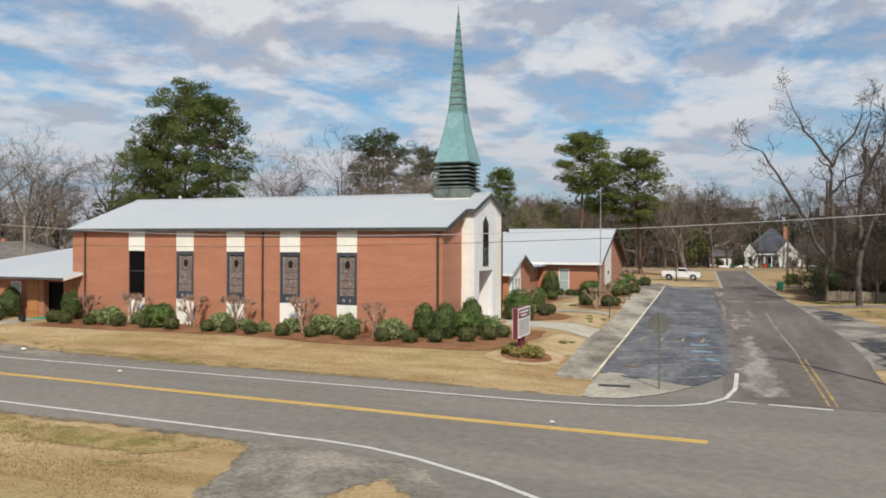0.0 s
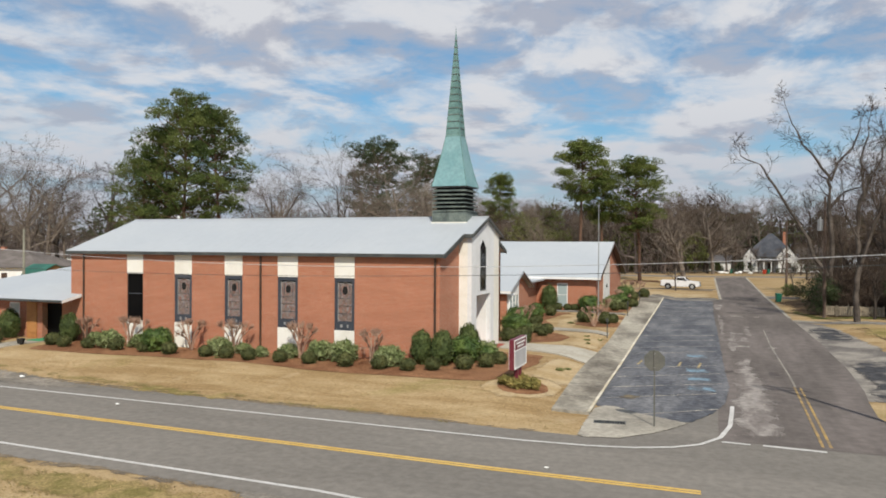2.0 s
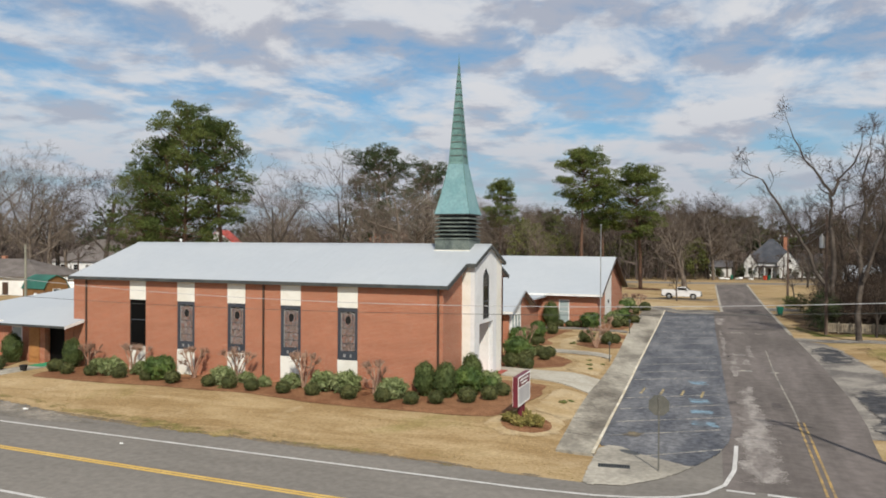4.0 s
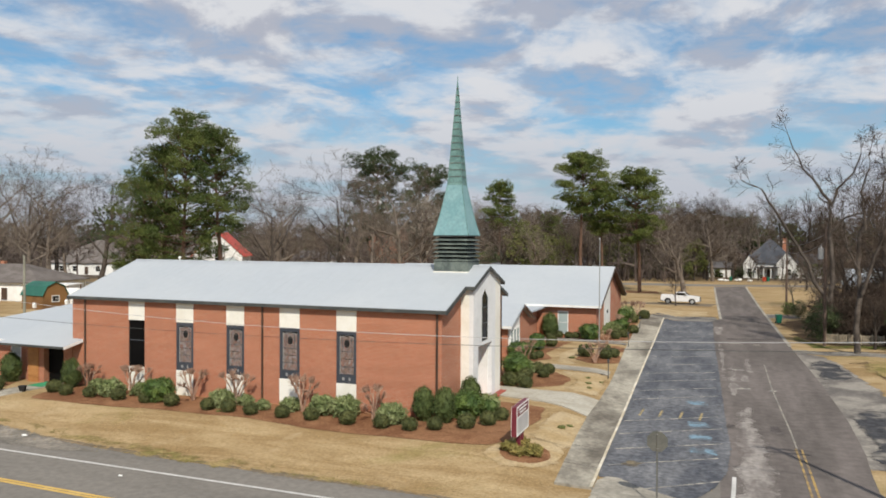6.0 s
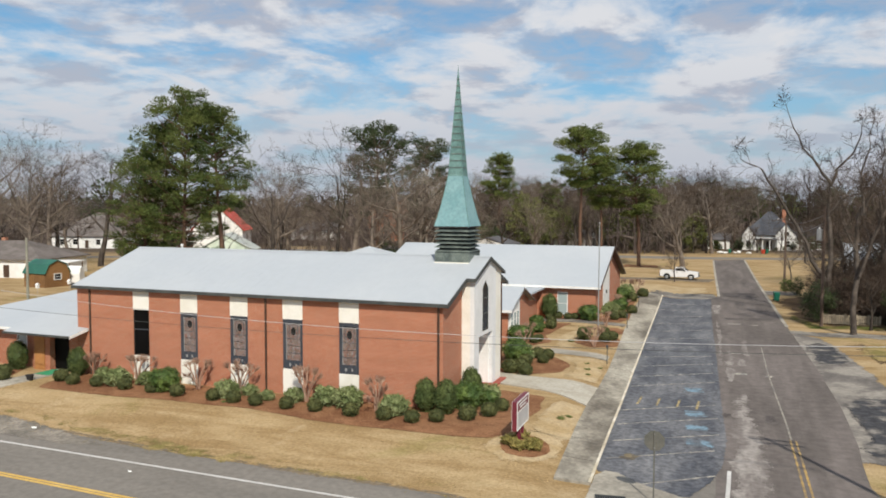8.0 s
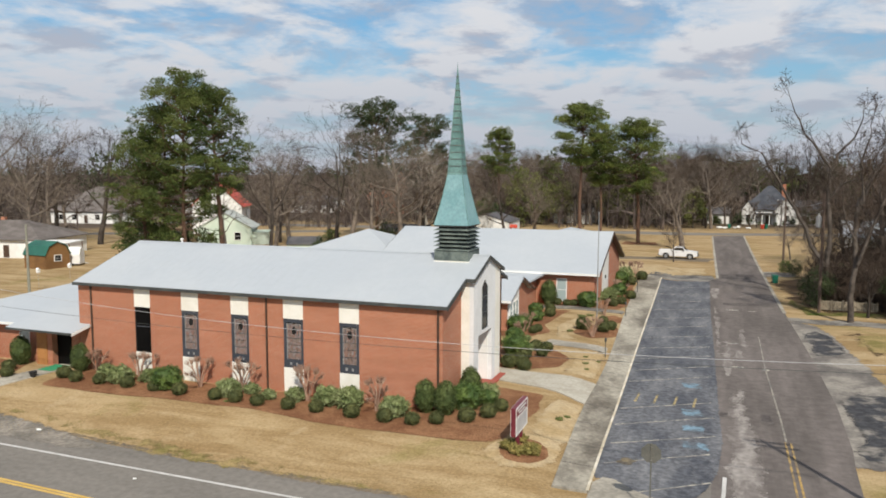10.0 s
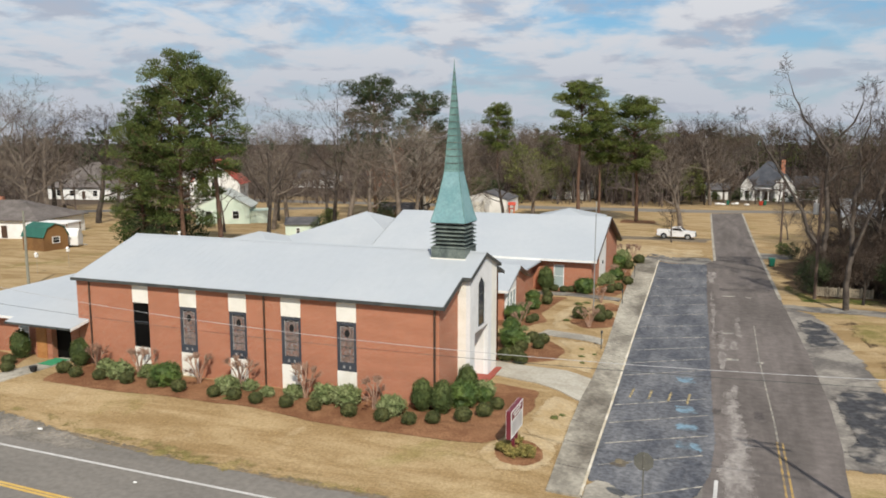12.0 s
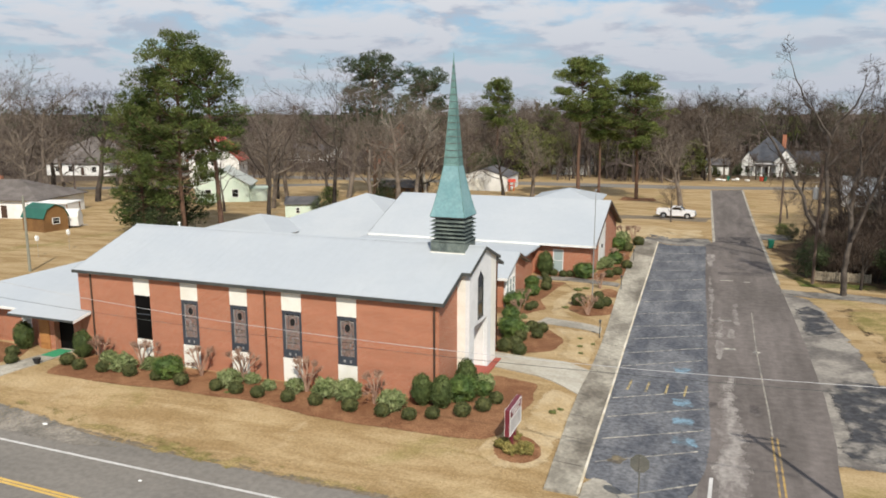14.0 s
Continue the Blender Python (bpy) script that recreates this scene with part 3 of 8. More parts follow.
def build_roads():
    grass_n = [(-600, 12), (-60, -7.6), (-26, -8.2), (-20, -8.9), (-14, -9.6), (-9, -9.85), (-3, -9.9), (3, -10.1), (7, -10.4), (10, -10.45), (11.3, -9.3), (11.3, -5.2), (14.2, -5.2), (14.4, 4), (15.5, 4)]
    south = [(20.7, -3.2), (21.2, -6.4), (22.5, -8.2), (26, -10.5), (40, -12), (600, -30), (600, -40), (40, -21.5), (24, -22.5), (22, -30), (21, -60), (11, -60), (8.6, -24), (7.6, -21.2), (5.5, -20.6), (2, -20.3), (-3, -20.0), (-8, -20.1), (-60, -17.8), (-600, 2)]
    drape("road", grass_n + south, 0.004, ASPHALT, "worn grey asphalt road with faded edges at a crossing", "road")
    street = [(14.6, -9.3), (14.4, 3), (14.0, 14), (13.2, 40), (12.8, 63), (13.75, 66), (12.0, 137), (18.4, 140.5), (19.3, 84), (20.45, 43), (21.1, 22), (21.25, 10), (21.05, 3), (20.8, 0), (20.65, -3), (20.9, -6), (22.0, -9.4)]
    drape("side_street", street, 0.012, STREET, "patched dark asphalt side street", "road")
    drape("cross_street", [(-160, 126), (4, 137), (12, 139), (20, 141.5), (60, 152), (160, 178), (160, 185), (60, 159), (12, 146), (-160, 133)], 0.008, ASPHALT, "pale asphalt cross street", "road")
    line = [(9.52, -6.9), (9.42, -4.0), (9.28, 0), (9.12, 5.4), (8.96, 10), (8.72, 16.5), (8.5, 23), (8.13, 34), (7.82, 44), (7.2, 61.6)]
    lot = [(x - 0.1, y) for x, y in line[1:]] + [(13.1, 62.6), (13.5, 46), (13.85, 35), (14.1, 28), (14.4, 19), (14.68, 10), (14.92, 4), (15.02, 1.6), (14.86, -2.4), (14.4, -4.8), (13.45, -7.15), (12.3, -6.65), (11.2, -6.0), (10.2, -5.1), (9.42, -5.2)]
    drape("parking_lot", lot, 0.02, LOT, "dark sealed asphalt parking strip with worn stall lines", "road")
    drape("lot_verge", [(5.0, 61.7), (13.2, 62.4), (13.9, 64), (13.4, 69), (5.6, 67)], 0.006, DIRTCRETE, "worn concrete at the end of the parking strip", "pavement")
    apron = [(9.5, -5.6), (9.9, -4.9), (10.4, -4.9), (11.3, -5.8), (12.4, -6.45), (13.5, -7.0), (12.95, -8.2), (12.4, -9.1), (11.25, -10.35), (9.7, -10.75), (9.6, -9.0)]
    drape("apron", apron, 0.03, CONCRETE, "pale concrete apron with a storm drain at the corner", "pavement", thick=0.05)
    # sidewalk beside the parking strip, with its kerb
    west = [(4.8, 61.6), (5.15, 52), (5.6, 42), (6.2, 31), (6.82, 21), (7.15, 15), (7.33, 9.3), (7.36, 5), (7.52, 1), (7.76, -3), (7.98, -6.9)]
    drape("sidewalk", [(x + 0.03, y) for x, y in line] + west, 0.10, SIDEWALK, "weathered concrete sidewalk with dark stains", "pavement", thick=0.12)
    for k, y in enumerate((-4.2, -1.3, 1.6, 4.9, 9.4, 12.4, 15.4, 18.6, 21.8, 25.2, 28.6, 32.2, 36, 40, 44.5, 49, 54)):
        xa = next(a + (b - a) * (y - ya) / (yb - ya) for (a, ya), (b, yb) in zip(line, line[1:]) if ya <= y <= yb)
        xb = next(a + (b - a) * (y - ya) / (yb - ya) for (a, ya), (b, yb) in zip(west[::-1], west[-2::-1]) if ya <= y <= yb)
        ribbon("sidewalk_joint", [(xb + 0.02, y), (xa - 0.06, y + 0.1)], 0.035, 0.1035, DARK_PAVING, "dark joint between sidewalk slabs", "joint")
    ribbon("kerb", line, 0.13, 0.125, surface("kerb_paint", ((0.50, 0.44, 0.32), (0.66, 0.62, 0.52)), 0.85, scales=(0.8, 9), fine=0.2), "painted concrete kerb", "kerb")
    drape("entrance_walk", [(0.95, 7.2), (2.0, 6.9), (4.5, 6.3), (7.4, 4.75), (7.4, 9.2), (5.6, 9.55), (2.5, 9.7), (0.5, 10.0)], 0.06, PALECRETE, "pale concrete walk to the entrance", "pavement", thick=0.08)
    drape("hall_walk", [(-2.4, 33.6), (1, 34.0), (5.9, 33.2), (5.9, 34.6), (1, 35.5), (-2.4, 35.2)], 0.05, DIRTCRETE, "grey concrete walk to the hall", "pavement", thick=0.07)
    drape("bed_walk", [(1.6, 18.3), (6.7, 17.4), (6.6, 19.0), (2.0, 19.9)], 0.05, CONCRETE, "narrow concrete walk across the lawn", "pavement", thick=0.07)
    drape("annex_walk", [(-27.9, 0.5), (-26.6, 0.7), (-26.9, -3.0), (-28.5, -8.6), (-31, -8.6), (-28.6, -3.2)], 0.05, CONCRETE, "narrow concrete walk to the annex door", "pavement", thick=0.07)
    drape("corner_paving", wobble([(1.2, -19.9), (4.5, -20.1), (7.2, -20.4), (8.6, -21.4), (9.4, -22.6), (8.6, -23.2), (7.0, -22.6), (6.6, -24.4), (4.8, -26), (3.6, -24.6), (3.1, -22.8), (2.2, -21.2)], 0.16, 31), 0.010, GRAVEL, "dusty grey gravel at the road's corner", "pavement")
    drape("corner_turf", rounded(wobble([(7.1, -21.5), (8.3, -23.4), (10.5, -40), (0, -40), (4.6, -26.4), (6.2, -24.4), (6.6, -22.8)], 0.22, 5), 1), 0.016, LAWN, "straw-coloured turf at the corner", "grass")
    drape("verge_paving", wobble([(20.2, 0.2), (20.3, 4), (20.4, 9), (20.3, 22), (19.9, 39), (23.0, 36), (24.1, 29), (24.7, 20), (24.9, 13.5), (31, 9), (31, 0), (24.6, -0.1), (22.4, 0.4)], 0.15, 7), 0.009, VERGECRETE, "cracked, patched paving beside the street", "pavement")
    drape("verge_patch", rounded(wobble([(21.2, 1.0), (21.5, 6), (21.7, 11.8), (22.9, 14.2), (24.9, 13.2), (26, 11.8), (31, 9), (31, 0.4)], 0.35, 8)), 0.02, VERGE, "mottled dark asphalt patch", "pavement")
    drape("verge_patch", rounded(wobble([(21.4, 23.6), (20.9, 32.5), (22.4, 34.2), (23.5, 31.6), (24.0, 25.5), (23.0, 23.2)], 0.3, 9)), 0.02, VERGE, "mottled dark asphalt patch", "pavement")
    drape("driveway", [(20.4, 37.5), (20.3, 40.2), (30, 38.2), (44, 34), (44, 31), (29, 35.4)], 0.014, DIRTCRETE, "grey gravel driveway", "pavement")
    drape("driveway", [(19.6, 70), (19.4, 76), (24, 75.5), (24, 71)], 0.014, DIRTCRETE, "pale gravel driveway", "pavement")
    drape("roadside_gravel", [(-60, -7.2), (-30, -7.5), (-24, -7.9), (-20, -8.4), (-17, -9.1), (-13.2, -10.2), (-16, -10.9), (-30, -10.4), (-60, -9.6)], 0.010, GRAVEL, "grey gravel shoulder", "pavement")
    drape("yard_road", [(-190, 66), (-150, 78), (-119, 90), (-95, 103), (-70, 118), (-74, 122), (-100, 108), (-122, 95), (-155, 84), (-190, 73)], 0.01, ASPHALT, "pale asphalt lane behind the yards", "road")
    edge = [(-60, -8.4), (-30, -8.9), (-20, -9.3), (-14, -9.75), (-9, -10.0), (-3, -10.1), (3, -10.3), (8.4, -10.6)]
    drape("road_shoulder", wobble(edge + [(8.2, -10.15), (3, -9.75), (-3, -9.5), (-9, -9.4), (-14, -9.2), (-20, -8.7), (-30, -8.2), (-60, -7.5)], 0.14, 41, 9), 0.008, DIRT, "narrow strip of dirt along the road's edge", "dirt")
    drape("verge_turf", wobble([(-24, -7.6), (-20, -8.3), (-17, -9.0), (-13, -9.9), (-8, -10.1), (-2, -10.2), (5, -10.4), (5, -9.8), (-2, -9.1), (-8, -8.5), (-13, -8.2), (-18, -7.6), (-23, -7.0)], 0.24, 42, 9), 0.010, OLIVE, "olive green grass along the road's edge", "grass")
    for k, pts in enumerate(([(-18, -20.2), (-9, -20.3), (-3, -20.3), (2.4, -20.5), (2.0, -21.9), (0.2, -22.6), (-2, -22.6), (-5, -22.4), (-9, -23.4), (-14, -24), (-18, -24)], [(-6, -23.4), (-3.4, -22.9), (-2.2, -23.8), (-4.6, -24.6)], [(-1.2, -22.8), (0.8, -22.4), (0.6, -23.4), (-0.8, -23.6)])):
        drape("verge_turf", wobble(pts, 0.3, 46 + k, 9), 0.010, OLIVE, "thin olive green grass in the straw turf", "grass")
    drape("road_shoulder", wobble([(-60, -17.5), (-30, -18.9), (-8, -19.85), (-3, -19.85), (2.6, -20.1), (2.4, -20.5), (-3, -20.35), (-8, -20.45), (-30, -19.6), (-60, -18.2)], 0.12, 43, 9), 0.008, DIRT, "narrow strip of dirt along the road's edge", "dirt")
    # lines of the main road
    span = [(x, north_line(x)) for x in range(-120, 9, 4)]
    turn = [(10.4, -11.75), (11.8, -11.45), (13.1, -10.9), (14.0, -10.15), (14.65, -8.9), (14.98, -6.9), (15.05, -4.6), (15.08, -3.0)]
    ribbon("edge_line", span + turn, 0.17, 0.020, LINE_W, "white edge line that turns into the side street")
    ribbon("edge_line", [(x, south_line(x)) for x in range(-120, 5, 4)] + [(5.6, -19.6), (7.2, -20.1), (8.4, -20.65), (9.6, -21.2), (10.8, -21.95), (12, -23)], 0.16, 0.012, LINE_W, "white edge line of the road")
    for off in (-0.105, 0.105):
        ribbon("centre_line", [(x, mid_line(x) + off) for x in range(-120, 13, 4)] + [(14.2, mid_line(14) + off)], 0.16, 0.012, LINE_Y, "double yellow centre line")
    for off in (-0.13, 0.13):
        ribbon("centre_line", [(18.13 + off, -9.0), (18.13 + off, -5.5), (18.12 + off, -0.7), (18.1 + off, 2.9)], 0.10, 0.02, FADED_Y, "faded double yellow centre line of the side street")
    ribbon("centre_line", [(18.02, 2.9), (17.98, 6.5), (17.85, 11.5), (17.68, 18.6), (17.64, 29.5)], 0.10, 0.02, LINE_WORN, "faded centre line")
    ribbon("stop_line", [(14.7, -9.5), (15.65, -9.55)], 0.18, 0.02, LINE_W, "white stop line")
    ribbon("stop_line", [(16.05, -9.5), (18.05, -9.65)], 0.22, 0.02, LINE_W, "white stop line")
    for a, b, w in (((15.05, 18.05), (16.3, 18.2), 0.5), ((17.5, 18.1), (17.9, 17.9), 0.5), ((15.2, 26), (16.0, 26.2), 0.4), ((15.0, 42), (16.2, 42.2), 0.4), ((17.2, 42), (17.8, 42), 0.3)):
        ribbon("pavement_mark", [a, b], w, 0.018, LINE_OLD, "worn white mark on the asphalt")
    for k, pts in enumerate(([(14.95, 15), (15.5, 15.4), (15.45, 20.5), (14.9, 20)], [(16.1, 25), (16.75, 25.2), (16.5, 33), (16.0, 32)], [(14.35, 20), (14.75, 21), (14.65, 33), (14.3, 40), (14.05, 47), (13.75, 44), (14.1, 30)],
                              [(13.5, 49), (14.4, 48.6), (14.3, 57), (13.1, 56.5)], [(15.5, 20.5), (16.5, 20.9), (16.4, 24), (15.6, 23.6)])):
        drape("asphalt_patch", wobble(pts, 0.16, 60 + k), 0.0225, PATCH, "pale worn patch in the asphalt", "pavement")
    for k, pts in enumerate(([(15.1, -8.6), (16.9, -8.2), (16.9, -1), (16.6, 6), (16.3, 11), (15.6, 14.5), (15.1, 9), (15.0, 1)], [(14.6, 20), (15.6, 21), (15.4, 27), (14.7, 30)])):
        drape("worn_lane", wobble(pts, 0.2, 90 + k), 0.0165, PATCH, "pale worn lane of the side street", "pavement")
    for k, pts in enumerate(([(16.9, 5.2), (17.7, 5.4), (17.5, 7.6), (16.95, 7.3)], [(14.6, 5.9), (15.2, 6.0), (15.2, 7.3), (14.7, 7.2)], [(14.4, 66), (18.9, 67), (18.6, 72), (14.2, 71)], [(14.7, 44.5), (19.7, 45.6), (19.5, 47.4), (14.7, 46.4)])):
        drape("asphalt_patch", wobble(pts, 0.18, 80 + k), 0.023, DARK_PAVING, "dark patch in the asphalt", "pavement")
    for pts in ([(13.95, 66), (13.0, 100), (12.1, 136)], [(20.45, 42), (20.0, 60), (19.55, 78), (19.2, 95), (18.5, 139)]):
        ribbon("gutter", pts, 0.34, 0.02, CONCRETE, "pale concrete gutter beside the street", "gutter")
    drape("dirt_track", wobble([(13.2, 84.5), (13.1, 91), (4, 90), (-14, 86), (-30, 84), (-30, 80.5), (-14, 82), (4, 84.5)], 0.4, 51), 0.012, DIRT, "worn dirt track across the grass", "track")
    drape("forest_floor", rounded(wobble([(24.3, 41.2), (22.0, 47), (20.9, 52), (20.5, 60), (20.2, 67), (24, 69.5), (26, 82), (40, 100), (80, 90), (80, 34), (45, 36.5), (31, 40.6)], 0.6, 52)), 0.011, LEAF_FLOOR, "leaf litter under the brush, darkened for its shade", "leaves")
    drape("turf_patch", rounded(wobble([(22.0, 41.5), (29.5, 40.4), (29.5, 43.6), (24, 43.9), (22.3, 49), (21.3, 54), (20.6, 53)], 0.3, 53)), 0.013, TURF, "green winter turf beside the fence", "grass")
    drape("forest_floor", rounded(wobble([(24.0, 33.5), (25.0, 26), (25.0, 18), (25.4, 12.4), (28.5, 10.5), (27.4, 14), (26.6, 20), (26.8, 27), (26.0, 34)], 0.3, 59)), 0.012, LEAF_FLOOR, "dark fallen leaves along the paving", "leaves")
    drape("turf_patch", wobble([(25.2, 33.2), (31, 31.6), (38, 28.6), (36, 24), (30, 26), (27, 22), (25.0, 27)], 0.5, 54), 0.013, OLIVE, "thin olive green turf beside the paving", "grass")
    drape("bare_soil", rounded(wobble([(4.4, 10.3), (7.3, 9.9), (6.95, 17.2), (4.4, 17.6), (3.0, 17.3), (4.9, 14.4), (4.9, 11.6)], 0.12, 55)), 0.006, SANDY, "bare sandy soil between the beds", "soil")
    drape("bare_soil", rounded(wobble([(2.0, 20.6), (4.2, 20.2), (3.0, 22.6), (2.9, 26.5), (3.4, 28.6), (2.0, 31.5), (1.3, 26)], 0.2, 56)), 0.006, SANDY, "bare sandy soil between the beds", "soil")
    drape("bare_soil", rounded(wobble([(3.8, -4.5), (5.0, -6.3), (7.2, -6.1), (7.9, -4.2), (7.6, -1.9), (5.6, -1.3), (4.6, -2.6)], 0.14, 66)), 0.005, SANDY, "bare sandy soil round the sign's bed", "soil")
    drape("bare_soil", rounded(wobble([(5.4, -1.6), (7.75, -2.4), (7.65, 4.6), (5.4, 4.8), (5.4, 2)], 0.12, 57)), 0.006, SANDY, "bare sandy soil beside the sidewalk", "soil")
    drape("bare_soil", rounded(wobble([(-2, 66), (6, 64), (12.5, 70), (12.6, 76), (2, 76), (-8, 72)], 0.5, 58)), 0.006, SANDY, "bare sandy soil behind the parking strip", "soil")
    # stall lines
    for x0, y0, x1, y1 in ((11.5, -6.1, 14.5, -3.9), (9.7, -3.2, 14.4, -0.3), (9.6, -0.4, 14.6, 2.5), (9.4, 2.6, 14.5, 5.7), (9.3, 5.6, 14.3, 8.6), (9.1, 11.7, 14.2, 14.8), (9.1, 14.7, 14.1, 17.7), (8.95, 18.2, 14.0, 21.0), (8.8, 21.8, 13.9, 24.1), (8.7, 25.8, 13.8, 28.3), (8.6, 30.1, 13.5, 32.7),
                           (8.4, 34.6, 13.5, 37.2), (8.3, 39.3, 13.4, 41.9), (8.1, 44.4, 13.3, 46.8), (7.9, 49.7, 13.1, 52), (7.7, 55, 13, 57)):
        ribbon("stall_line", [(x0 + (x1 - x0) * k / 6, y0 + (y1 - y0) * k / 6) for k in range(7)], 0.10, 0.026, LINE_OLD, "worn stall line")
    for x0 in (9.95, 11.05, 12.2, 13.3):
        ribbon("hatch_line", [(x0, 7.3), (x0 + 0.08, 9.2)], 0.14, 0.026, HATCH, "short faded yellow hatch line")
    for x0, y0 in ((12.95, 12.0), (13.2, 6.2), (13.35, 3.3), (13.65, 0.7)):
        drape("parking_symbol", wobble([(x0 - 0.65, y0 - 0.7), (x0 + 0.75, y0 - 0.5), (x0 + 0.65, y0 + 0.8), (x0 - 0.6, y0 + 0.6)], 0.1, int(y0 * 10)), 0.026, BLUE, "faded blue parking symbol", "road marking")
    drape("silt_stain", rounded(wobble([(9.9, -3.4), (11.4, -2.9), (11.3, -1.9), (10.2, -2.0)], 0.15, 4)), 0.027, SILT, "dried silt left by a puddle", "silt", kind="stuff")


build_roads()


# ---- the church ----
BASE = 0.45


def wall_with_holes(bm, axis, w0, w1, u0, u1, z0, z1, holes):
    """A wall slab between w0 and w1 on its thin axis, from u0 to u1, with upright holes (u0, u1, z0, z1) through it, in order along u."""
    def slab(a, b, c, d):
        if b - a > 1e-4 and d - c > 1e-4:
            box(bm, *((a, b, w0, w1) if axis == "y" else (w0, w1, a, b)), c, d)
    at = u0
    for a, b, c, d in holes:
        slab(at, a, z0, z1)
        slab(a, b, z0, c)
        slab(a, b, d, z1)
        at = b
    slab(at, u1, z0, z1)
    return bm


church = thing("church", (0, 0, 0), "long red brick church with a pale metal gable roof", "church")
BAYS = ((-21.19, -19.91), (-17.43, -16.12), (-13.68, -12.4), (-9.93, -8.57), (-6.15, -4.87))
TOP = 6.32
edges_x = [-25.9] + [v for bay in BAYS for v in bay] + [0.28]
for a, b in zip(edges_x[::2], edges_x[1::2]):
    part("brick_pier", boxes((a, b, 0.0, 0.3, BASE - 0.3, TOP)), BRICK, church, "red brick wall between windows")
part("back_wall", boxes((-25.9, 0.28, 11.34, 11.62, BASE - 0.3, TOP - 0.1)), BRICK, church)
SLOPE, RIDGE_Y, RIDGE_Z = 0.355, 5.98, 8.70


def roof_z(y):
    return RIDGE_Z - SLOPE * abs(y - RIDGE_Y)


gable = [(0.3, BASE - 0.3), (11.34, BASE - 0.3), (11.34, roof_z(11.34) - 0.2), (RIDGE_Y, RIDGE_Z - 0.2), (0.3, roof_z(0.3) - 0.2)]
N0, N1, NZ = 4.05, 6.8, 4.0
bm = bmesh.new()
prism(bm, [(0.3, BASE - 0.3), (N0, BASE - 0.3), (N0, roof_z(N0) - 0.2), (0.3, roof_z(0.3) - 0.2)], "x", -0.02, 0.28)
prism(bm, [(N1, BASE - 0.3), (11.62, BASE - 0.3), (11.62, roof_z(11.62) - 0.2), (N1, roof_z(N1) - 0.2)], "x", -0.02, 0.28)
prism(bm, [(N0, NZ), (N1, NZ), (N1, roof_z(N1) - 0.2), (RIDGE_Y, RIDGE_Z - 0.2), (N0, roof_z(N0) - 0.2)], "x", -0.02, 0.28)
part("end_wall", bm, BRICK, church)
part("end_wall", prism(bmesh.new(), gable, "x", -25.9, -25.6), BRICK, church)
# the roof: two slopes with thickness, drawn forward over the entrance block
for side in (-1, 1):
    edge = -0.27 if side < 0 else 11.78
    low = roof_z(edge)
    sheet = [(edge, low), (RIDGE_Y, RIDGE_Z), (RIDGE_Y, RIDGE_Z - 0.14), (edge, low - 0.14)]
    part("roof_slope", prism(bmesh.new(), sheet, "x", -26.05, 0.62), ROOF, church)
    part("fascia", boxes((-26.08, 0.66, min(edge, edge + side * 0.06), max(edge, edge + side * 0.06), low - 0.21, low - 0.015)), TRIM, church, "dark painted fascia board")
    inner = RIDGE_Y + side * 3.08
    rake = [(edge, low - 0.02), (inner, roof_z(inner) - 0.02), (inner, roof_z(inner) - 0.26), (edge, low - 0.26)]
    part("rake_board", prism(bmesh.new(), rake, "x", 0.62, 0.68), TRIM, church, "dark painted rake board")
    rake = [(edge, low - 0.02), (RIDGE_Y, RIDGE_Z - 0.02), (RIDGE_Y, RIDGE_Z - 0.26), (edge, low - 0.26)]
    part("rake_board", prism(bmesh.new(), rake, "x", -26.11, -26.052), TRIM, church, "dark painted rake board")
    porch = [(inner, roof_z(inner)), (RIDGE_Y, RIDGE_Z), (RIDGE_Y, RIDGE_Z - 0.14), (inner, roof_z(inner) - 0.14)]
    part("porch_roof", prism(bmesh.new(), porch, "x", 0.62, 1.17), ROOF, church)
    rake = [(inner, roof_z(inner) - 0.02), (RIDGE_Y, RIDGE_Z - 0.02), (RIDGE_Y, RIDGE_Z - 0.22), (inner, roof_z(inner) - 0.22)]
    part("rake_board", prism(bmesh.new(), rake, "x", 1.17, 1.22), TRIM, church, "dark painted rake board")
    y0 = inner
    part("porch_fascia", boxes((0.69, 1.22, min(y0, y0 + side * 0.05), max(y0, y0 + side * 0.05), roof_z(y0) - 0.22, roof_z(y0) - 0.01)), TRIM, church, "dark painted fascia board")
    seam = bmesh.new()
    x = -25.9
    while x < 0.6:
        prism(seam, [(edge, low), (RIDGE_Y, RIDGE_Z), (RIDGE_Y, RIDGE_Z + 0.006), (edge, low + 0.006)], "x", x, x + 0.03)
        x += 0.61
    part("roof_seams", seam, ROOF, church)
part("ridge_cap", prism(bmesh.new(), [(RIDGE_Y - 0.2, RIDGE_Z - 0.05), (RIDGE_Y, RIDGE_Z + 0.035), (RIDGE_Y + 0.2, RIDGE_Z - 0.05)], "x", -26.06, 1.18), ROOF, church)

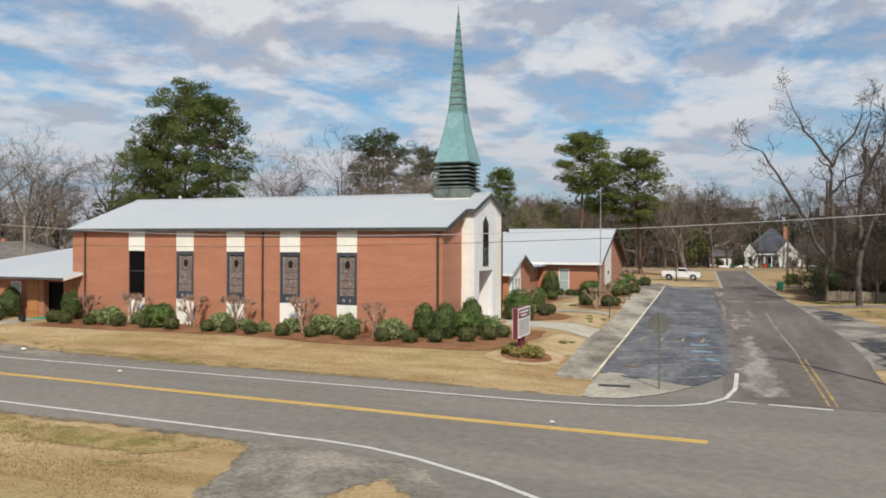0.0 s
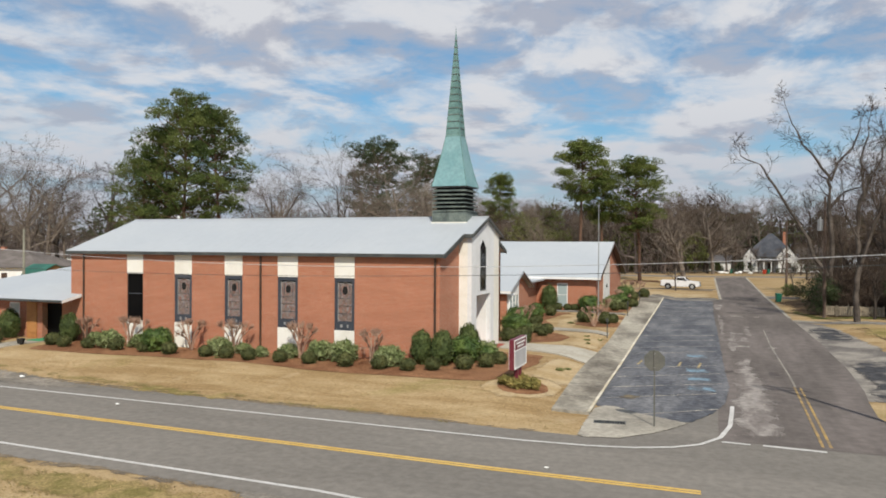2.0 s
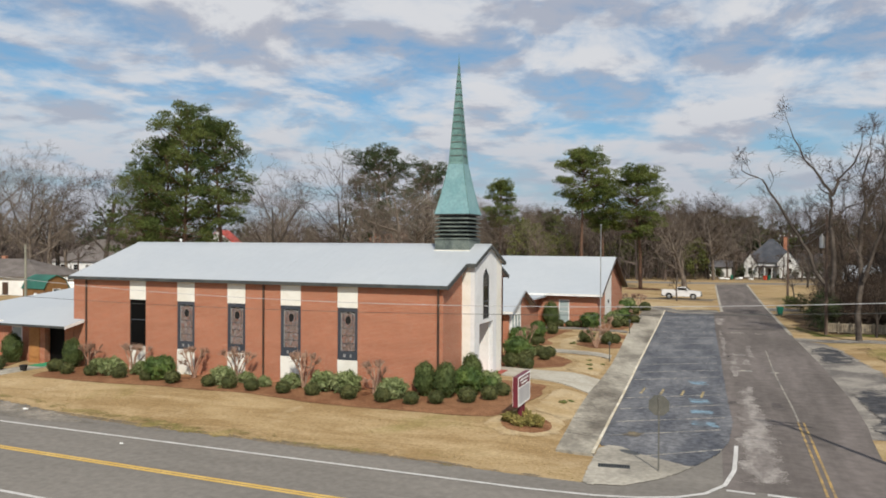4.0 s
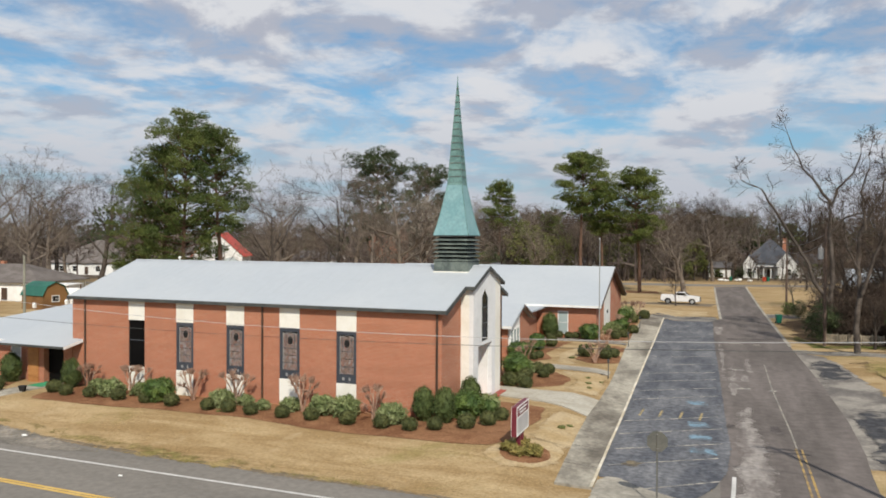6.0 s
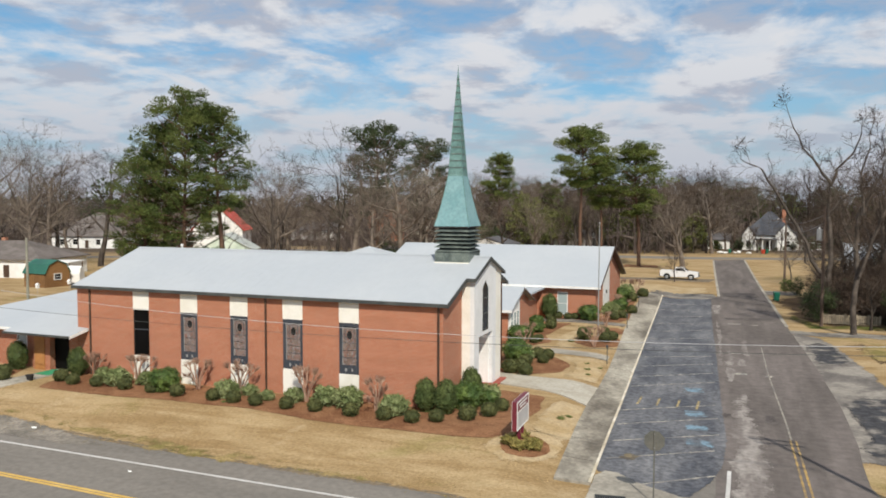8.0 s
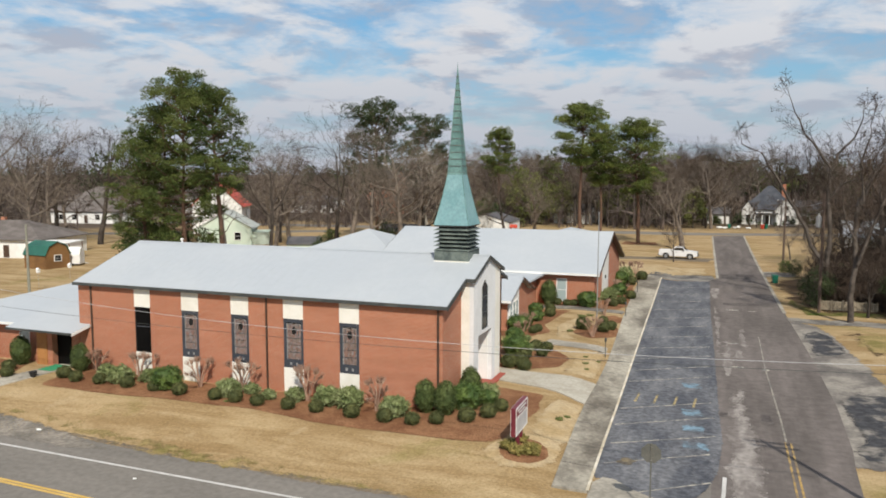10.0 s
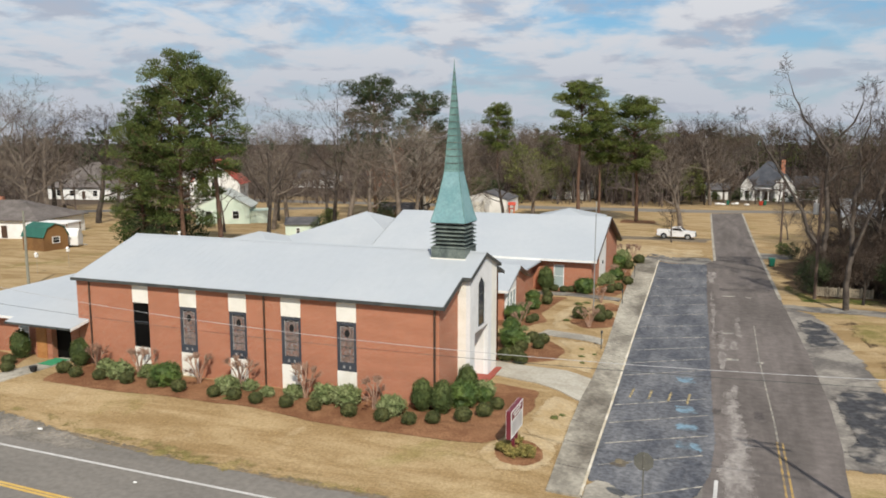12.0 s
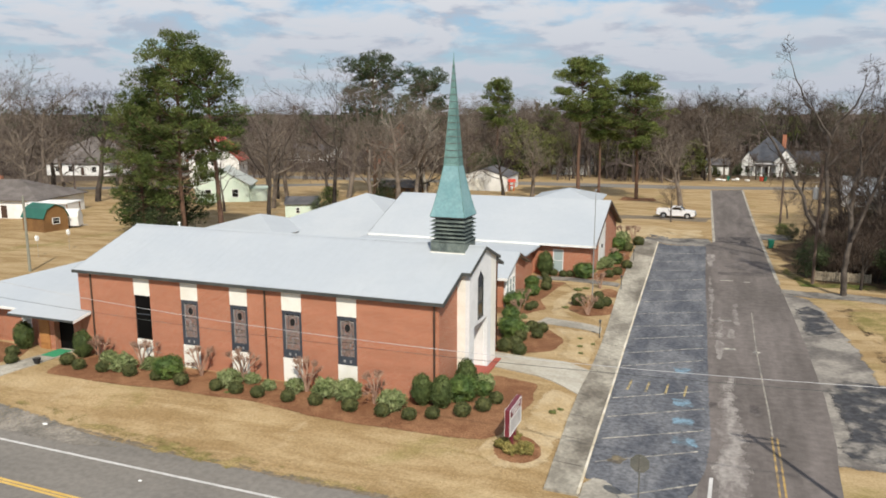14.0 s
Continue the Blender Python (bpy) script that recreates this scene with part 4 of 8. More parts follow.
# cream panels above and below each tall window
for i, (a, b) in enumerate(BAYS):
    part("upper_panel", boxes((a, b, -0.015, 0.12, 5.06, TOP - 0.02)), CREAM, church, "cream panel above a window")
    part("lower_panel", boxes((a, b, -0.015, 0.12, BASE - 0.3, 2.08)), CREAM, church, "cream panel below a window")
    z0, z1 = 2.08, 5.06
    if i == 0:
        bm = boxes((a, a + 0.05, 0.04, 0.14, z0, z1), (b - 0.05, b, 0.04, 0.14, z0, z1), (a + 0.05, b - 0.05, 0.04, 0.14, z0, z0 + 0.05), (a + 0.05, b - 0.05, 0.04, 0.14, z1 - 0.05, z1))
        win = part("window", bm, BLACK, church, "window with plain black glass")
        part("pane", boxes((a + 0.05, b - 0.05, 0.09, 0.11, z0 + 0.05, 3.75)), MURK, win)
        part("pane", boxes((a + 0.05, b - 0.05, 0.09, 0.11, 3.80, z1 - 0.05)), MURK, win)
        part("glazing_bar", boxes((a + 0.05, b - 0.05, 0.05, 0.12, 3.75, 3.80)), FRAME_BLUE, win)
        continue
    w = 0.17
    bm = boxes((a, a + w, 0.0, 0.14, z0, z1), (b - w, b, 0.0, 0.14, z0, z1), (a + w, b - w, 0.0, 0.14, z0, z0 + 0.50), (a + w, b - w, 0.0, 0.14, z1 - 0.22, z1), bevel=0.01)
    win = part("window", bm, FRAME_BLUE, church, "tall stained glass window in a slate-blue surround")
    ga, gb, gz0, gz1 = a + w, b - w, z0 + 0.50, z1 - 0.22
    gw, mid = gb - ga, 0.5 * (a + b)
    part("backing", boxes((ga, gb, 0.105, 0.13, gz0, gz1)), BLACK, win)
    rows = (gz0, gz0 + 0.44, gz0 + 0.87, gz0 + 1.30)
    for lo, hi in zip(rows, rows[1:]):
        for k in range(3):
            part("pane", boxes((ga + 0.05 + (gw - 0.1) * k / 3 + 0.006, ga + 0.05 + (gw - 0.1) * (k + 1) / 3 - 0.006, 0.085, 0.10, lo + 0.02, hi - 0.01)), LEADED, win)
    for k in (0, 1):
        part("pane", boxes((ga + 0.05 + (gw - 0.1) * k / 2 + 0.006, ga + 0.05 + (gw - 0.1) * (k + 1) / 2 - 0.006, 0.085, 0.10, gz0 + 1.32, gz1 - 0.10)), LEADED, win)
    for x0 in (ga, gb - 0.045):
        part("border_strip", boxes((x0, x0 + 0.045, 0.08, 0.10, gz0, gz1)), BORDER, win, "pale glass border strip")
    part("border_arch", prism(bmesh.new(), [(ga + 0.05, gz1 - 0.17), (mid, gz1 - 0.03), (gb - 0.05, gz1 - 0.17), (gb - 0.05, gz1 - 0.11), (mid, gz1 + 0.0), (ga + 0.05, gz1 - 0.11)], "y", 0.07, 0.083), BORDER, win, "pale pointed glass border")
    bm = bmesh.new()
    prism(bm, [(mid + 0.17 * math.cos(k * math.pi / 6), gz1 - 0.50 + 0.24 * math.sin(k * math.pi / 6)) for k in range(12)], "y", 0.07, 0.084)
    part("medallion", bm, BLACK, win, "dark medallion in the glass")
    for bar in ((ga, gb, 0.075, 0.105, gz0 + 0.425, gz0 + 0.455), (ga, gb, 0.075, 0.105, gz0 + 1.285, gz0 + 1.315), (mid - 0.3, mid - 0.27, 0.078, 0.10, gz1 - 0.9, gz1), (mid + 0.27, mid + 0.3, 0.078, 0.10, gz1 - 0.9, gz1)):
        part("lead_bar", boxes(bar), FRAME_BLUE, win)
    part("emblem", boxes((mid - 0.26, mid + 0.26, -0.006, 0.004, z0 + 0.17, z0 + 0.34)), BORDER, win, "pale worn emblem on the lower frame")
    part("sill_block", boxes((mid - 0.10, mid + 0.16, -0.03, 0.01, z0 + 0.12, z0 + 0.40)), FRAME_BLUE, win)

for x in (-24.78, -11.09, 0.03):
    bm = boxes((x - 0.055, x + 0.055, -0.10, -0.005, BASE - 0.2, TOP - 0.08), bevel=0.015)
    for z in (1.4, 3.4, 5.4):
        box(bm, x - 0.075, x + 0.075, -0.105, -0.002, z, z + 0.05)
    part("downspout", bm, SPOUT, church, "dark brown downspout")

# the white entrance block that stands out of the gable, with its porch recess
B0, B1, BX = 3.12, 8.65, 1.05
part("block_side", boxes((0.28, BX - 0.25, B0, B0 + 0.2, BASE - 0.2, roof_z(B0) - 0.1)), CREAM, church)
part("block_side", boxes((0.28, BX - 0.25, B1 - 0.2, B1, BASE - 0.2, roof_z(B1) - 0.1)), CREAM, church)
S0, S1 = 4.72, 5.82
rz = lambda y: roof_z(y) - 0.1
bm = bmesh.new()
prism(bm, [(B0, NZ), (S0, NZ), (S0, rz(S0)), (B0, rz(B0))], "x", BX - 0.25, BX)
prism(bm, [(S1, NZ), (7.5, NZ), (7.5, rz(7.5)), (S1, rz(S1))], "x", BX - 0.25, BX)
prism(bm, [(S0, NZ), (S1, NZ), (S1, 4.25), (S0, 4.25)], "x", BX - 0.25, BX)
prism(bm, [(S0, 6.85), (0.5 * (S0 + S1), 7.3), (S1, 6.85), (S1, rz(S1)), (S0, rz(S0))], "x", BX - 0.25, BX)
prism(bm, [(B0, BASE - 0.2), (N0, BASE - 0.2), (N0, NZ), (B0, NZ)], "x", BX - 0.25, BX)
prism(bm, [(N1, BASE - 0.2), (7.5, BASE - 0.2), (7.5, NZ), (N1, NZ)], "x", BX - 0.25, BX)
part("block_pilaster", prism(bmesh.new(), [(7.5, BASE - 0.2), (B1, BASE - 0.2), (B1, rz(B1)), (7.5, rz(7.5))], "x", BX - 0.25, BX - 0.012), CREAM, church)
part("block_front", bm, SHADED_WHITE, church, "white entrance front, toned down for weaker sun")
bm = bmesh.new()
prism(bm, [(S0, 4.25), (S1, 4.25), (S1, 6.85), (0.5 * (S0 + S1), 7.3), (S0, 6.85)], "x", BX - 0.03, BX - 0.005)
slit = part("slit_window", bm, DARK_GLASS, church, "narrow dark window with a pointed head")
part("glazing_bars", boxes((BX - 0.004, BX + 0.03, S0, S1, 5.25, 5.31), (BX - 0.004, BX + 0.03, S0, S1, 6.2, 6.26), (BX - 0.004, BX + 0.025, S0, S0 + 0.07, 4.25, 6.83), (BX - 0.004, BX + 0.025, S1 - 0.07, S1, 4.25, 6.83), (BX - 0.004, BX + 0.025, S0 + 0.07, S1 - 0.07, 4.25, 4.32)), TRIM, slit)
part("recess_soffit", boxes((-1.2, BX - 0.25, N0, N1, NZ, NZ + 0.15)), WHITE, church)
part("recess_side", boxes((-0.35, BX - 0.25, N1 - 0.1, N1 - 0.004, BASE - 0.2, NZ)), WHITE, church)
part("recess_side", boxes((-0.35, BX - 0.25, N0 + 0.004, N0 + 0.1, BASE - 0.2, NZ)), WHITE, church)
part("recess_back", boxes((-0.45, -0.35, N0, N1, BASE - 0.2, NZ)), WHITE, church)
door = part("entrance_door", boxes((-0.345, -0.29, 4.3, 6.5, BASE + 0.25, 2.75), bevel=0.01), WHITE, church, "white double entrance door")
part("door_pane", boxes((-0.289, -0.28, 4.45, 5.3, 1.4, 2.55)), DARK_GLASS, door)
part("door_pane", boxes((-0.289, -0.28, 5.5, 6.35, 1.4, 2.55)), DARK_GLASS, door)
part("entrance_step", boxes((-0.34, 1.5, N0 + 0.11, N1 - 0.11, BASE - 0.2, BASE + 0.22), bevel=0.02), REDTILE, church, "red tiled entrance step")
part("entrance_step", boxes((BX + 0.01, 1.5, N1 - 0.1, 8.6, BASE - 0.2, BASE + 0.20), bevel=0.02), REDTILE, church, "red tiled entrance step")

# ---- the steeple ----
SX, SY = -1.0, RIDGE_Y
steeple = thing("steeple", (SX, SY, RIDGE_Z - 0.5), "slender green copper spire over a dark louvred belfry", "steeple")


def frustum(bm, r0, r1, z0, z1):
    lo = [bm.verts.new((a * r0, b * r0, z0)) for a, b in ((-1, -1), (1, -1), (1, 1), (-1, 1))]
    hi = [bm.verts.new((a * r1, b * r1, z1)) for a, b in ((-1, -1), (1, -1), (1, 1), (-1, 1))]
    bm.faces.new(lo[::-1])
    bm.faces.new(hi)
    for i in range(4):
        bm.faces.new((lo[i], lo[(i + 1) % 4], hi[(i + 1) % 4], hi[i]))
    return bm


part("flashing", frustum(bmesh.new(), 1.16, 1.14, -0.55, 0.16), CREAM, steeple, "cream flashing kerb")
part("curb", frustum(bmesh.new(), 1.10, 1.10, 0.16, 0.78), LOUVRE, steeple, "dark painted kerb")
# black core puts the shade between the louvres into colour
part("core", frustum(bmesh.new(), 0.88, 0.88, 0.78, 2.28), BLACK, steeple)
for k in range(6):
    z = 0.80 + k * 0.245
    bm = bmesh.new()
    frustum(bm, 1.16, 0.92, z, z + 0.15)
    part("louvre", bm, LOUVRE, steeple, "weathered louvre blade")
part("eave_plate", frustum(bmesh.new(), 1.10, 1.10, 2.27, 2.35), TRIM, steeple)
PROFILE = [(1.14, 2.35), (1.0, 2.85), (0.86, 3.45), (0.72, 4.1), (0.59, 4.8), (0.46, 5.5)]
for (r0, z0), (r1, z1) in zip(PROFILE, PROFILE[1:]):
    part("skirt_sheet", frustum(bmesh.new(), r0, r1 + 0.012, z0, z1), COPPER, steeple, "pale green copper sheet")
part("collar", frustum(bmesh.new(), 0.49, 0.46, 5.44, 5.56), COPPER_OLD, steeple)
z, TIP = 5.54, 11.95
while z < TIP - 0.5:
    z1 = min(z + 0.42, TIP - 0.1)
    ra, rb = 0.43 * (TIP - z) / (TIP - 5.54), 0.43 * (TIP - z1) / (TIP - 5.54)
    part("spire_sheet", frustum(bmesh.new(), ra + 0.022, rb + 0.005, z, z1), COPPER_OLD, steeple, "dark green copper sheet")
    part("lap_seam", frustum(bmesh.new(), ra + 0.034, ra + 0.026, z - 0.02, z + 0.035), LOUVRE, steeple, "dark lapped seam")
    z = z1
part("finial", frustum(bmesh.new(), 0.035, 0.008, TIP - 0.55, TIP + 0.3), COPPER_OLD, steeple)
for a, b in ((-1, -1), (1, -1), (1, 1), (-1, 1)):
    bm = bmesh.new()
    pts = [(r, z) for r, z in PROFILE] + [(0.0, TIP)]
    for (r0, z0), (r1, z1) in zip(pts, pts[1:]):
        rod(bm, (a * r0, b * r0, z0), (a * r1, b * r1, z1), 0.025, 0.02, 5)
    part("corner_roll", bm, COPPER_OLD, steeple)


# ---- simple buildings ----
def window_at(parent, axis, w, out, u0, u1, z0, z1, trim=WHITE, pane=None, bars=1):
    """A framed window on a wall face at w that looks towards out (-1 or 1)."""
    def put(bm, a, b, c, d, t0, t1):
        lo, hi = sorted((w + out * t0, w + out * t1))
        box(bm, *((a, b, lo, hi) if axis == "y" else (lo, hi, a, b)), c, d)
    bm = bmesh.new()
    f = 0.08
    put(bm, u0 - f, u0, z0 - f, z1 + f, 0.004, 0.06)
    put(bm, u1, u1 + f, z0 - f, z1 + f, 0.004, 0.06)
    put(bm, u0, u1, z0 - f, z0, 0.004, 0.08)
    put(bm, u0, u1, z1, z1 + f, 0.004, 0.06)
    for k in range(bars):
        z = z0 + (z1 - z0) * (k + 1) / (bars + 1)
        put(bm, u0, u1, z - 0.02, z + 0.02, 0.022, 0.045)
    win = part("window", bm, trim, parent)
    bm = bmesh.new()
    put(bm, u0, u1, z0, z1, 0.004, 0.02)
    part("pane", bm, pane or DARK_GLASS, win)
    return win


def gable_roof(bm, x0, x1, y0, y1, ez, rz_, axis, thick=0.12):
    """Two slopes over a rectangle, with the ridge along axis."""
    if axis == "x":
        m = 0.5 * (y0 + y1)
        prism(bm, [(y0, ez), (m, rz_), (y1, ez), (y1, ez - thick), (m, rz_ - thick), (y0, ez - thick)], "x", x0, x1)
    else:
        m = 0.5 * (x0 + x1)
        prism(bm, [(x0, ez), (m, rz_), (x1, ez), (x1, ez - thick), (m, rz_ - thick), (x0, ez - thick)], "y", y0, y1)
    return bm


def hip_roof(bm, x0, x1, y0, y1, ez, rz_, thick=0.12):
    w, d = x1 - x0, y1 - y0
    k = min(w, d) / 2
    if w > d:
        ridge = [(x0 + k, 0.5 * (y0 + y1)), (x1 - k, 0.5 * (y0 + y1))]
    else:
        ridge = [(0.5 * (x0 + x1), y0 + k), (0.5 * (x0 + x1), y1 - k)]
    lo = [bm.verts.new((x, y, ez - thick)) for x, y in ((x0, y0), (x1, y0), (x1, y1), (x0, y1))]
    ea = [bm.verts.new((x, y, ez)) for x, y in ((x0, y0), (x1, y0), (x1, y1), (x0, y1))]
    if abs(w - d) < 0.05:
        t = bm.verts.new((0.5 * (x0 + x1), 0.5 * (y0 + y1), rz_))
        for i in range(4):
            bm.faces.new((ea[i], ea[(i + 1) % 4], t))
    else:
        r = [bm.verts.new((x, y, rz_)) for x, y in ridge]
        if w > d:
            for q in ((ea[0], ea[1], r[1], r[0]), (ea[1], ea[2], r[1]), (ea[2], ea[3], r[0], r[1]), (ea[3], ea[0], r[0])):
                bm.faces.new(q)
        else:
            for q in ((ea[0], ea[1], r[0]), (ea[1], ea[2], r[1], r[0]), (ea[2], ea[3], r[1]), (ea[3], ea[0], r[0], r[1])):
                bm.faces.new(q)
    bm.faces.new(lo[::-1])
    for i in range(4):
        bm.faces.new((lo[i], lo[(i + 1) % 4], ea[(i + 1) % 4], ea[i]))
    bmesh.ops.recalc_face_normals(bm, faces=bm.faces[:])
    return bm


def gable_walls(bm, x0, x1, y0, y1, z0, ez, rz_, axis):
    """A closed body whose top follows a gable roof."""
    if axis == "x":
        m = 0.5 * (y0 + y1)
        prism(bm, [(y0, z0), (y1, z0), (y1, ez), (m, rz_), (y0, ez)], "x", x0, x1)
    else:
        m = 0.5 * (x0 + x1)
        prism(bm, [(x0, z0), (x1, z0), (x1, ez), (m, rz_), (x0, ez)], "y", y0, y1)
    return bm


# ---- annex at the church's far end ----
annex = thing("annex", (0, 0, 0), "low red brick annex with a pale metal hip roof", "annex")
bm = bmesh.new()
wall_with_holes(bm, "y", 0.25, 0.5, -39.3, -25.95, 0.15, 3.2, [(-31.7, -30.9, 1.5, 2.8), (-28.2, -26.75, 0.15, 2.75)])
part("front_wall", bm, BRICK, annex)
part("side_wall", boxes((-39.3, -39.05, 0.5, 12.3, 0.15, 3.2)), BRICK, annex)
part("back_wall", boxes((-39.3, -25.95, 12.3, 12.55, 0.15, 3.2)), BRICK, annex)
bm = bmesh.new()
prism(bm, [(-39.8, -0.35), (-25.92, -0.35), (-25.92, 13.0), (-39.8, 13.0)], "z", 3.18, 3.34)
part("soffit", bm, WHITE, annex)
lo = [(-39.9, -0.4, 3.35), (-25.91, -0.4, 3.35), (-25.91, 15.0, 3.35), (-39.9, 15.0, 3.35), (-32.6, 7.3, 5.28), (-25.91, 7.3, 5.28)]
raw("roof", lo + [(x, y, 3.25) for x, y, _ in lo[:4]], [(0, 1, 5, 4), (3, 0, 4), (2, 3, 4, 5), (1, 2, 5), (6, 7, 1, 0), (7, 8, 2, 1), (8, 9, 3, 2), (9, 6, 0, 3), (9, 8, 7, 6)], ROOF, annex)
part("fascia", boxes((-39.9, -30.7, -0.45, -0.40, 3.16, 3.34)), WHITE, annex, "white fascia board")
rim = [(-30.9, -1.55, 3.30), (-25.0, -1.55, 3.30), (-25.0, -0.02, 3.62), (-25.92, -0.02, 3.64), (-25.92, 1.9, 4.16), (-30.9, 1.9, 4.16)]
raw("canopy_roof", rim + [(x, y, z - 0.1) for x, y, z in rim], [(0, 1, 2, 3, 4, 5), (11, 10, 9, 8, 7, 6)] + [(i, 6 + i, 6 + (i + 1) % 6, (i + 1) % 6) for i in range(6)], ROOF, annex)
part("canopy_fascia", boxes((-30.92, -24.98, -1.60, -1.55, 3.15, 3.29)), TRIM, annex, "dark canopy fascia")
raw("canopy_edge", [(-24.97, -1.6, 3.10), (-24.97, -0.03, 3.42), (-24.97, -0.03, 3.60), (-24.97, -1.6, 3.28), (-25.0, -1.6, 3.10), (-25.0, -0.03, 3.42), (-25.0, -0.03, 3.60), (-25.0, -1.6, 3.28)],
    [(0, 1, 2, 3), (7, 6, 5, 4), (0, 4, 5, 1), (1, 5, 6, 2), (2, 6, 7, 3), (3, 7, 4, 0)], WHITE, annex, "white canopy edge")
part("brick_pier", boxes((-29.75, -28.25, -0.2, 0.24, 0.15, 3.15)), BRICK, annex)
pan = part("wood_panel", boxes((-29.6, -28.7, -0.25, -0.202, 0.4, 3.05)), WOOD, annex, "orange-brown boarded panel")
for k in range(11):
    part("board", boxes((-29.59, -28.71, -0.268, -0.251, 0.42 + 0.23 * k, 0.642 + 0.23 * k), bevel=0.005), WOOD, pan)
part("brick_pier", boxes((-26.7, -25.95, 0.0, 0.24, 0.15, 3.15)), BRICK, annex)
# flat black sheet and recess side stand in for the shade of the doorway
part("door", boxes((-28.22, -26.72, 0.20, 0.26, 0.15, 2.9)), MURK, annex, "black sheet for the shaded doorway")
part("recess_side", boxes((-28.28, -28.2, 0.5, 1.36, 0.15, 2.8)), BLACK, annex)
window_at(annex, "y", 0.30, -1, -31.7, -30.9, 1.5, 2.8, WHITE, PALE_GLASS)
mat_ = part("doormat", boxes((-28.1, -26.9, -1.6, -0.1, height(-27.5, -1) + 0.055, height(-27.5, -1) + 0.075)), MAT_GREEN)
tagged(mat_, "bright green outdoor mat before the annex door", "mat")
for x, y in ((-27.0, -2.9), (-30.9, -3.0)):
    z = height(x, y)
    pot = thing("flower_pot", (x, y, z), "small dark flower pot beside the walk", "pot", "pots by the annex walk")
    bm = bmesh.new()
    rod(bm, (0, 0, 0), (0, 0, 0.34), 0.16, 0.24, 14)
    part("pot", bm, TYRE, pot)
    bm = bmesh.new()
    rod(bm, (0, 0, 0.34), (0, 0, 0.37), 0.26, 0.26, 14)
    part("rim", bm, TYRE, pot)

# ---- the hall behind ----
hall = thing("hall", (0, 0, 0), "red brick parish hall with broad pale metal roofs", "hall")
G = 0.3
bm = bmesh.new()
wall_with_holes(bm, "y", 36.5, 36.8, -21.2, 2.7, G, 3.7, [(-1.05, -0.15, 0.95, 3.1)])
part("front_wall", bm, BRICK, hall)
bm = bmesh.new()
prism(bm, [(36.8, G), (41.3, G), (41.3, 5.45), (36.8, 3.8)], "x", 2.4, 2.7)
prism(bm, [(45.6, G), (54.4, G), (54.4, 3.8), (45.6, 7.0)], "x", 2.4, 2.7)
part("end_wall", bm, BRICK, hall)
bm = bmesh.new()
prism(bm, [(41.3, G), (45.6, G), (45.6, 7.0), (41.3, 5.45)], "x", 2.42, 2.74)
part("white_bay", bm, WHITE, hall, "white vertical bay in the gable wall")
part("lamp", boxes((2.745, 2.84, 43.0, 43.35, 2.5, 2.85)), TRIM, hall)
part("end_wall", gable_walls(bmesh.new(), -21.2, -20.9, 36.8, 54.4, G, 3.7, 7.1, "x"), BRICK, hall)
part("back_wall", boxes((-21.2, 2.7, 54.4, 54.7, G, 3.7)), BRICK, hall)
part("roof", gable_roof(bmesh.new(), -21.7, 3.25, 35.95, 55.25, 3.82, 7.36, "x", 0.14), ROOF, hall)
part("fascia", boxes((-21.72, 3.27, 35.90, 35.95, 3.60, 3.81)), WHITE, hall, "white fascia board")
for x0, x1 in ((3.25, 3.30), (-21.76, -21.71)):
    for s in (-1, 1):
        e = 45.6 + s * 9.65
        part("rake_board", prism(bmesh.new(), [(e, 3.80), (45.6, 7.34), (45.6, 7.06), (e, 3.52)], "x", x0, x1), SPOUT if x0 > 0 else TRIM, hall, "dark rake board")
part("soffit", prism(bmesh.new(), [(35.95, 3.52), (45.6, 7.06), (55.25, 3.52), (55.25, 3.50), (45.6, 7.04), (35.95, 3.50)], "x", 2.72, 3.24), SPOUT, hall)
bm = bmesh.new()
x = -21.5
while x < 3.2:
    prism(bm, [(35.95, 3.82), (45.6, 7.36), (45.6, 7.366), (35.95, 3.826)], "x", x, x + 0.03)
    x += 0.61
part("roof_seams", bm, ROOF, hall)
window_at(hall, "y", 36.55, -1, -1.05, -0.15, 0.95, 3.1, WHITE, PALE_GLASS, 1)
# low cross wing between church and hall
bm = gable_walls(bmesh.new(), -16, -2.2, 21.9, 29.1, G, 3.2, 4.55, "x")
part("wing_wall", bm, BRICK, hall)
bm = bmesh.new()
prism(bm, [(22.1, G), (25.5, G), (25.5, 4.5), (22.1, 3.25)], "x", -2.199, -2.12)
part("wing_front", bm, WHITE, hall, "white boarded gable half with windows")
for k in range(3):
    window_at(hall, "x", -2.12, 1, 22.5 + k * 0.95, 23.25 + k * 0.95, 0.9, 2.7, WHITE, PALE_GLASS, 2)
part("wing_roof", gable_roof(bmesh.new(), -16, -1.75, 21.4, 29.6, 3.2, 4.74, "x", 0.12), ROOF, hall)
for s in (-1, 1):
    e = 25.5 + s * 4.1
    part("wing_rake", prism(bmesh.new(), [(e, 3.18), (25.5, 4.72), (25.5, 4.52), (e, 2.98)], "x", -1.75, -1.70), ROOF if s < 0 else SPOUT, hall, "dark rake board")
part("wing_fascia", boxes((-16, -1.70, 21.34, 21.4, 2.98, 3.19)), WHITE, hall, "white fascia board")
part("link_wall", boxes((-21.4, -3.2, 29.1, 36.5, G, 3.3)), BRICK, hall)
part("link_roof", boxes((-21.9, -2.4, 29.0, 36.4, 3.42, 3.58)), ROOF, hall)
part("link_door", boxes((-3.199, -3.15, 31.4, 32.5, G, 2.5)), WHITE, hall, "white side door")
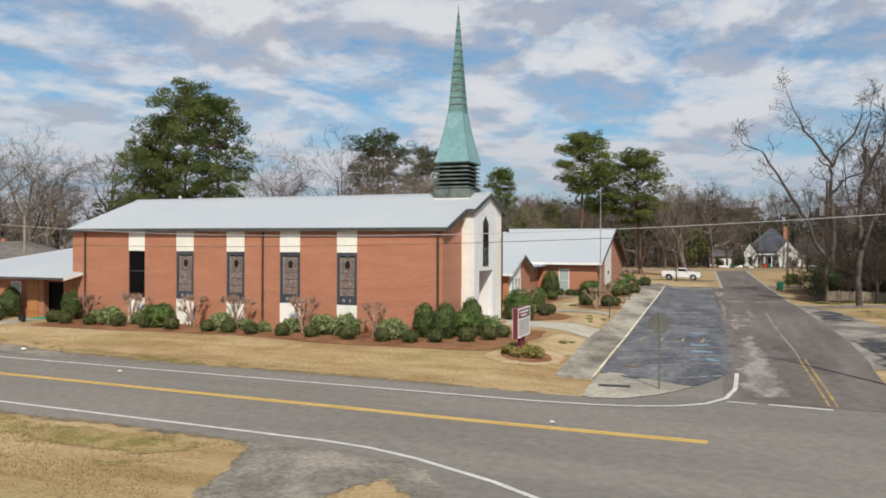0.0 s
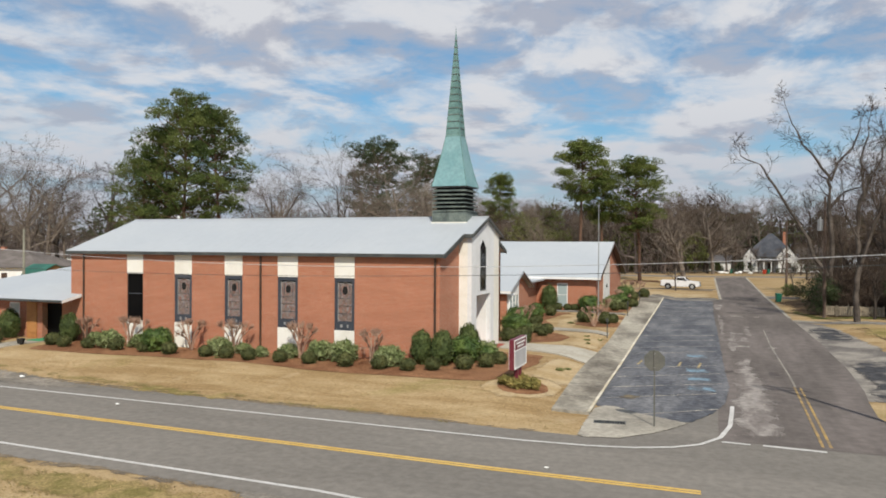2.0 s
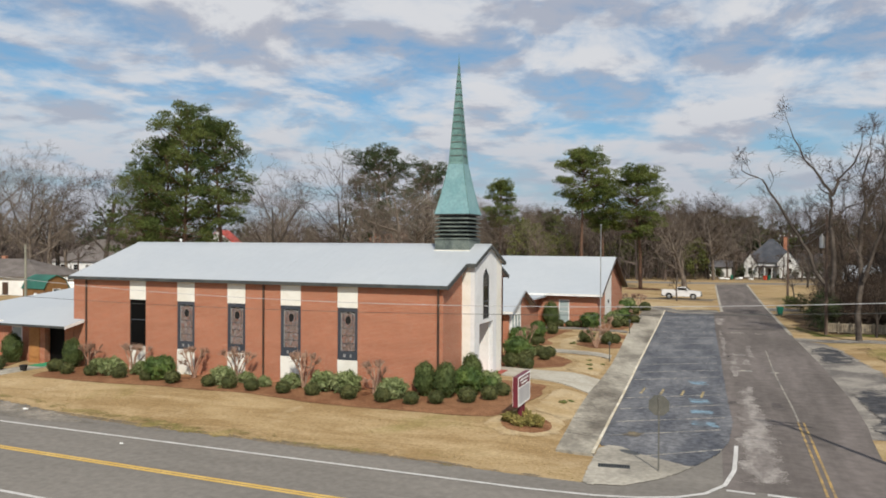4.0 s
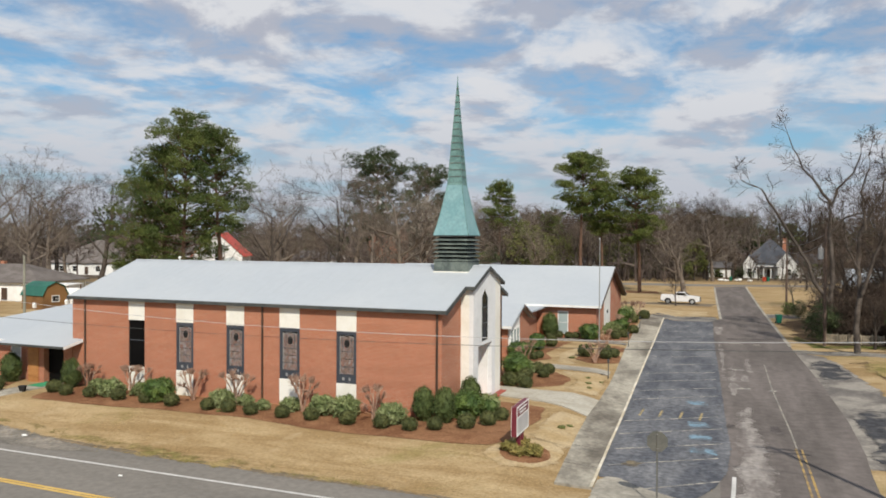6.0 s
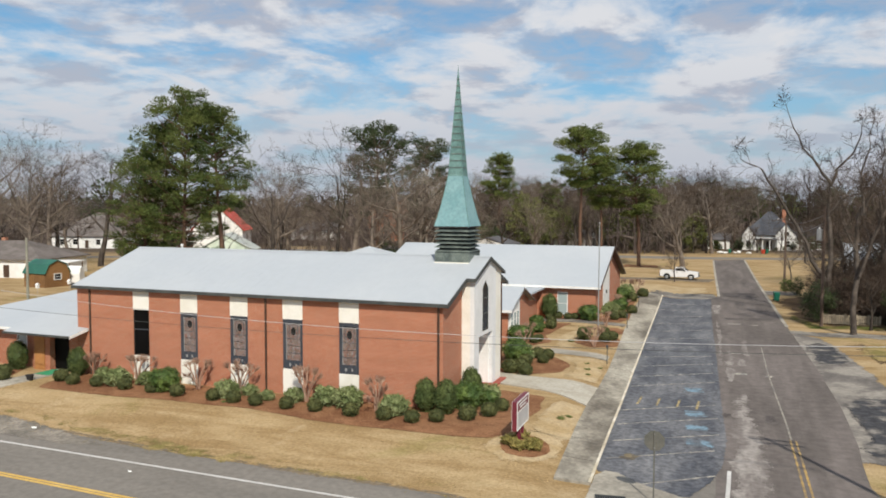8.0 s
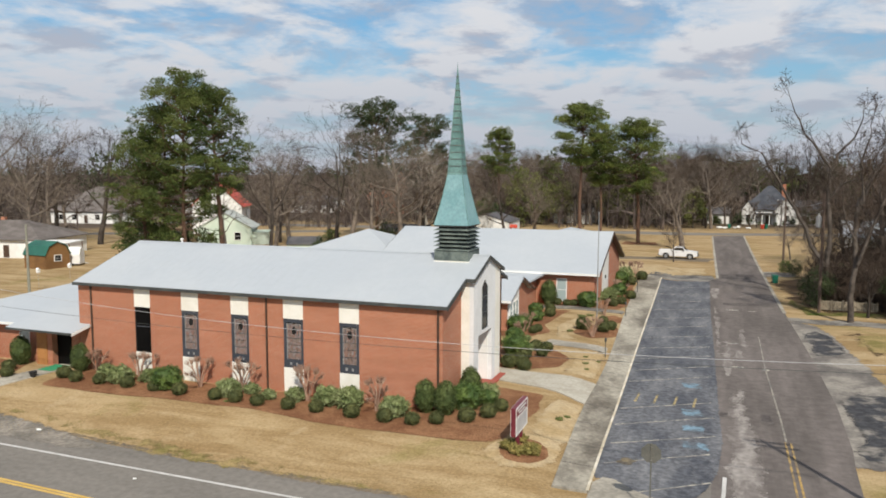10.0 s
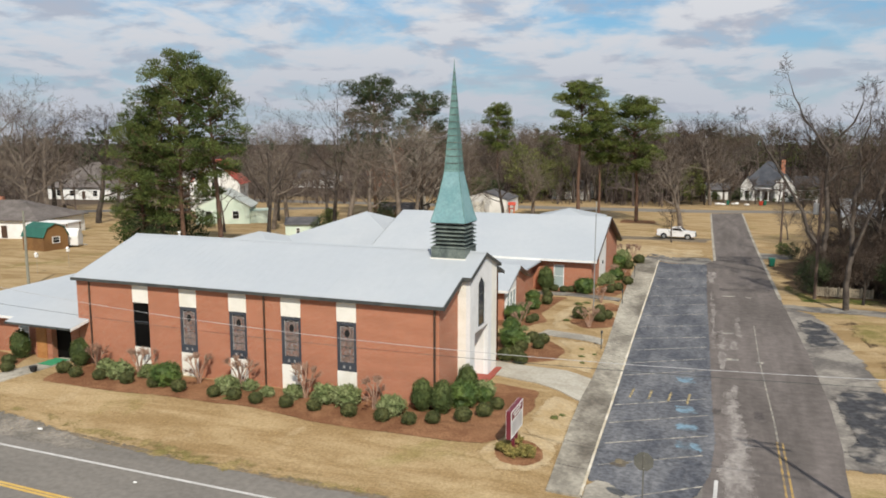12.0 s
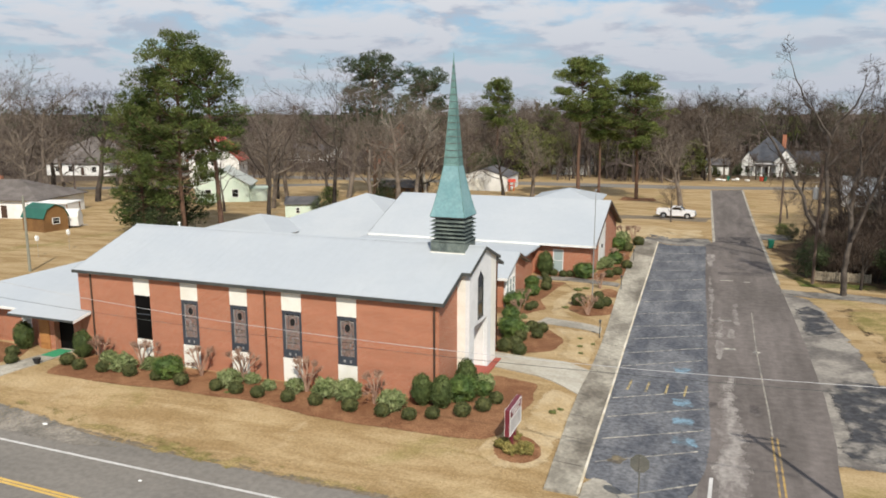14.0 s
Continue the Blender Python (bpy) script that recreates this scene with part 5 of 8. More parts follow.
# rear wings seen over the church roof
part("rear_wall", boxes((-39.2, -21.3, 40.2, 60.6, G, 2.35)), BRICK, hall)
part("rear_roof", hip_roof(bmesh.new(), -39.9, -18.1, 39.5, 61.35, 2.45, 6.5), ROOF, hall)
part("low_wall", boxes((-44.4, -33.8, 35.6, 46.2, G, 2.7)), BRICK, hall)
part("low_roof", hip_roof(bmesh.new(), -45.1, -33.0, 35.0, 47.0, 2.8, 4.5), ROOF, hall)


# ---- plants ----
class Growth:
    """Collects tapered tubes and small leaves as plain vertex and face lists."""

    def __init__(self, seed):
        self.rnd, self.verts, self.faces = random.Random(seed), [], []
        self.leaf_verts, self.leaf_faces = [], []
        self.twig_verts, self.twig_faces = [], []
        self.tips = []

    def tube(self, pts, radii, sides, fine=False):
        verts, faces = (self.twig_verts, self.twig_faces) if fine else (self.verts, self.faces)
        first = len(verts)
        for i, (p, r) in enumerate(zip(pts, radii)):
            d = (pts[min(i + 1, len(pts) - 1)] - pts[max(i - 1, 0)]).normalized()
            a = d.orthogonal().normalized()
            b = d.cross(a)
            for k in range(sides):
                t = 2 * math.pi * k / sides
                verts.append(p + (a * math.cos(t) + b * math.sin(t)) * r)
        for i in range(len(pts) - 1):
            for k in range(sides):
                o, k2 = first + i * sides, (k + 1) % sides
                faces.append((o + k, o + k2, o + sides + k2, o + sides + k))

    def twig(self, a, b, width):
        """A last, thinnest twig: one narrow blade."""
        d = (b - a).normalized()
        s = (Matrix.Rotation(self.rnd.uniform(0, 6.28), 3, d) @ d.orthogonal().normalized()) * width
        n = len(self.twig_verts)
        self.twig_verts += [a - s, a + s, b + s * 0.5, b - s * 0.5]
        self.twig_faces.append((n, n + 1, n + 2, n + 3))

    def swerve(self, d, amount):
        r = self.rnd
        return (d + Vector((r.gauss(0, amount), r.gauss(0, amount), r.gauss(0, amount)))).normalized()

    def aside(self, d, degrees, spin):
        a = d.orthogonal().normalized()
        a = Matrix.Rotation(spin, 3, d) @ a
        return (d * math.cos(radians(degrees)) + a * math.sin(radians(degrees))).normalized()

    def branch(self, p, d, length, radius, level, plan):
        r = self.rnd
        segs = plan["segs"][level]
        pts, radii = [p.copy()], [radius]
        ways = []
        for i in range(segs):
            d = self.swerve(d, plan["crook"][level])
            d = (d + Vector((0, 0, plan["lift"][level]))).normalized()
            p = p + d * (length / segs)
            pts.append(p.copy())
            radii.append(max(radius * (1 - (i + 1) / segs * plan["taper"][level]), plan["thin"]))
            ways.append(d.copy())
        if level + 1 >= len(plan["segs"]) and plan["fine"] <= level:
            self.twig(pts[0], pts[-1], radius)
            return
        sides = plan["sides"][level]
        self.tube(pts, radii, sides, fine=level >= plan["fine"])
        self.tips.append((pts[-1], d.copy(), level))
        if level + 1 >= len(plan["segs"]):
            return
        n = plan["kids"][level]
        spin = r.uniform(0, 6.28)
        for k in range(n):
            f = plan["from"][level] + (1 - plan["from"][level]) * (k + r.uniform(0.1, 0.9)) / n
            i = min(int(f * segs), segs - 1)
            q = pts[i].lerp(pts[i + 1], f * segs - i)
            spin += 2.4 + r.uniform(-0.5, 0.5)
            way = self.aside(ways[i], r.uniform(*plan["angle"][level]), spin)
            size = length * r.uniform(*plan["ratio"][level]) * (1.15 - 0.45 * f)
            self.branch(q, way, size, max(radii[i] * r.uniform(0.45, 0.65), plan["thin"]), level + 1, plan)

    def leaf(self, p, way, length, width):
        side = way.orthogonal().normalized()
        side = Matrix.Rotation(self.rnd.uniform(0, 6.28), 3, way) @ side
        n = len(self.leaf_verts)
        self.leaf_verts += [p - side * width * 0.5, p + side * width * 0.5, p + way * length + side * width * 0.25, p + way * length - side * width * 0.25]
        self.leaf_faces.append((n, n + 1, n + 2, n + 3))

    def clump(self, c, rx, rz, count, length, width):
        r = self.rnd
        for _ in range(count):
            v = Vector((r.gauss(0, 1), r.gauss(0, 1), r.gauss(0, 1))).normalized()
            if v.z < 0:
                v.z *= 0.45
            k = r.uniform(0.55, 1.0)
            q = c + Vector((v.x * rx * k, v.y * rx * k, v.z * rz * k))
            self.leaf(q, self.swerve(v + Vector((0, 0, 0.35)), 0.35), length * r.uniform(0.6, 1.2), width * r.uniform(0.7, 1.3))


BARE = {"segs": (7, 6, 4, 2, 1), "crook": (0.07, 0.16, 0.2, 0.22, 0.25), "lift": (0.02, 0.10, 0.08, 0.06, 0.05), "taper": (0.75, 0.8, 0.85, 0.85, 0.7),
        "sides": (8, 6, 4, 3, 3), "kids": (9, 7, 7, 8), "from": (0.28, 0.25, 0.2, 0.15), "angle": ((35, 68), (30, 60), (30, 60), (30, 60)),
        "ratio": ((0.45, 0.68), (0.42, 0.62), (0.42, 0.62), (0.45, 0.7)), "thin": 0.010, "fine": 3}
LEGGY = dict(BARE, stout=0.014, crook=(0.09, 0.24, 0.28, 0.28, 0.25), taper=(0.9, 0.8, 0.85, 0.85, 0.7), kids=(7, 6, 5, 4), lift=(0.0, 0.14, 0.12, 0.08, 0.05), ratio=((0.5, 0.8), (0.45, 0.7), (0.4, 0.6), (0.4, 0.6)))
SPARSE = dict(BARE, kids=(9, 7, 6, 8))


def tree_meshes(name, g, wood, twig=None, leaf=None):
    out = []
    for part_name, verts, faces, material in (("trunk", g.verts, g.faces, wood), ("branchwork", g.twig_verts, g.twig_faces, twig), ("crown", g.leaf_verts, g.leaf_faces, leaf)):
        if faces and material:
            me = bpy.data.meshes.new(part_name)
            me.from_pydata(verts, [], faces)
            me.materials.append(material)
            if part_name == "trunk":
                me.polygons.foreach_set("use_smooth", [True] * len(me.polygons))
            out.append((part_name, me))
    return out


def plant_tree(name, meshes, at, label, category="tree", group="", scale=1.0, turn=0.0, wide=1.0):
    ob = thing(name, at, label, category, group, turn=turn)
    ob.scale = (scale * wide, scale * wide, scale)
    for part_name, me in meshes:
        child = new(part_name, me)
        child.parent = ob
    return ob


def bare_tree(seed, tall, plan, wood=None, lean=(0, 0)):
    g = Growth(seed)
    g.branch(Vector((0, 0, -0.1)), Vector((lean[0], lean[1], 1)).normalized(), tall * 0.62, tall * plan.get("stout", 0.019), 0, plan)
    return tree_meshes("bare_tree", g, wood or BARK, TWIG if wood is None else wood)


def pine_tree(seed, tall, crown_from, spread, limbs, leaf=None, per_clump=120, shape=None, clumps=(4, 6), stout=0.0145):
    """A straight trunk, limbs from crown_from upwards that end on the crown's outline, and flattened tufts of needles along their outer halves."""
    g = Growth(seed)
    r = g.rnd
    pts, p, d = [], Vector((0, 0, -0.1)), Vector((0, 0, 1))
    for i in range(11):
        pts.append(p.copy())
        d = (g.swerve(d, 0.035) + Vector((0, 0, 0.3))).normalized()
        p = p + d * tall * 0.95 / 10
    g.tube(pts, [tall * stout * (1 - 0.085 * i) for i in range(11)], 8)
    turn = r.uniform(0, 6.28)
    for k in range(limbs):
        f = (k + r.random()) / limbs
        z = crown_from + (1 - crown_from) * f
        i = min(int(z * 10), 9)
        q = pts[i].lerp(pts[i + 1], z * 10 - i)
        reach = spread * shape(f) * r.uniform(0.72, 1.0)
        turn += 2.4 + r.uniform(-0.4, 0.4)
        way = Vector((math.cos(turn), math.sin(turn), r.uniform(0.0, 0.25) + 1.0 * f * f)).normalized()
        limb = [q]
        for s in range(4):
            way = g.swerve(way, 0.13)
            limb.append(limb[-1] + way * reach / 4)
        g.tube(limb, [max(0.03, 0.0042 * tall * (1 - 0.22 * s)) for s in range(5)], 4)
        for s in range(r.randint(*clumps)):
            base = limb[1 + s % 4].lerp(limb[-1], r.random())
            c = base + Vector((r.gauss(0, 0.6), r.gauss(0, 0.6), r.gauss(0.25, 0.3))) * min(1.0, 0.2 * reach)
            g.tube([base, c], [0.04, 0.02], 3)
            w = r.uniform(0.6, 1.15)
            g.clump(c, w, w * r.uniform(0.65, 0.9), per_clump, 0.25, 0.09)
    for _ in range(14):
        g.clump(pts[-1] + Vector((r.gauss(0, 0.16) * spread, r.gauss(0, 0.16) * spread, r.uniform(-1.2, 0.3))), 0.95, 0.6, per_clump, 0.25, 0.085)
    return tree_meshes("pine_tree", g, BARK_PINE, None, leaf or NEEDLE)


def leafy_mass(seed, rx, rz, clumps, leaf, wood=None, per=38, length=0.40, width=0.18):
    """A broad evergreen, crowned almost to the ground."""
    g = Growth(seed)
    r = g.rnd
    g.tube([Vector((0, 0, -0.1)), Vector((0.1, 0, rz)), Vector((0, 0.2, rz * 1.7))], [0.02 * rz + 0.05, 0.03 + 0.012 * rz, 0.03], 6)
    for _ in range(clumps):
        v = Vector((r.gauss(0, 1), r.gauss(0, 1), r.gauss(0, 1))).normalized()
        k = r.uniform(0.55, 1.0)
        c = Vector((v.x * rx * k, v.y * rx * k, rz * 1.05 + v.z * rz * k))
        g.tube([Vector((0, 0, max(0.2, c.z * 0.75))), c], [0.05, 0.02], 3)
        g.clump(c, rx * 0.24, rz * 0.17, per, length, width)
    return tree_meshes("evergreen", g, wood or BARK, None, leaf)


def shrub_mesh(seed, rx, rz, count, leaf, length=0.085, width=0.05, rough=0.10):
    """A clipped shrub: a shell of small leaves round a dark body of twigs."""
    g = Growth(seed)
    r = g.rnd
    for _ in range(count):
        v = Vector((r.gauss(0, 1), r.gauss(0, 1), r.gauss(0, 1))).normalized()
        lump = 1 + rough * noise.noise(v * 2.2 + Vector((seed, 0, 0))) * 2
        k = r.uniform(0.86, 1.02) * lump
        p = Vector((v.x * rx * k, v.y * rx * k, rz * 0.92 + v.z * rz * k))
        if p.z < 0.03:
            p.z = r.uniform(0.02, 0.12)
        g.leaf(p, g.swerve(v + Vector((0, 0, 0.25)), 0.55), length * r.uniform(0.7, 1.3), width * r.uniform(0.7, 1.3))
    bm = bmesh.new()
    bmesh.ops.create_icosphere(bm, subdivisions=3, radius=1)
    for v in bm.verts:
        lump = 0.9 * (1 + rough * noise.noise(v.co * 2.2 + Vector((seed, 0, 0))) * 2)
        v.co = Vector((v.co.x * rx * lump, v.co.y * rx * lump, max(0.0, rz * 0.92 + v.co.z * rz * lump)))
    body = mesh_of("body", bm, leaf)
    return [("body", body)] + tree_meshes("shrub", g, None, None, leaf)


def crape_mesh(seed, tall):
    """A goblet of stout stems cut back to knuckles, each with a puff of thin shoots."""
    g = Growth(seed)
    r = g.rnd
    stems = []
    for k in range(6):
        a = 2 * math.pi * k / 6 + r.uniform(-0.35, 0.35)
        g.verts, g.faces, g.twig_verts, g.twig_faces = [], [], [], []
        way = Vector((math.cos(a) * 0.13, math.sin(a) * 0.13, 1)).normalized()
        pts = [Vector((math.cos(a) * 0.07, math.sin(a) * 0.07, -0.05))]
        for s in range(4):
            way = g.swerve(way, 0.10)
            if s > 1:
                way = (way + Vector((math.cos(a) * 0.16, math.sin(a) * 0.16, 0))).normalized()
            pts.append(pts[-1] + way * tall * r.uniform(0.165, 0.20))
        g.tube(pts, [0.055, 0.048, 0.042, 0.036, 0.05], 6)
        for _ in range(3):
            w = g.swerve(way, 0.4)
            knuckle = pts[-1] + w * tall * 0.12
            g.tube([pts[-2].lerp(pts[-1], 0.5), knuckle], [0.032, 0.028], 5)
            for _ in range(26):
                d = g.swerve(w + Vector((0, 0, 0.4)), 0.45)
                g.tube([knuckle, knuckle + d * tall * r.uniform(0.10, 0.24)], [0.013, 0.006], 3)
        stems += [("stem", me) for _, me in tree_meshes("stem", g, CRAPE_BARK)]
    return stems


CRAPE_BARK = surface("crape_bark", ((0.30, 0.185, 0.13), (0.43, 0.295, 0.215)), 0.85, scales=(2, 14), fine=0.2)


def on(x, y):
    return (x, y, height(x, y))


# mulch beds
drape("planting_bed", rounded(wobble([(-25.7, -0.2), (-25.4, -4.0), (-19.6, -4.0), (-14.4, -3.65), (-10.5, -3.6), (-5.3, -4.15), (-1.2, -4.25), (2.5, -4.15), (4.6, -3.6), (4.95, -1.6), (5.3, 2.0), (5.0, 4.9), (1.8, 5.6), (0.4, 4.4), (0.35, -0.05)], 0.12, 21), 1), 0.014, MULCH, "pine straw planting bed along the church", "planting bed", kind="structure")
drape("planting_bed", rounded(wobble([(-30.4, -0.2), (-29.0, -2.4), (-30.5, -5.2), (-34, -4.8), (-39, -4.6), (-39, 0.1)], 0.12, 22), 1), 0.014, MULCH, "pine straw bed before the annex", "planting bed")
drape("planting_bed", rounded(wobble([(4.5, -4.2), (5.3, -5.5), (6.7, -5.3), (7.35, -4.0), (6.8, -2.6), (5.3, -2.5)], 0.08, 23), 2), 0.014, MULCH, "round pine straw bed under the sign", "planting bed")
drape("planting_bed", rounded(wobble([(0.35, 10.0), (2.6, 10.2), (4.6, 11.6), (4.7, 14.2), (3.4, 16.2), (1.7, 17.9), (0.2, 18.6), (-1.2, 18.8), (-1.2, 10.2)], 0.15, 24), 1), 0.014, MULCH, "pine straw bed beside the entrance walk", "planting bed")
drape("planting_bed", rounded(wobble([(-2.8, 19.6), (0.2, 20.4), (1.6, 22.6), (0.3, 25.4), (0.5, 29.6), (1.2, 33.2), (-2.6, 33.4), (-2.7, 26)], 0.15, 25), 1), 0.014, MULCH, "pine straw bed beside the wing", "planting bed")
drape("planting_bed", rounded(wobble([(3.0, 23.2), (4.9, 21.2), (6.7, 23.2), (6.7, 26.4), (5.2, 27.6), (3.4, 26.8)], 0.12, 26), 2), 0.014, MULCH, "island bed of pine straw in the lawn", "planting bed")
drape("planting_bed", rounded(wobble([(4.0, 29.2), (6.3, 28.6), (6.5, 31.4), (4.9, 32.4)], 0.12, 27), 2), 0.014, MULCH, "island bed of pine straw in the lawn", "planting bed")
drape("planting_bed", rounded(wobble([(-2.6, 35.3), (1.8, 35.6), (5.4, 35.2), (6.1, 39), (5.4, 45.4), (4.7, 56), (3.0, 56), (2.8, 36.4), (-2.6, 36.4)], 0.12, 28), 1), 0.014, MULCH, "pine straw bed along the hall", "planting bed")
drape("planting_bed", rounded(wobble([(-4.2, 110.5), (2.5, 111), (2.0, 117), (-4.6, 116.5)], 0.4, 29), 2), 0.014, MULCH, "brown needle fall under a pine", "planting bed")

# shrubs
BALLS = [shrub_mesh(11 + k, 0.41, 0.345, 1250, BALL_LEAF, 0.05, 0.035, 0.06) for k in range(3)]
BIG = [shrub_mesh(31 + k, 0.86, 0.70, 2200, BIG_LEAF, 0.085, 0.045, 0.16) for k in range(2)]
TALLS = [shrub_mesh(41 + k, 0.60, 0.98, 2000, BOX_LEAF, 0.08, 0.042, 0.10) for k in range(2)]
LIMES = [shrub_mesh(51 + k, 0.74, 0.52, 1700, LIME_LEAF, 0.12, 0.05, 0.24) for k in range(3)]
CRAPES = [crape_mesh(61 + k, 2.0) for k in range(4)]


def shrubs(meshes, rows, label, group, name="shrub"):
    for i, (x, y, s) in enumerate(rows):
        plant_tree(name, meshes[i % len(meshes)], on(x, y), label, "shrub", group, s, 67.0 * i + 11)


shrubs(BALLS, [(-33.2, -3.4, 1.0), (-31.8, -3.6, 1.0), (-30.0, -2.2, 1.05), (-28.7, -3.4, 1.0), (-25.0, -2.3, 1.15), (-23.6, -2.7, 1.0), (-21.75, -2.6, 1.0), (-19.55, -2.6, 1.05), (-17.5, -2.6, 0.95), (-15.5, -2.7, 1.1), (-12.9, -2.75, 1.0), (-11.5, -2.75, 1.05), (-9.95, -2.85, 1.0), (-7.95, -2.8, 1.0), (-6.2, -2.7, 1.0), (-3.95, -2.8, 1.1), (-1.95, -2.85, 1.05), (-0.4, -2.75, 0.98), (0.75, -2.2, 0.98), (2.15, -1.3, 1.15), (3.0, -0.2, 1.1), (3.35, 1.1, 1.0)],
       "clipped round boxwood on pine straw", "clipped boxwoods along the church")
shrubs(BIG, [(-17.0, -2.0, 1.05), (1.4, 0.9, 1.05), (2.3, 2.0, 0.62)], "large rounded dark green shrub", "large shrubs along the church")
shrubs(TALLS, [(-0.5, -0.6, 0.98), (0.68, -0.6, 1.0), (1.15, 2.35, 1.05), (-25.2, -0.75, 1.0), (-30.6, -0.75, 1.05), (-34.4, -0.8, 0.95)], "upright clipped evergreen shrub", "upright shrubs at the corners")
shrubs(LIMES, [(-20.75, -1.85, 1.0), (-19.3, -1.1, 0.75), (-22.9, -0.9, 0.7), (-12.6, -1.9, 0.95), (-10.0, -1.6, 0.55), (-8.35, -1.3, 0.75), (-6.3, -1.3, 1.0), (-4.9, -1.2, 1.05), (-1.9, -1.75, 1.0), (2.0, 2.9, 0.9), (-11.6, -1.0, 0.6)], "loose light green shrub", "light green shrubs along the church")
for i, (x, y, s) in enumerate([(-23.4, -1.1, 0.9), (-19.6, -1.35, 1.0), (-15.35, -1.0, 0.95), (-12.35, -0.95, 1.0), (-7.7, -1.1, 1.05), (-3.1, -1.4, 0.95), (-0.35, 19.9, 0.7), (-0.75, 23.4, 0.72), (4.95, 22.0, 0.85), (4.45, 31.8, 0.8), (3.9, 44.6, 0.85), (2.9, 60.4, 1.0), (4.1, 60.8, 1.0)]):
    plant_tree("crape_myrtle", CRAPES[i % 4], on(x, y), "bare crape myrtle cut back to knuckled stems", "shrub", "pruned crape myrtles", s, 53.0 * i)
shrubs(BALLS, [(1.2, 10.5, 1.35), (2.35, 10.1, 1.2), (1.6, 11.8, 1.15), (1.6, 13.2, 1.2), (1.8, 15.9, 1.2), (2.6, 15.9, 1.1), (2.6, 14.3, 1.05), (0.1, 21.8, 0.95), (0.3, 22.6, 0.95), (-0.2, 29.5, 1.25), (-0.7, 32.0, 1.15), (-0.9, 36.0, 1.05), (0.1, 35.7, 1.0), (0.75, 36.0, 0.95),
               (5.1, 38.6, 1.2), (5.6, 42.2, 1.35), (4.5, 37.1, 1.15), (3.7, 24.9, 1.55), (5.45, 24.4, 1.3), (5.9, 25.7, 1.15), (4.95, 27.6, 1.1), (4.4, 52.5, 1.6), (5.2, 57, 1.7), (-1.5, 34.6, 0.9)],
       "clipped round boxwood in a bed", "clipped boxwoods by the hall")
shrubs(BIG, [(0.75, 13.9, 1.15), (-0.5, 18.2, 0.8), (-1.35, 22.2, 1.0), (-1.3, 25.0, 0.72), (-0.9, 27.0, 0.75), (-1.75, 30.2, 0.8), (2.2, 36.0, 1.15), (4.1, 44.4, 0.95), (3.2, 52.4, 1.2)], "large rounded dark green shrub", "large shrubs by the hall")
shrubs(TALLS, [(-1.8, 36.0, 1.3)], "tall domed evergreen against the hall", "domed evergreens by the hall")
shrubs(LIMES, [(1.15, 14.9, 0.8), (3.5, 41.9, 1.1), (2.9, 40.8, 0.8), (3.0, 58.6, 1.3), (0.3, 19.2, 0.35)], "loose light green shrub", "light green shrubs by the hall")
GOLDS = [shrub_mesh(71 + k, 0.7, 0.40, 1300, GOLD_LEAF, 0.12, 0.05, 0.28) for k in range(2)]
shrubs(GOLDS, [(5.25, -4.2, 0.55), (6.35, -4.15, 0.62), (5.8, -4.55, 0.5), (5.6, -3.1, 0.45)], "low yellow-green shrub under the sign", "low shrubs under the sign")

WEEDS = [shrub_mesh(81, 0.32, 0.07, 130, OLIVE_LEAF, 0.12, 0.022, 0.4)]
shrubs(WEEDS, [(6.6, 1.2, 0.7), (6.9, 1.9, 0.5), (5.9, 13.4, 0.6), (6.2, 12.0, 0.5), (5.6, 15.2, 0.5), (6.6, 14.6, 0.5), (2.6, 30.4, 1.1), (3.2, 31.2, 0.9), (2.8, 23.6, 0.8), (-12.0, -2.9, 0.5)], "low green weeds in bare soil", "weeds in the soil", "weed")
# trees
def dome(low, peak, top):
    """A crown's half width by height: low at its foot, 1 at peak, top at its tip."""
    return lambda f: low + (1 - low) * math.sin(0.5 * math.pi * f / peak) if f < peak else top + (1 - top) * math.sqrt(max(0.0, 1 - ((f - peak) / (1 - peak)) ** 2))


P1 = pine_tree(101, 25, 0.20, 7.4, 74, shape=dome(0.75, 0.42, 0.38))
# lighter copy of the needles, with sunlight on the crowns put into the colour
SUNLIT = surface("sunlit_needles", ((0.062, 0.092, 0.022), (0.150, 0.178, 0.046)), 0.75, scales=(0.25, 2.0), fine=0.3, island=0.35, spec=0.2)
P2 = pine_tree(102, 25, 0.44, 4.8, 46, shape=dome(0.6, 0.4, 0.2), clumps=(3, 5))
P3 = pine_tree(103, 26, 0.62, 5.8, 58, leaf=SUNLIT, shape=dome(0.35, 0.5, 0.3))
P4 = pine_tree(104, 25, 0.55, 5.2, 50, leaf=SUNLIT, shape=dome(0.5, 0.45, 0.25))
P5 = pine_tree(105, 24, 0.42, 6.6, 58, leaf=DARKLEAF, shape=dome(0.45, 0.7, 0.4))
P6 = pine_tree(108, 24, 0.44, 5.8, 66, leaf=SUNLIT, shape=dome(0.5, 0.5, 0.25))
E1 = leafy_mass(106, 5.0, 6.2, 120, DARKLEAF)
E3 = leafy_mass(109, 4.2, 6.2, 95, OLIVE_LEAF)
E2 = leafy_mass(107, 4.0, 4.2, 90, NEEDLE)
plant_tree("pine_tree", P1, on(-53.3, 44.2), "tall dark green pine with a broad uneven crown", group="tall pines", turn=20, scale=1.01, wide=0.98)
plant_tree("pine_tree", P2, on(-55.6, 43.0), "tall dark green pine with a broad uneven crown", group="tall pines", turn=140, scale=0.90, wide=1.05)
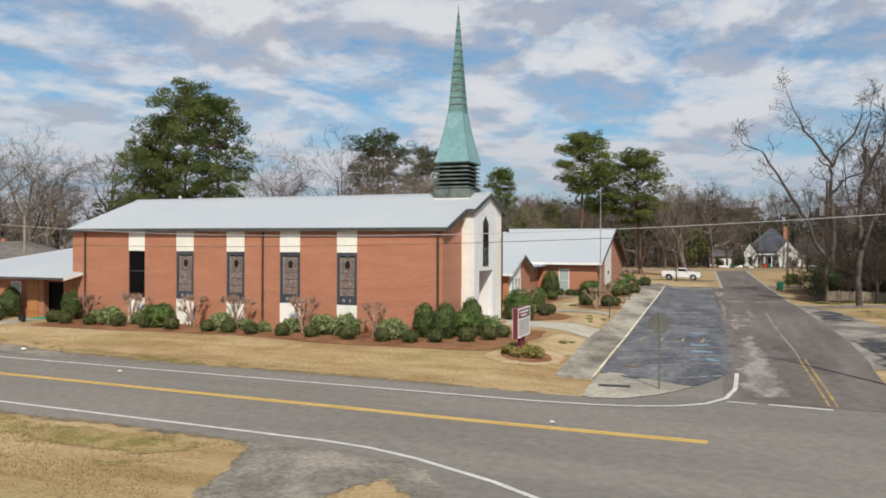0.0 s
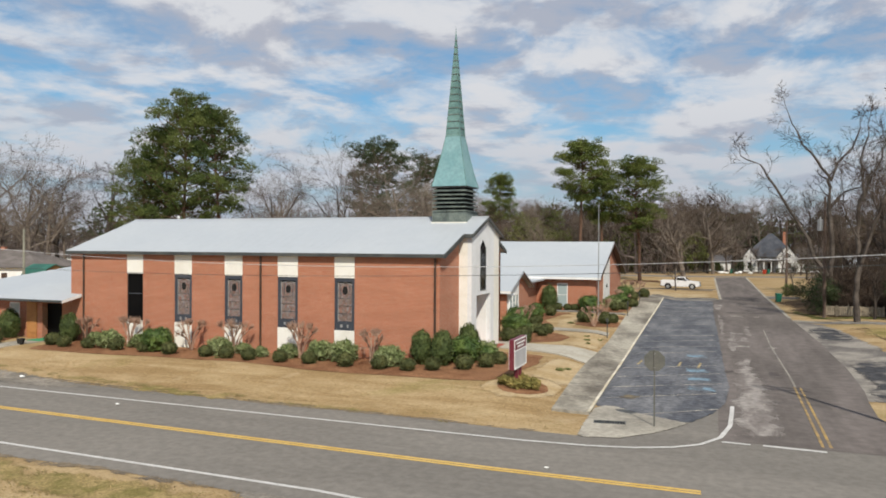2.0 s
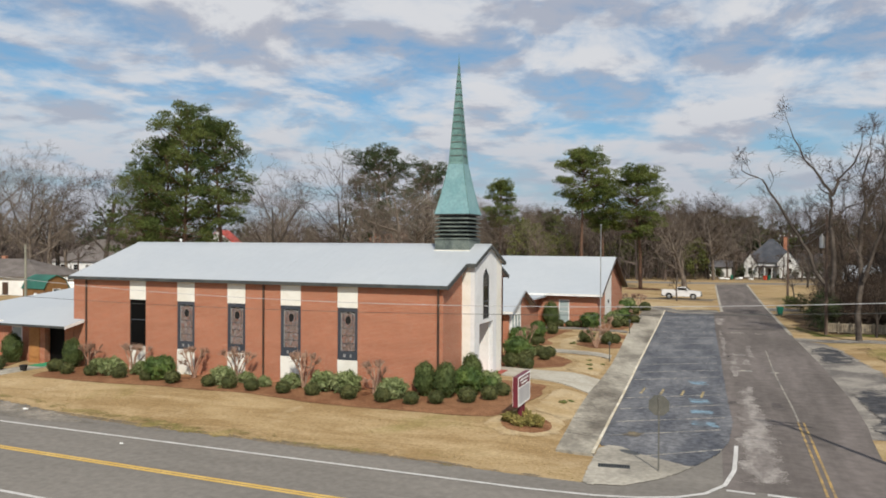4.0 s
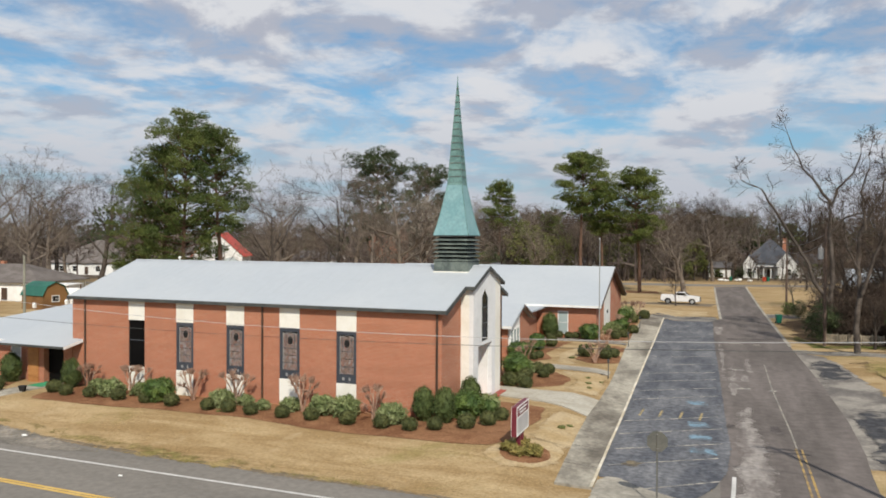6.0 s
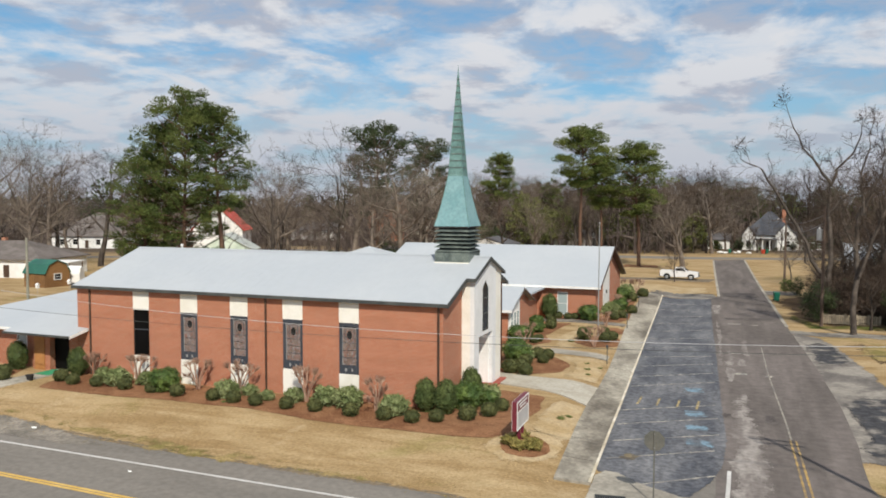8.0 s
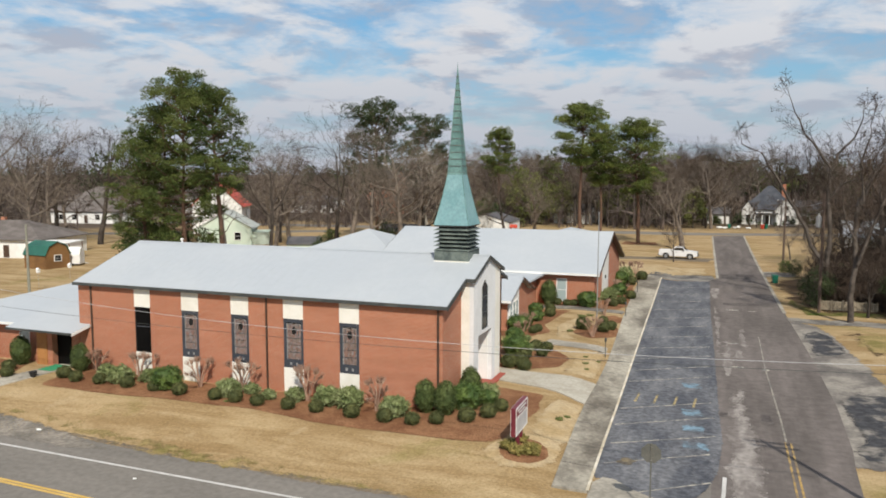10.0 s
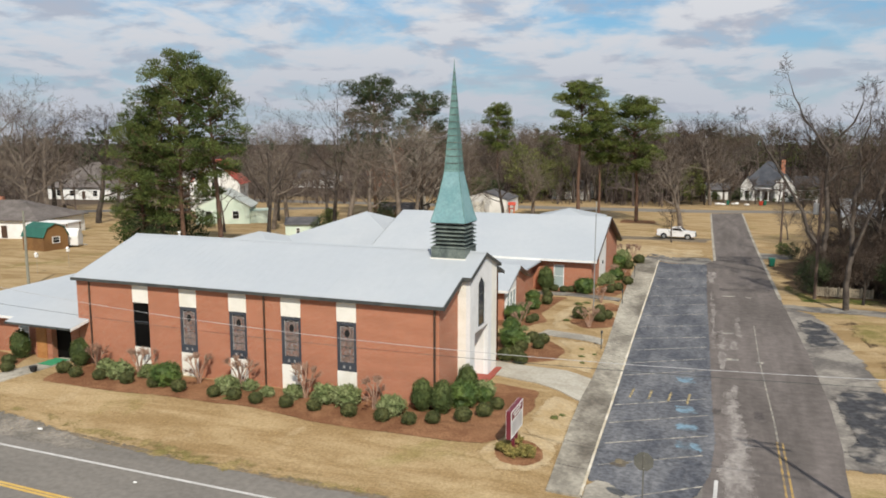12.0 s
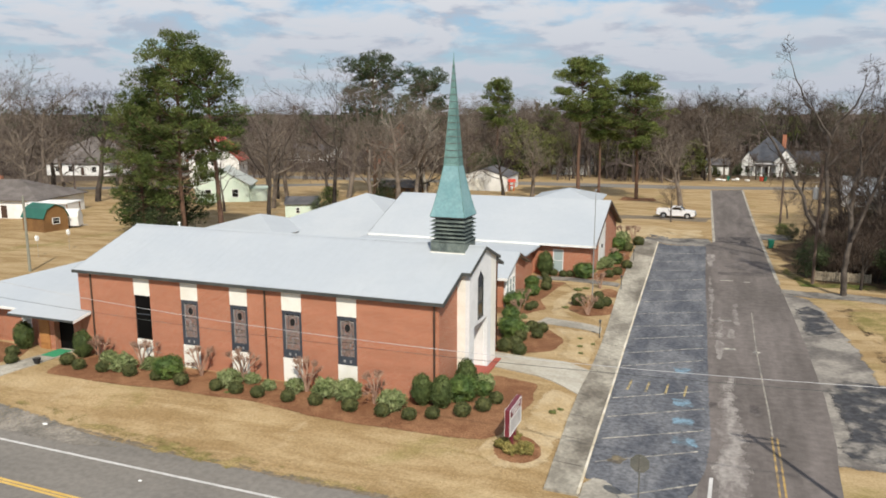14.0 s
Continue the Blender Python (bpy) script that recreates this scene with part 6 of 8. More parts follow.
plant_tree("pine_tree", P2, on(-47.9, 45.0), "tall pine with an open crown", group="tall pines", turn=250, scale=0.97, wide=1.12)
plant_tree("pine_tree", P1, on(-58.0, 42), "pine with low spreading limbs", group="tall pines", turn=300, scale=0.72, wide=1.0)
plant_tree("evergreen_tree", E1, on(-58.5, 43), "broad dark evergreen crowned to the ground", turn=10, scale=0.6)
plant_tree("evergreen_tree", E1, on(-56.0, 48), "broad dark evergreen crowned to the ground", turn=100, scale=0.62)
plant_tree("evergreen_tree", E1, on(-54.5, 41.5), "dark low evergreen under the pines", turn=60, scale=0.42)
plant_tree("evergreen_tree", E2, on(-63.5, 47), "rounded green evergreen behind the hall", turn=40, scale=0.8)
plant_tree("pine_tree", P5, on(-53, 103), "tall dark pine with layered limbs", group="tall pines", turn=75, scale=1.10, wide=1.12)
plant_tree("pine_tree", P5, on(-45, 110), "dark pine with layered limbs", group="tall pines", turn=190, scale=1.0)
plant_tree("pine_tree", P4, on(-41, 150), "pine with a small high crown", group="tall pines", turn=30, scale=0.98)
plant_tree("pine_tree", P3, on(-11.2, 104), "tall pine with a flat-topped high crown", group="tall pines", turn=15, scale=0.99, wide=1.1)
plant_tree("pine_tree", P4, on(-8.5, 112), "pine with a ragged crown", group="tall pines", turn=115, scale=0.85)
plant_tree("pine_tree", P6, on(-1.4, 114), "tall pine with a full rounded crown", group="tall pines", turn=205, scale=0.97, wide=1.22)
plant_tree("evergreen_tree", E1, on(-4, 168), "dark evergreen under the pines", turn=70, scale=0.7)
plant_tree("evergreen_tree", E1, on(32, 40), "dark evergreen behind a low fence", turn=33, scale=0.55)
plant_tree("evergreen_tree", E1, on(36, 44), "dark evergreen behind a low fence", turn=83, scale=0.65)
plant_tree("evergreen_tree", E1, on(23.5, 46), "dark rounded evergreen beside the street", turn=133, scale=0.33)
plant_tree("evergreen_tree", E1, on(43, 172), "dark evergreen beside the white house", turn=13, scale=0.6)
for i, (x, y, s) in enumerate([(-40, 140, 0.7), (-44, 146, 0.8), (18, 178, 0.28), (12, 176, 0.3), (20.5, 179.5, 0.17), (29, 177, 0.16), (31, 178.5, 0.2), (34.5, 181, 0.25), (9.5, 178, 0.3), (23, 178.5, 0.12), (-16, 179, 0.5), (22.5, 74, 0.22), (23.5, 70, 0.2), (-53, 84, 0.4), (-40, 80, 0.45), (-72, 74, 0.3), (-45, 66, 0.28)]):
    plant_tree("evergreen_tree", (E1, E2)[i % 2], on(x, y), "dark evergreen thicket behind the yards", "tree", "evergreen thickets", s, 47 * i)
for i, (x, y, s) in enumerate([(-22, 182, 1.1), (-34, 150, 1.2), (-10, 184, 1.0), (2, 188, 1.0), (-28, 174, 0.9), (7, 160, 0.8), (-16, 190, 1.2), (-31, 160, 0.95), (-26.5, 164, 0.8), (-9.5, 162, 0.85), (-14, 165, 0.75), (-6, 167, 0.7)]):
    plant_tree("evergreen_tree", E3, on(x, y), "light olive green tree at the wood's edge", "tree", "light green trees", s, 57 * i)

B = [bare_tree(201, 20, BARE), bare_tree(202, 20, BARE), bare_tree(203, 20, SPARSE), bare_tree(204, 20, LEGGY), bare_tree(205, 20, LEGGY, lean=(-0.12, -0.05))]
PALE = [bare_tree(211, 20, BARE, BARK_GREY), bare_tree(212, 20, SPARSE, BARK_GREY)]
SYC = bare_tree(206, 21, SPARSE, BARK_PALE)
plant_tree("sycamore_tree", SYC, on(-36.5, 90), "bare sycamore with pale bark", turn=40, scale=1.05)
plant_tree("bare_tree", PALE[1], on(-98, 58), "bare pale grey tree in winter", group="bare winter trees", turn=200, scale=1.1)


def limbed_tree(seed, limbs, wood):
    """A tree whose main limbs follow given bends (x, z, thickness); twigs sprout along each of them."""
    g = Growth(seed)
    r = g.rnd
    plan = dict(BARE, crook=(0.1, 0.2, 0.26, 0.26, 0.25), kids=(5, 5, 5, 6), lift=(0, 0.1, 0.12, 0.08, 0.05), fine=3, thin=0.014)
    for n, bends in enumerate(limbs):
        depth, pts, radii = r.uniform(-0.25, 0.25) if n else 0.0, [], []
        for (x0, z0, r0), (x1, z1, r1) in zip(bends, bends[1:]):
            for k in range(4):
                f = k / 4
                pts.append(Vector((x0 + (x1 - x0) * f + r.gauss(0, 0.06), depth * (z0 - bends[0][1]) + r.gauss(0, 0.05), z0 + (z1 - z0) * f)))
                radii.append(r0 + (r1 - r0) * f)
            depth += r.gauss(0, 0.05)
        pts.append(Vector((bends[-1][0], depth * (bends[-1][1] - bends[0][1]), bends[-1][1])))
        radii.append(bends[-1][2])
        g.tube(pts, radii, 9)
        for i in range(3 if n else 12, len(pts) - 1):
            if r.random() < 0.8:
                way = g.aside((pts[i + 1] - pts[i]).normalized(), r.uniform(30, 70), r.uniform(0, 6.28))
                g.branch(pts[i], way, r.uniform(1.6, 3.6), max(0.03, radii[i] * 0.4), 2, plan)
        g.branch(pts[-1], (pts[-1] - pts[-2]).normalized(), 3.0, radii[-1] * 0.9, 1, plan)
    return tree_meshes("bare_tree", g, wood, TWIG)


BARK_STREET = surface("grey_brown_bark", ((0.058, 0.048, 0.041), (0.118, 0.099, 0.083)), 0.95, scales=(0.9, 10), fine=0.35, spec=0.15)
FORKED = limbed_tree(221, [[(0, -0.2, 0.31), (-0.3, 4, 0.26), (-0.1, 7, 0.23), (-0.4, 10.5, 0.20), (-0.3, 14, 0.15)],
                           [(-0.5, 3.6, 0.23), (-2, 5.7, 0.19), (-2.6, 8, 0.17), (-4.6, 11.1, 0.15), (-5.7, 13.3, 0.12), (-7.3, 15.8, 0.09), (-9.4, 16.8, 0.05)],
                           [(-0.3, 13.8, 0.16), (-2, 16.5, 0.12), (-3.1, 17.8, 0.09), (-4.4, 20.8, 0.05)], [(-0.3, 14, 0.14), (0.3, 15.6, 0.12), (1.8, 17.4, 0.09), (2.6, 20, 0.05)],
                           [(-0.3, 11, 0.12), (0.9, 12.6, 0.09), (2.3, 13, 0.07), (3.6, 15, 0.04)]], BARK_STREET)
TWIN = limbed_tree(222, [[(0, -0.2, 0.29), (-0.1, 2.4, 0.24), (0.15, 5.5, 0.22), (0.1, 8, 0.19), (0.35, 11, 0.16)], [(0.35, 10.8, 0.14), (0.4, 13, 0.11), (0.3, 14.6, 0.09), (1.1, 17.5, 0.05)],
                         [(0.35, 10.8, 0.12), (0.9, 12.6, 0.10), (1.8, 14.6, 0.08), (2.4, 17.4, 0.05)], [(0.3, 5.3, 0.16), (1.1, 8, 0.14), (1.8, 10.5, 0.12), (2.3, 12.4, 0.09), (3.2, 16, 0.05)],
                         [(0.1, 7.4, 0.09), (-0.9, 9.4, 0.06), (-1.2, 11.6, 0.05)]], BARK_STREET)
plant_tree("bare_tree", TWIN, on(25.7, 38.2), "tall bare tree with two crooked stems beside the driveway", group="bare street trees")
plant_tree("bare_tree", FORKED, on(25.4, 52), "tall bare tree with a long leaning limb", group="bare street trees")
plant_tree("bare_tree", FORKED, on(33.5, 48), "tall bare tree with a long leaning limb", group="bare street trees", turn=200, scale=0.9)
OAK = bare_tree(207, 20, dict(BARE, stout=0.028, kids=(10, 7, 6, 8), crook=(0.1, 0.2, 0.22, 0.22, 0.25)), BARK_GREY)
plant_tree("bare_tree", OAK, on(7.5, 104.5), "broad bare oak with grey bark beside the parked pickup", group="bare street trees", turn=20, scale=0.92, wide=1.0)
plant_tree("bare_tree", OAK, on(-20.5, 106), "bare oak with grey bark behind the hall", group="bare street trees", turn=140, scale=0.8)
plant_tree("bare_tree", B[0], on(7.3, 83.2), "small bare tree before the parked pickup", group="bare street trees", turn=120, scale=0.36)
STAND_WEST = [(-106, 66, 1.5), (-116, 62, 1.45), (-98, 74, 1.4), (-124, 74, 1.5), (-78, 66, 1), (-88, 78, 1.25), (-92, 84, 1), (-112, 80, 1), (-49, 58, 1.15), (-60, 76, 1.1), (-40, 74, 1.05), (-36, 84, 1.1), (-66, 70, 0.75), (-42, 84, 0.8), (-58, 92, 0.9), (-46, 98, 0.85), (-32, 100, 0.8), (-28, 112, 0.9), (-22, 156, 0.95), (-20, 168, 0.75), (-26, 164, 0.95), (-14, 160, 0.9)]
STAND_MIDDLE = [(-6, 170, 0.9), (1, 172, 0.85), (6, 176, 0.8), (4, 188, 0.9), (-2, 162, 0.75), (10, 162, 0.7), (3, 154, 0.6), (33, 66, 1), (31, 56, 1), (38, 54, 0.85), (34, 78, 0.9), (42, 66, 0.9), (45, 90, 0.95), (44, 118, 0.9), (52, 128, 0.95), (52, 108, 1), (56, 76, 1), (58, 142, 0.95), (60, 158, 0.9), (9, 196, 1.1), (16, 200, 1.2), (24, 203, 1.25), (32, 202, 1.2), (40, 206, 1.2)]
STAND_STREET = [(48, 200, 1.15), (22, 168, 0.42), (33, 168, 0.6), (14.5, 171, 0.75), (10, 170, 0.9), (37, 166, 0.8), (24.5, 93, 0.34), (2, 168, 1), (-6, 160, 1), (4, 182, 1.1), (40, 40, 0.8), (28, 58, 0.5), (26, 64, 0.45), (27.5, 41, 0.35), (30, 52, 0.4), (33, 45, 0.45), (-118, 100, 1), (-130, 88, 1), (-74, 96, 0.9), (-80, 112, 0.95), (-38, 90, 1.05), (-62, 84, 1.1)]
STAND_BACK = [(-68, 90, 1.1), (-30, 92, 0.9), (-18, 168, 1), (-24, 176, 1.05), (-10, 176, 1), (12, 186, 0.9), (44, 104, 1), (38, 76, 1), (50, 84, 1.05), (-108, 72, 1.4), (-120, 84, 1.3), (-37, 79, 1.3), (-50, 80, 1.4), (-56, 97, 1.4), (-34, 97, 1.2), (-26, 186, 1.3), (-12, 194, 1.3), (-2, 172, 1.3), (8, 206, 1.35), (15, 212, 1.4), (22, 214, 1.4)]
STAND_EDGE = [(30, 212, 1.35), (38, 214, 1.4), (46, 212, 1.35), (55, 196, 1.3), (62, 176, 1.3), (60, 130, 1.2), (54, 116, 1.2), (66, 110, 1.25), (48, 128, 1.15), (56, 146, 1.25)]
for i, (x, y, s) in enumerate(STAND_WEST + STAND_MIDDLE + STAND_STREET + STAND_BACK + STAND_EDGE):
    if i % 3 == 1 or (x < -30 and i % 2):
        plant_tree("bare_tree", PALE[i % 2], on(x, y), "bare pale grey tree in winter", "tree", "bare winter trees", s, 61 * i, 1.1)
        continue
    plant_tree("bare_tree", B[(i * 2 + i // 5) % 3 if i % 4 else 3], on(x, y), "bare deciduous tree in winter", "tree", "bare winter trees", s, 61 * i, 1.1)


EDGE = random.Random(515)
for i in range(64):
    x, y, s = EDGE.uniform(-62, 14), EDGE.uniform(160, 205), EDGE.uniform(0.95, 1.35)
    if -34 < x < -16 and y < 180:
        continue
    if i % 5 == 2:
        plant_tree("evergreen_tree", (E3, E1)[i % 2], on(x, y), "evergreen at the wood's edge beyond the lawn", "tree", "wood's edge evergreens", s * 0.8, 57 * i)
    else:
        plant_tree("bare_tree", (B[0], PALE[0], B[1], PALE[1], B[2])[i % 5], on(x, y), "bare deciduous tree at the wood's edge", "tree", "wood's edge bare trees", s, 67 * i, 1.15)


def thicket_mesh(seed, tall):
    """Bare brush: many thin stems from the ground."""
    g = Growth(seed)
    plan = dict(BARE, segs=(4, 3, 2, 1), sides=(4, 3, 3, 3), kids=(6, 5, 5), crook=(0.12, 0.2, 0.2, 0.2), angle=((20, 50), (25, 55), (25, 55)), thin=0.012, fine=1)
    plan["from"] = (0.15, 0.2, 0.2)
    for _ in range(12):
        a = g.rnd.uniform(0, 6.28)
        d = g.rnd.uniform(0, 1.6)
        way = Vector((math.cos(a) * 0.3, math.sin(a) * 0.3, 1)).normalized()
        g.branch(Vector((math.cos(a) * d, math.sin(a) * d, -0.05)), way, tall * g.rnd.uniform(0.55, 0.85), 0.05, 0, plan)
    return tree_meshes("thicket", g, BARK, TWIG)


BRUSH = [thicket_mesh(401, 5.0), thicket_mesh(402, 4.0)]
BRUSH_NEAR = [(26.5, 50, 0.8), (28.5, 47.5, 0.9), (31, 46.5, 1), (29.5, 52, 1), (33, 50, 1.1), (27, 55, 0.9), (31, 58, 1.1), (26, 61, 0.7), (35, 56, 1.2), (29, 64, 1), (34, 66, 1.1), (26.5, 69, 0.7), (38, 62, 1.2), (40, 50, 1.1), (30, 72, 0.9), (37, 73, 1.1), (44, 58, 1.2), (36, 42, 0.9), (-43, 29, 0.3)]
BRUSH_EDGE = [(24.6, 47, 0.55), (25.4, 46.2, 0.5), (27.4, 46.4, 0.6), (29.6, 45.2, 0.75), (32, 43.5, 0.8), (34.5, 45, 0.9), (24, 51, 0.6), (25, 57, 0.7), (28, 50, 1), (30.5, 55, 1.1), (33, 60, 1.1), (38, 46, 1), (42, 44, 1), (37, 68, 1.2), (28, 77, 0.8), (33, 85, 1), (42, 76, 1.1)]
BRUSH_DEEP = [(27.5, 48.6, 1), (29.2, 49, 1.1), (31, 50.5, 1.2), (33.5, 47.5, 1.1), (35.5, 47, 1.2), (38.5, 49, 1.2), (41, 47, 1.2), (26, 53.5, 0.9), (28, 54.5, 1.1), (30, 57.5, 1.2), (33, 55, 1.3), (36.5, 53, 1.3), (40, 54, 1.3), (44, 50, 1.3), (27, 59, 1), (30, 61.5, 1.2), (34, 62.5, 1.3), (38, 58.5, 1.3), (43, 62, 1.4), (47, 54, 1.4)]
for i, (x, y, s) in enumerate(BRUSH_NEAR + BRUSH_EDGE + BRUSH_DEEP):
    plant_tree("bare_thicket", BRUSH[i % 2], on(x, y), "dense bare brush beside the street", "brush", "bare brush", s, 71 * i)
for i, (x, y, s) in enumerate([(35, 60, 1.0), (41, 70, 1.05), (47, 56, 1.0), (50, 68, 1.05), (44, 82, 1.0), (38, 90, 0.95), (31, 82, 0.85), (34, 52, 0.9), (56, 90, 1.1), (48, 100, 1.05)]):
    plant_tree("bare_tree", B[(i + 1) % 3], on(x, y), "bare deciduous tree in winter", "tree", "bare winter trees", s, 43 * i, 1.1)
for i, (x, y, s) in enumerate([(30.8, 43.2, 0.42), (25.2, 48.5, 0.24), (27.5, 53, 0.3), (32.6, 43.6, 0.36), (33.5, 46, 0.5), (37, 50, 0.5), (29, 58, 0.35), (40, 46, 0.6), (33, 70, 0.45)]):
    plant_tree("evergreen_tree", E1, on(x, y), "dark evergreen among the brush", "tree", "evergreen thickets", s, 87 * i)


for i, (x, y, s) in enumerate([(-4, 214, 0.62), (3, 222, 0.7), (9, 216, 0.6), (12, 226, 0.72), (17, 219, 0.66), (21, 230, 0.7), (27, 222, 0.55), (34, 228, 0.6), (43, 222, 0.66), (52, 214, 0.6), (-14, 190, 0.62), (-22, 184, 0.7), (-33, 176, 0.7)]):
    plant_tree("pine_tree", (P6, P4, P5)[i % 3], on(x, y), "dark pine on the skyline behind the houses", group="skyline pines", scale=s, turn=71 * i, wide=1.25)
for i, (x, y, s) in enumerate([(33.5, 176.5, 0.42), (36, 178, 0.5), (39.5, 176, 0.5), (13, 174.5, 0.2), (16.5, 175.5, 0.16), (26.8, 175.4, 0.13), (24.4, 175, 0.1), (43, 150, 0.4), (47, 140, 0.5)]):
    plant_tree("evergreen_tree", (E1, E2)[i % 2], on(x, y), "dark evergreen shrub before the white house", "tree", "evergreens round the white house", s, 37 * i)
for i, (x, y, s) in enumerate([(31, 160, 0.55), (35, 152, 0.6), (39, 145, 0.65), (30, 134, 0.5), (36, 128, 0.6), (41, 136, 0.7), (46, 150, 0.75), (20.5, 172, 0.4), (27.5, 171, 0.45), (16, 168.5, 0.5), (34, 100, 0.6), (40, 108, 0.7), (30, 92, 0.5), (46, 116, 0.75), (50, 135, 0.8)]):
    plant_tree("bare_tree", B[i % 3], on(x, y), "bare deciduous tree in winter", "tree", "bare winter trees", s, 83 * i, 1.15)


def far_woods():
    """Woods out to the skyline: joined bare and evergreen trees too far and many to count."""
    rnd = random.Random(77)
    bare, ever = [], []
    for k in range(3):
        g = Growth(300 + k)
        plan = dict(BARE, segs=(3, 2, 1, 1), sides=(4, 3, 3, 3), kids=(6, 3, 7), angle=((35, 70), (30, 60), (30, 60)), crook=(0.06, 0.16, 0.2, 0.2), thin=0.05, fine=3)
        g.branch(Vector((0, 0, 0)), Vector((0, 0, 1)), 10, 0.3, 0, plan)
        n = len(g.verts)
        bare.append((np.array([tuple(v) for v in g.verts + g.twig_verts]), np.array(g.faces + [tuple(i + n for i in f) for f in g.twig_faces])))
    for k in range(2):
        g = Growth(320 + k)
        for _ in range(26):
            h = g.rnd.uniform(0.35, 1)
            c = Vector((g.rnd.gauss(0, 1.5), g.rnd.gauss(0, 1.5), 16 * h))
            g.clump(c, 2.0, 1.4, 11, 1.0, 0.7)
        ever.append((np.array([tuple(v) for v in g.leaf_verts]), np.array(g.leaf_faces)))

    def gather(templates, count, name, material, label, near, far, size=1.0):
        vs, fs, base = [], [], 0
        made = 0
        while made < count:
            a = radians(rnd.uniform(-62, 30))
            d = near + (far - near) * rnd.random() ** 1.15
            x, y = 14 - math.sin(-a) * d, -38 + math.cos(a) * d
            if d < 210 and (-70 < x < 60) and y < 150:
                continue
            if 4 < x < 50 and y < 208 or (-165 < x < -60 and 78 < y < 128):
                continue
            tv, tf = templates[made % len(templates)]
            s, t = size * rnd.uniform(0.6, 1.3), rnd.uniform(0, 6.28)
            if y > 150 and -5 < x < 70 and y < 240:
                s *= 0.9
            c, n = math.cos(t) * s, math.sin(t) * s
            w = tv @ np.array([[c, n, 0], [-n, c, 0], [0, 0, s]]) + np.array([x, y, 0])
            vs.append(w)
            fs.append(tf + base)
            base += len(tv)
            made += 1
        ob = raw(name, np.concatenate(vs).tolist(), np.concatenate(fs).tolist(), material)
        tagged(ob, label, "woods", kind="stuff")

    low = []
    for k in range(2):
        g = Growth(340 + k)
        for _ in range(22):
            p = Vector((g.rnd.gauss(0, 2.2), g.rnd.gauss(0, 2.2), 0))
            tip = p + Vector((g.rnd.gauss(0, 0.9), g.rnd.gauss(0, 0.9), g.rnd.uniform(3, 7)))
            g.twig(p, tip, 0.07)
            for _ in range(7):
                q = p.lerp(tip, g.rnd.uniform(0.2, 1))
                g.twig(q, q + g.swerve(Vector((0, 0, 0.5)), 0.7) * g.rnd.uniform(0.8, 2.2), 0.05)
        low.append((np.array([tuple(v) for v in g.twig_verts]), np.array(g.twig_faces)))
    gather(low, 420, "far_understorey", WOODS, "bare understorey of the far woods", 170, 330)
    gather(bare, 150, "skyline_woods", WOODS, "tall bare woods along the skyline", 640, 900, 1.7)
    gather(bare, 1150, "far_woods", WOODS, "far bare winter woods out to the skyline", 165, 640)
    gather(ever, 190, "far_pines", DARKLEAF, "far dark pines among the winter woods", 190, 800)


far_woods()


# ---- signs, poles, cables ----
def church_sign():
    z = height(5.6, -3.6)
    s = thing("church_sign", (5.6, -3.5, z), "maroon double-sided church sign on two posts in a bed", "sign")
    part("cabinet", boxes((-0.12, 0.12, -1.12, 1.12, 0.72, 2.12), bevel=0.015), MAROON, s)
    for side in (-1, 1):
        x0, x1 = sorted((side * 0.121, side * 0.136))
        rim = boxes((x0, x1, -1.10, -1.03, 0.74, 2.10), (x0, x1, 1.03, 1.10, 0.74, 2.10), (x0, x1, -1.03, 1.03, 2.04, 2.10), (x0, x1, -1.03, 1.03, 0.74, 0.80), (x0, x1, -1.03, 1.03, 1.56, 1.62))
        part("white_rim", rim, WHITE, s)
        x0, x1 = sorted((side * 0.121, side * 0.128))
        part("message_panel", boxes((x0, x1, -1.03, 1.03, 0.80, 1.56)), SIGN_FACE, s, "pale message panel")
        x0, x1 = sorted((side * 0.121, side * 0.130))
        head = part("header_panel", boxes((x0, x1, -1.03, 1.03, 1.62, 2.04)), MAROON, s)
        for k in range(2):
            w = (0.75, 0.55)[k]
            a, b = sorted((side * 0.1305, side * 0.134))
            part("lettering_bar", boxes((a, b, -w, w, 1.87 - k * 0.16, 1.95 - k * 0.16)), WHITE, head)
    for y in (-0.28, 0.28):
        part("post", boxes((-0.09, 0.09, y - 0.09, y + 0.09, -0.2, 0.73), bevel=0.012), MAROON, s)


SIGN_FACE = surface("message_panel", ((0.42, 0.42, 0.43), (0.52, 0.52, 0.52)), 0.4, scales=(0.9, 8), fine=0.06)
church_sign()

stop = thing("stop_sign", (12.24, -8.04, 0.03), "grey metal back of an octagonal stop sign on a post", "road sign")
bm = bmesh.new()
prism(bm, [(0.42 * math.cos(radians(22.5 + 45 * k)), 2.52 + 0.42 * math.sin(radians(22.5 + 45 * k))) for k in range(8)], "y", 0.03, 0.034)
part("plate", bm, SIGN_BACK, stop)
bm = bmesh.new()
prism(bm, [(0.40 * math.cos(radians(22.5 + 45 * k)), 2.52 + 0.40 * math.sin(radians(22.5 + 45 * k))) for k in range(8)], "y", 0.0345, 0.037)
part("red_face", bm, REDROOF, stop, "red reflective face")
part("post", boxes((-0.03, 0.03, 0.0, 0.03, -0.2, 2.95), bevel=0.006), SIGN_BACK, stop)
for z in (2.25, 2.8):
    bm = bmesh.new()
    rod(bm, (0, -0.012, z), (0, 0.0, z), 0.016, 0.016, 8)
    part("bolt", bm, STEEL, stop)

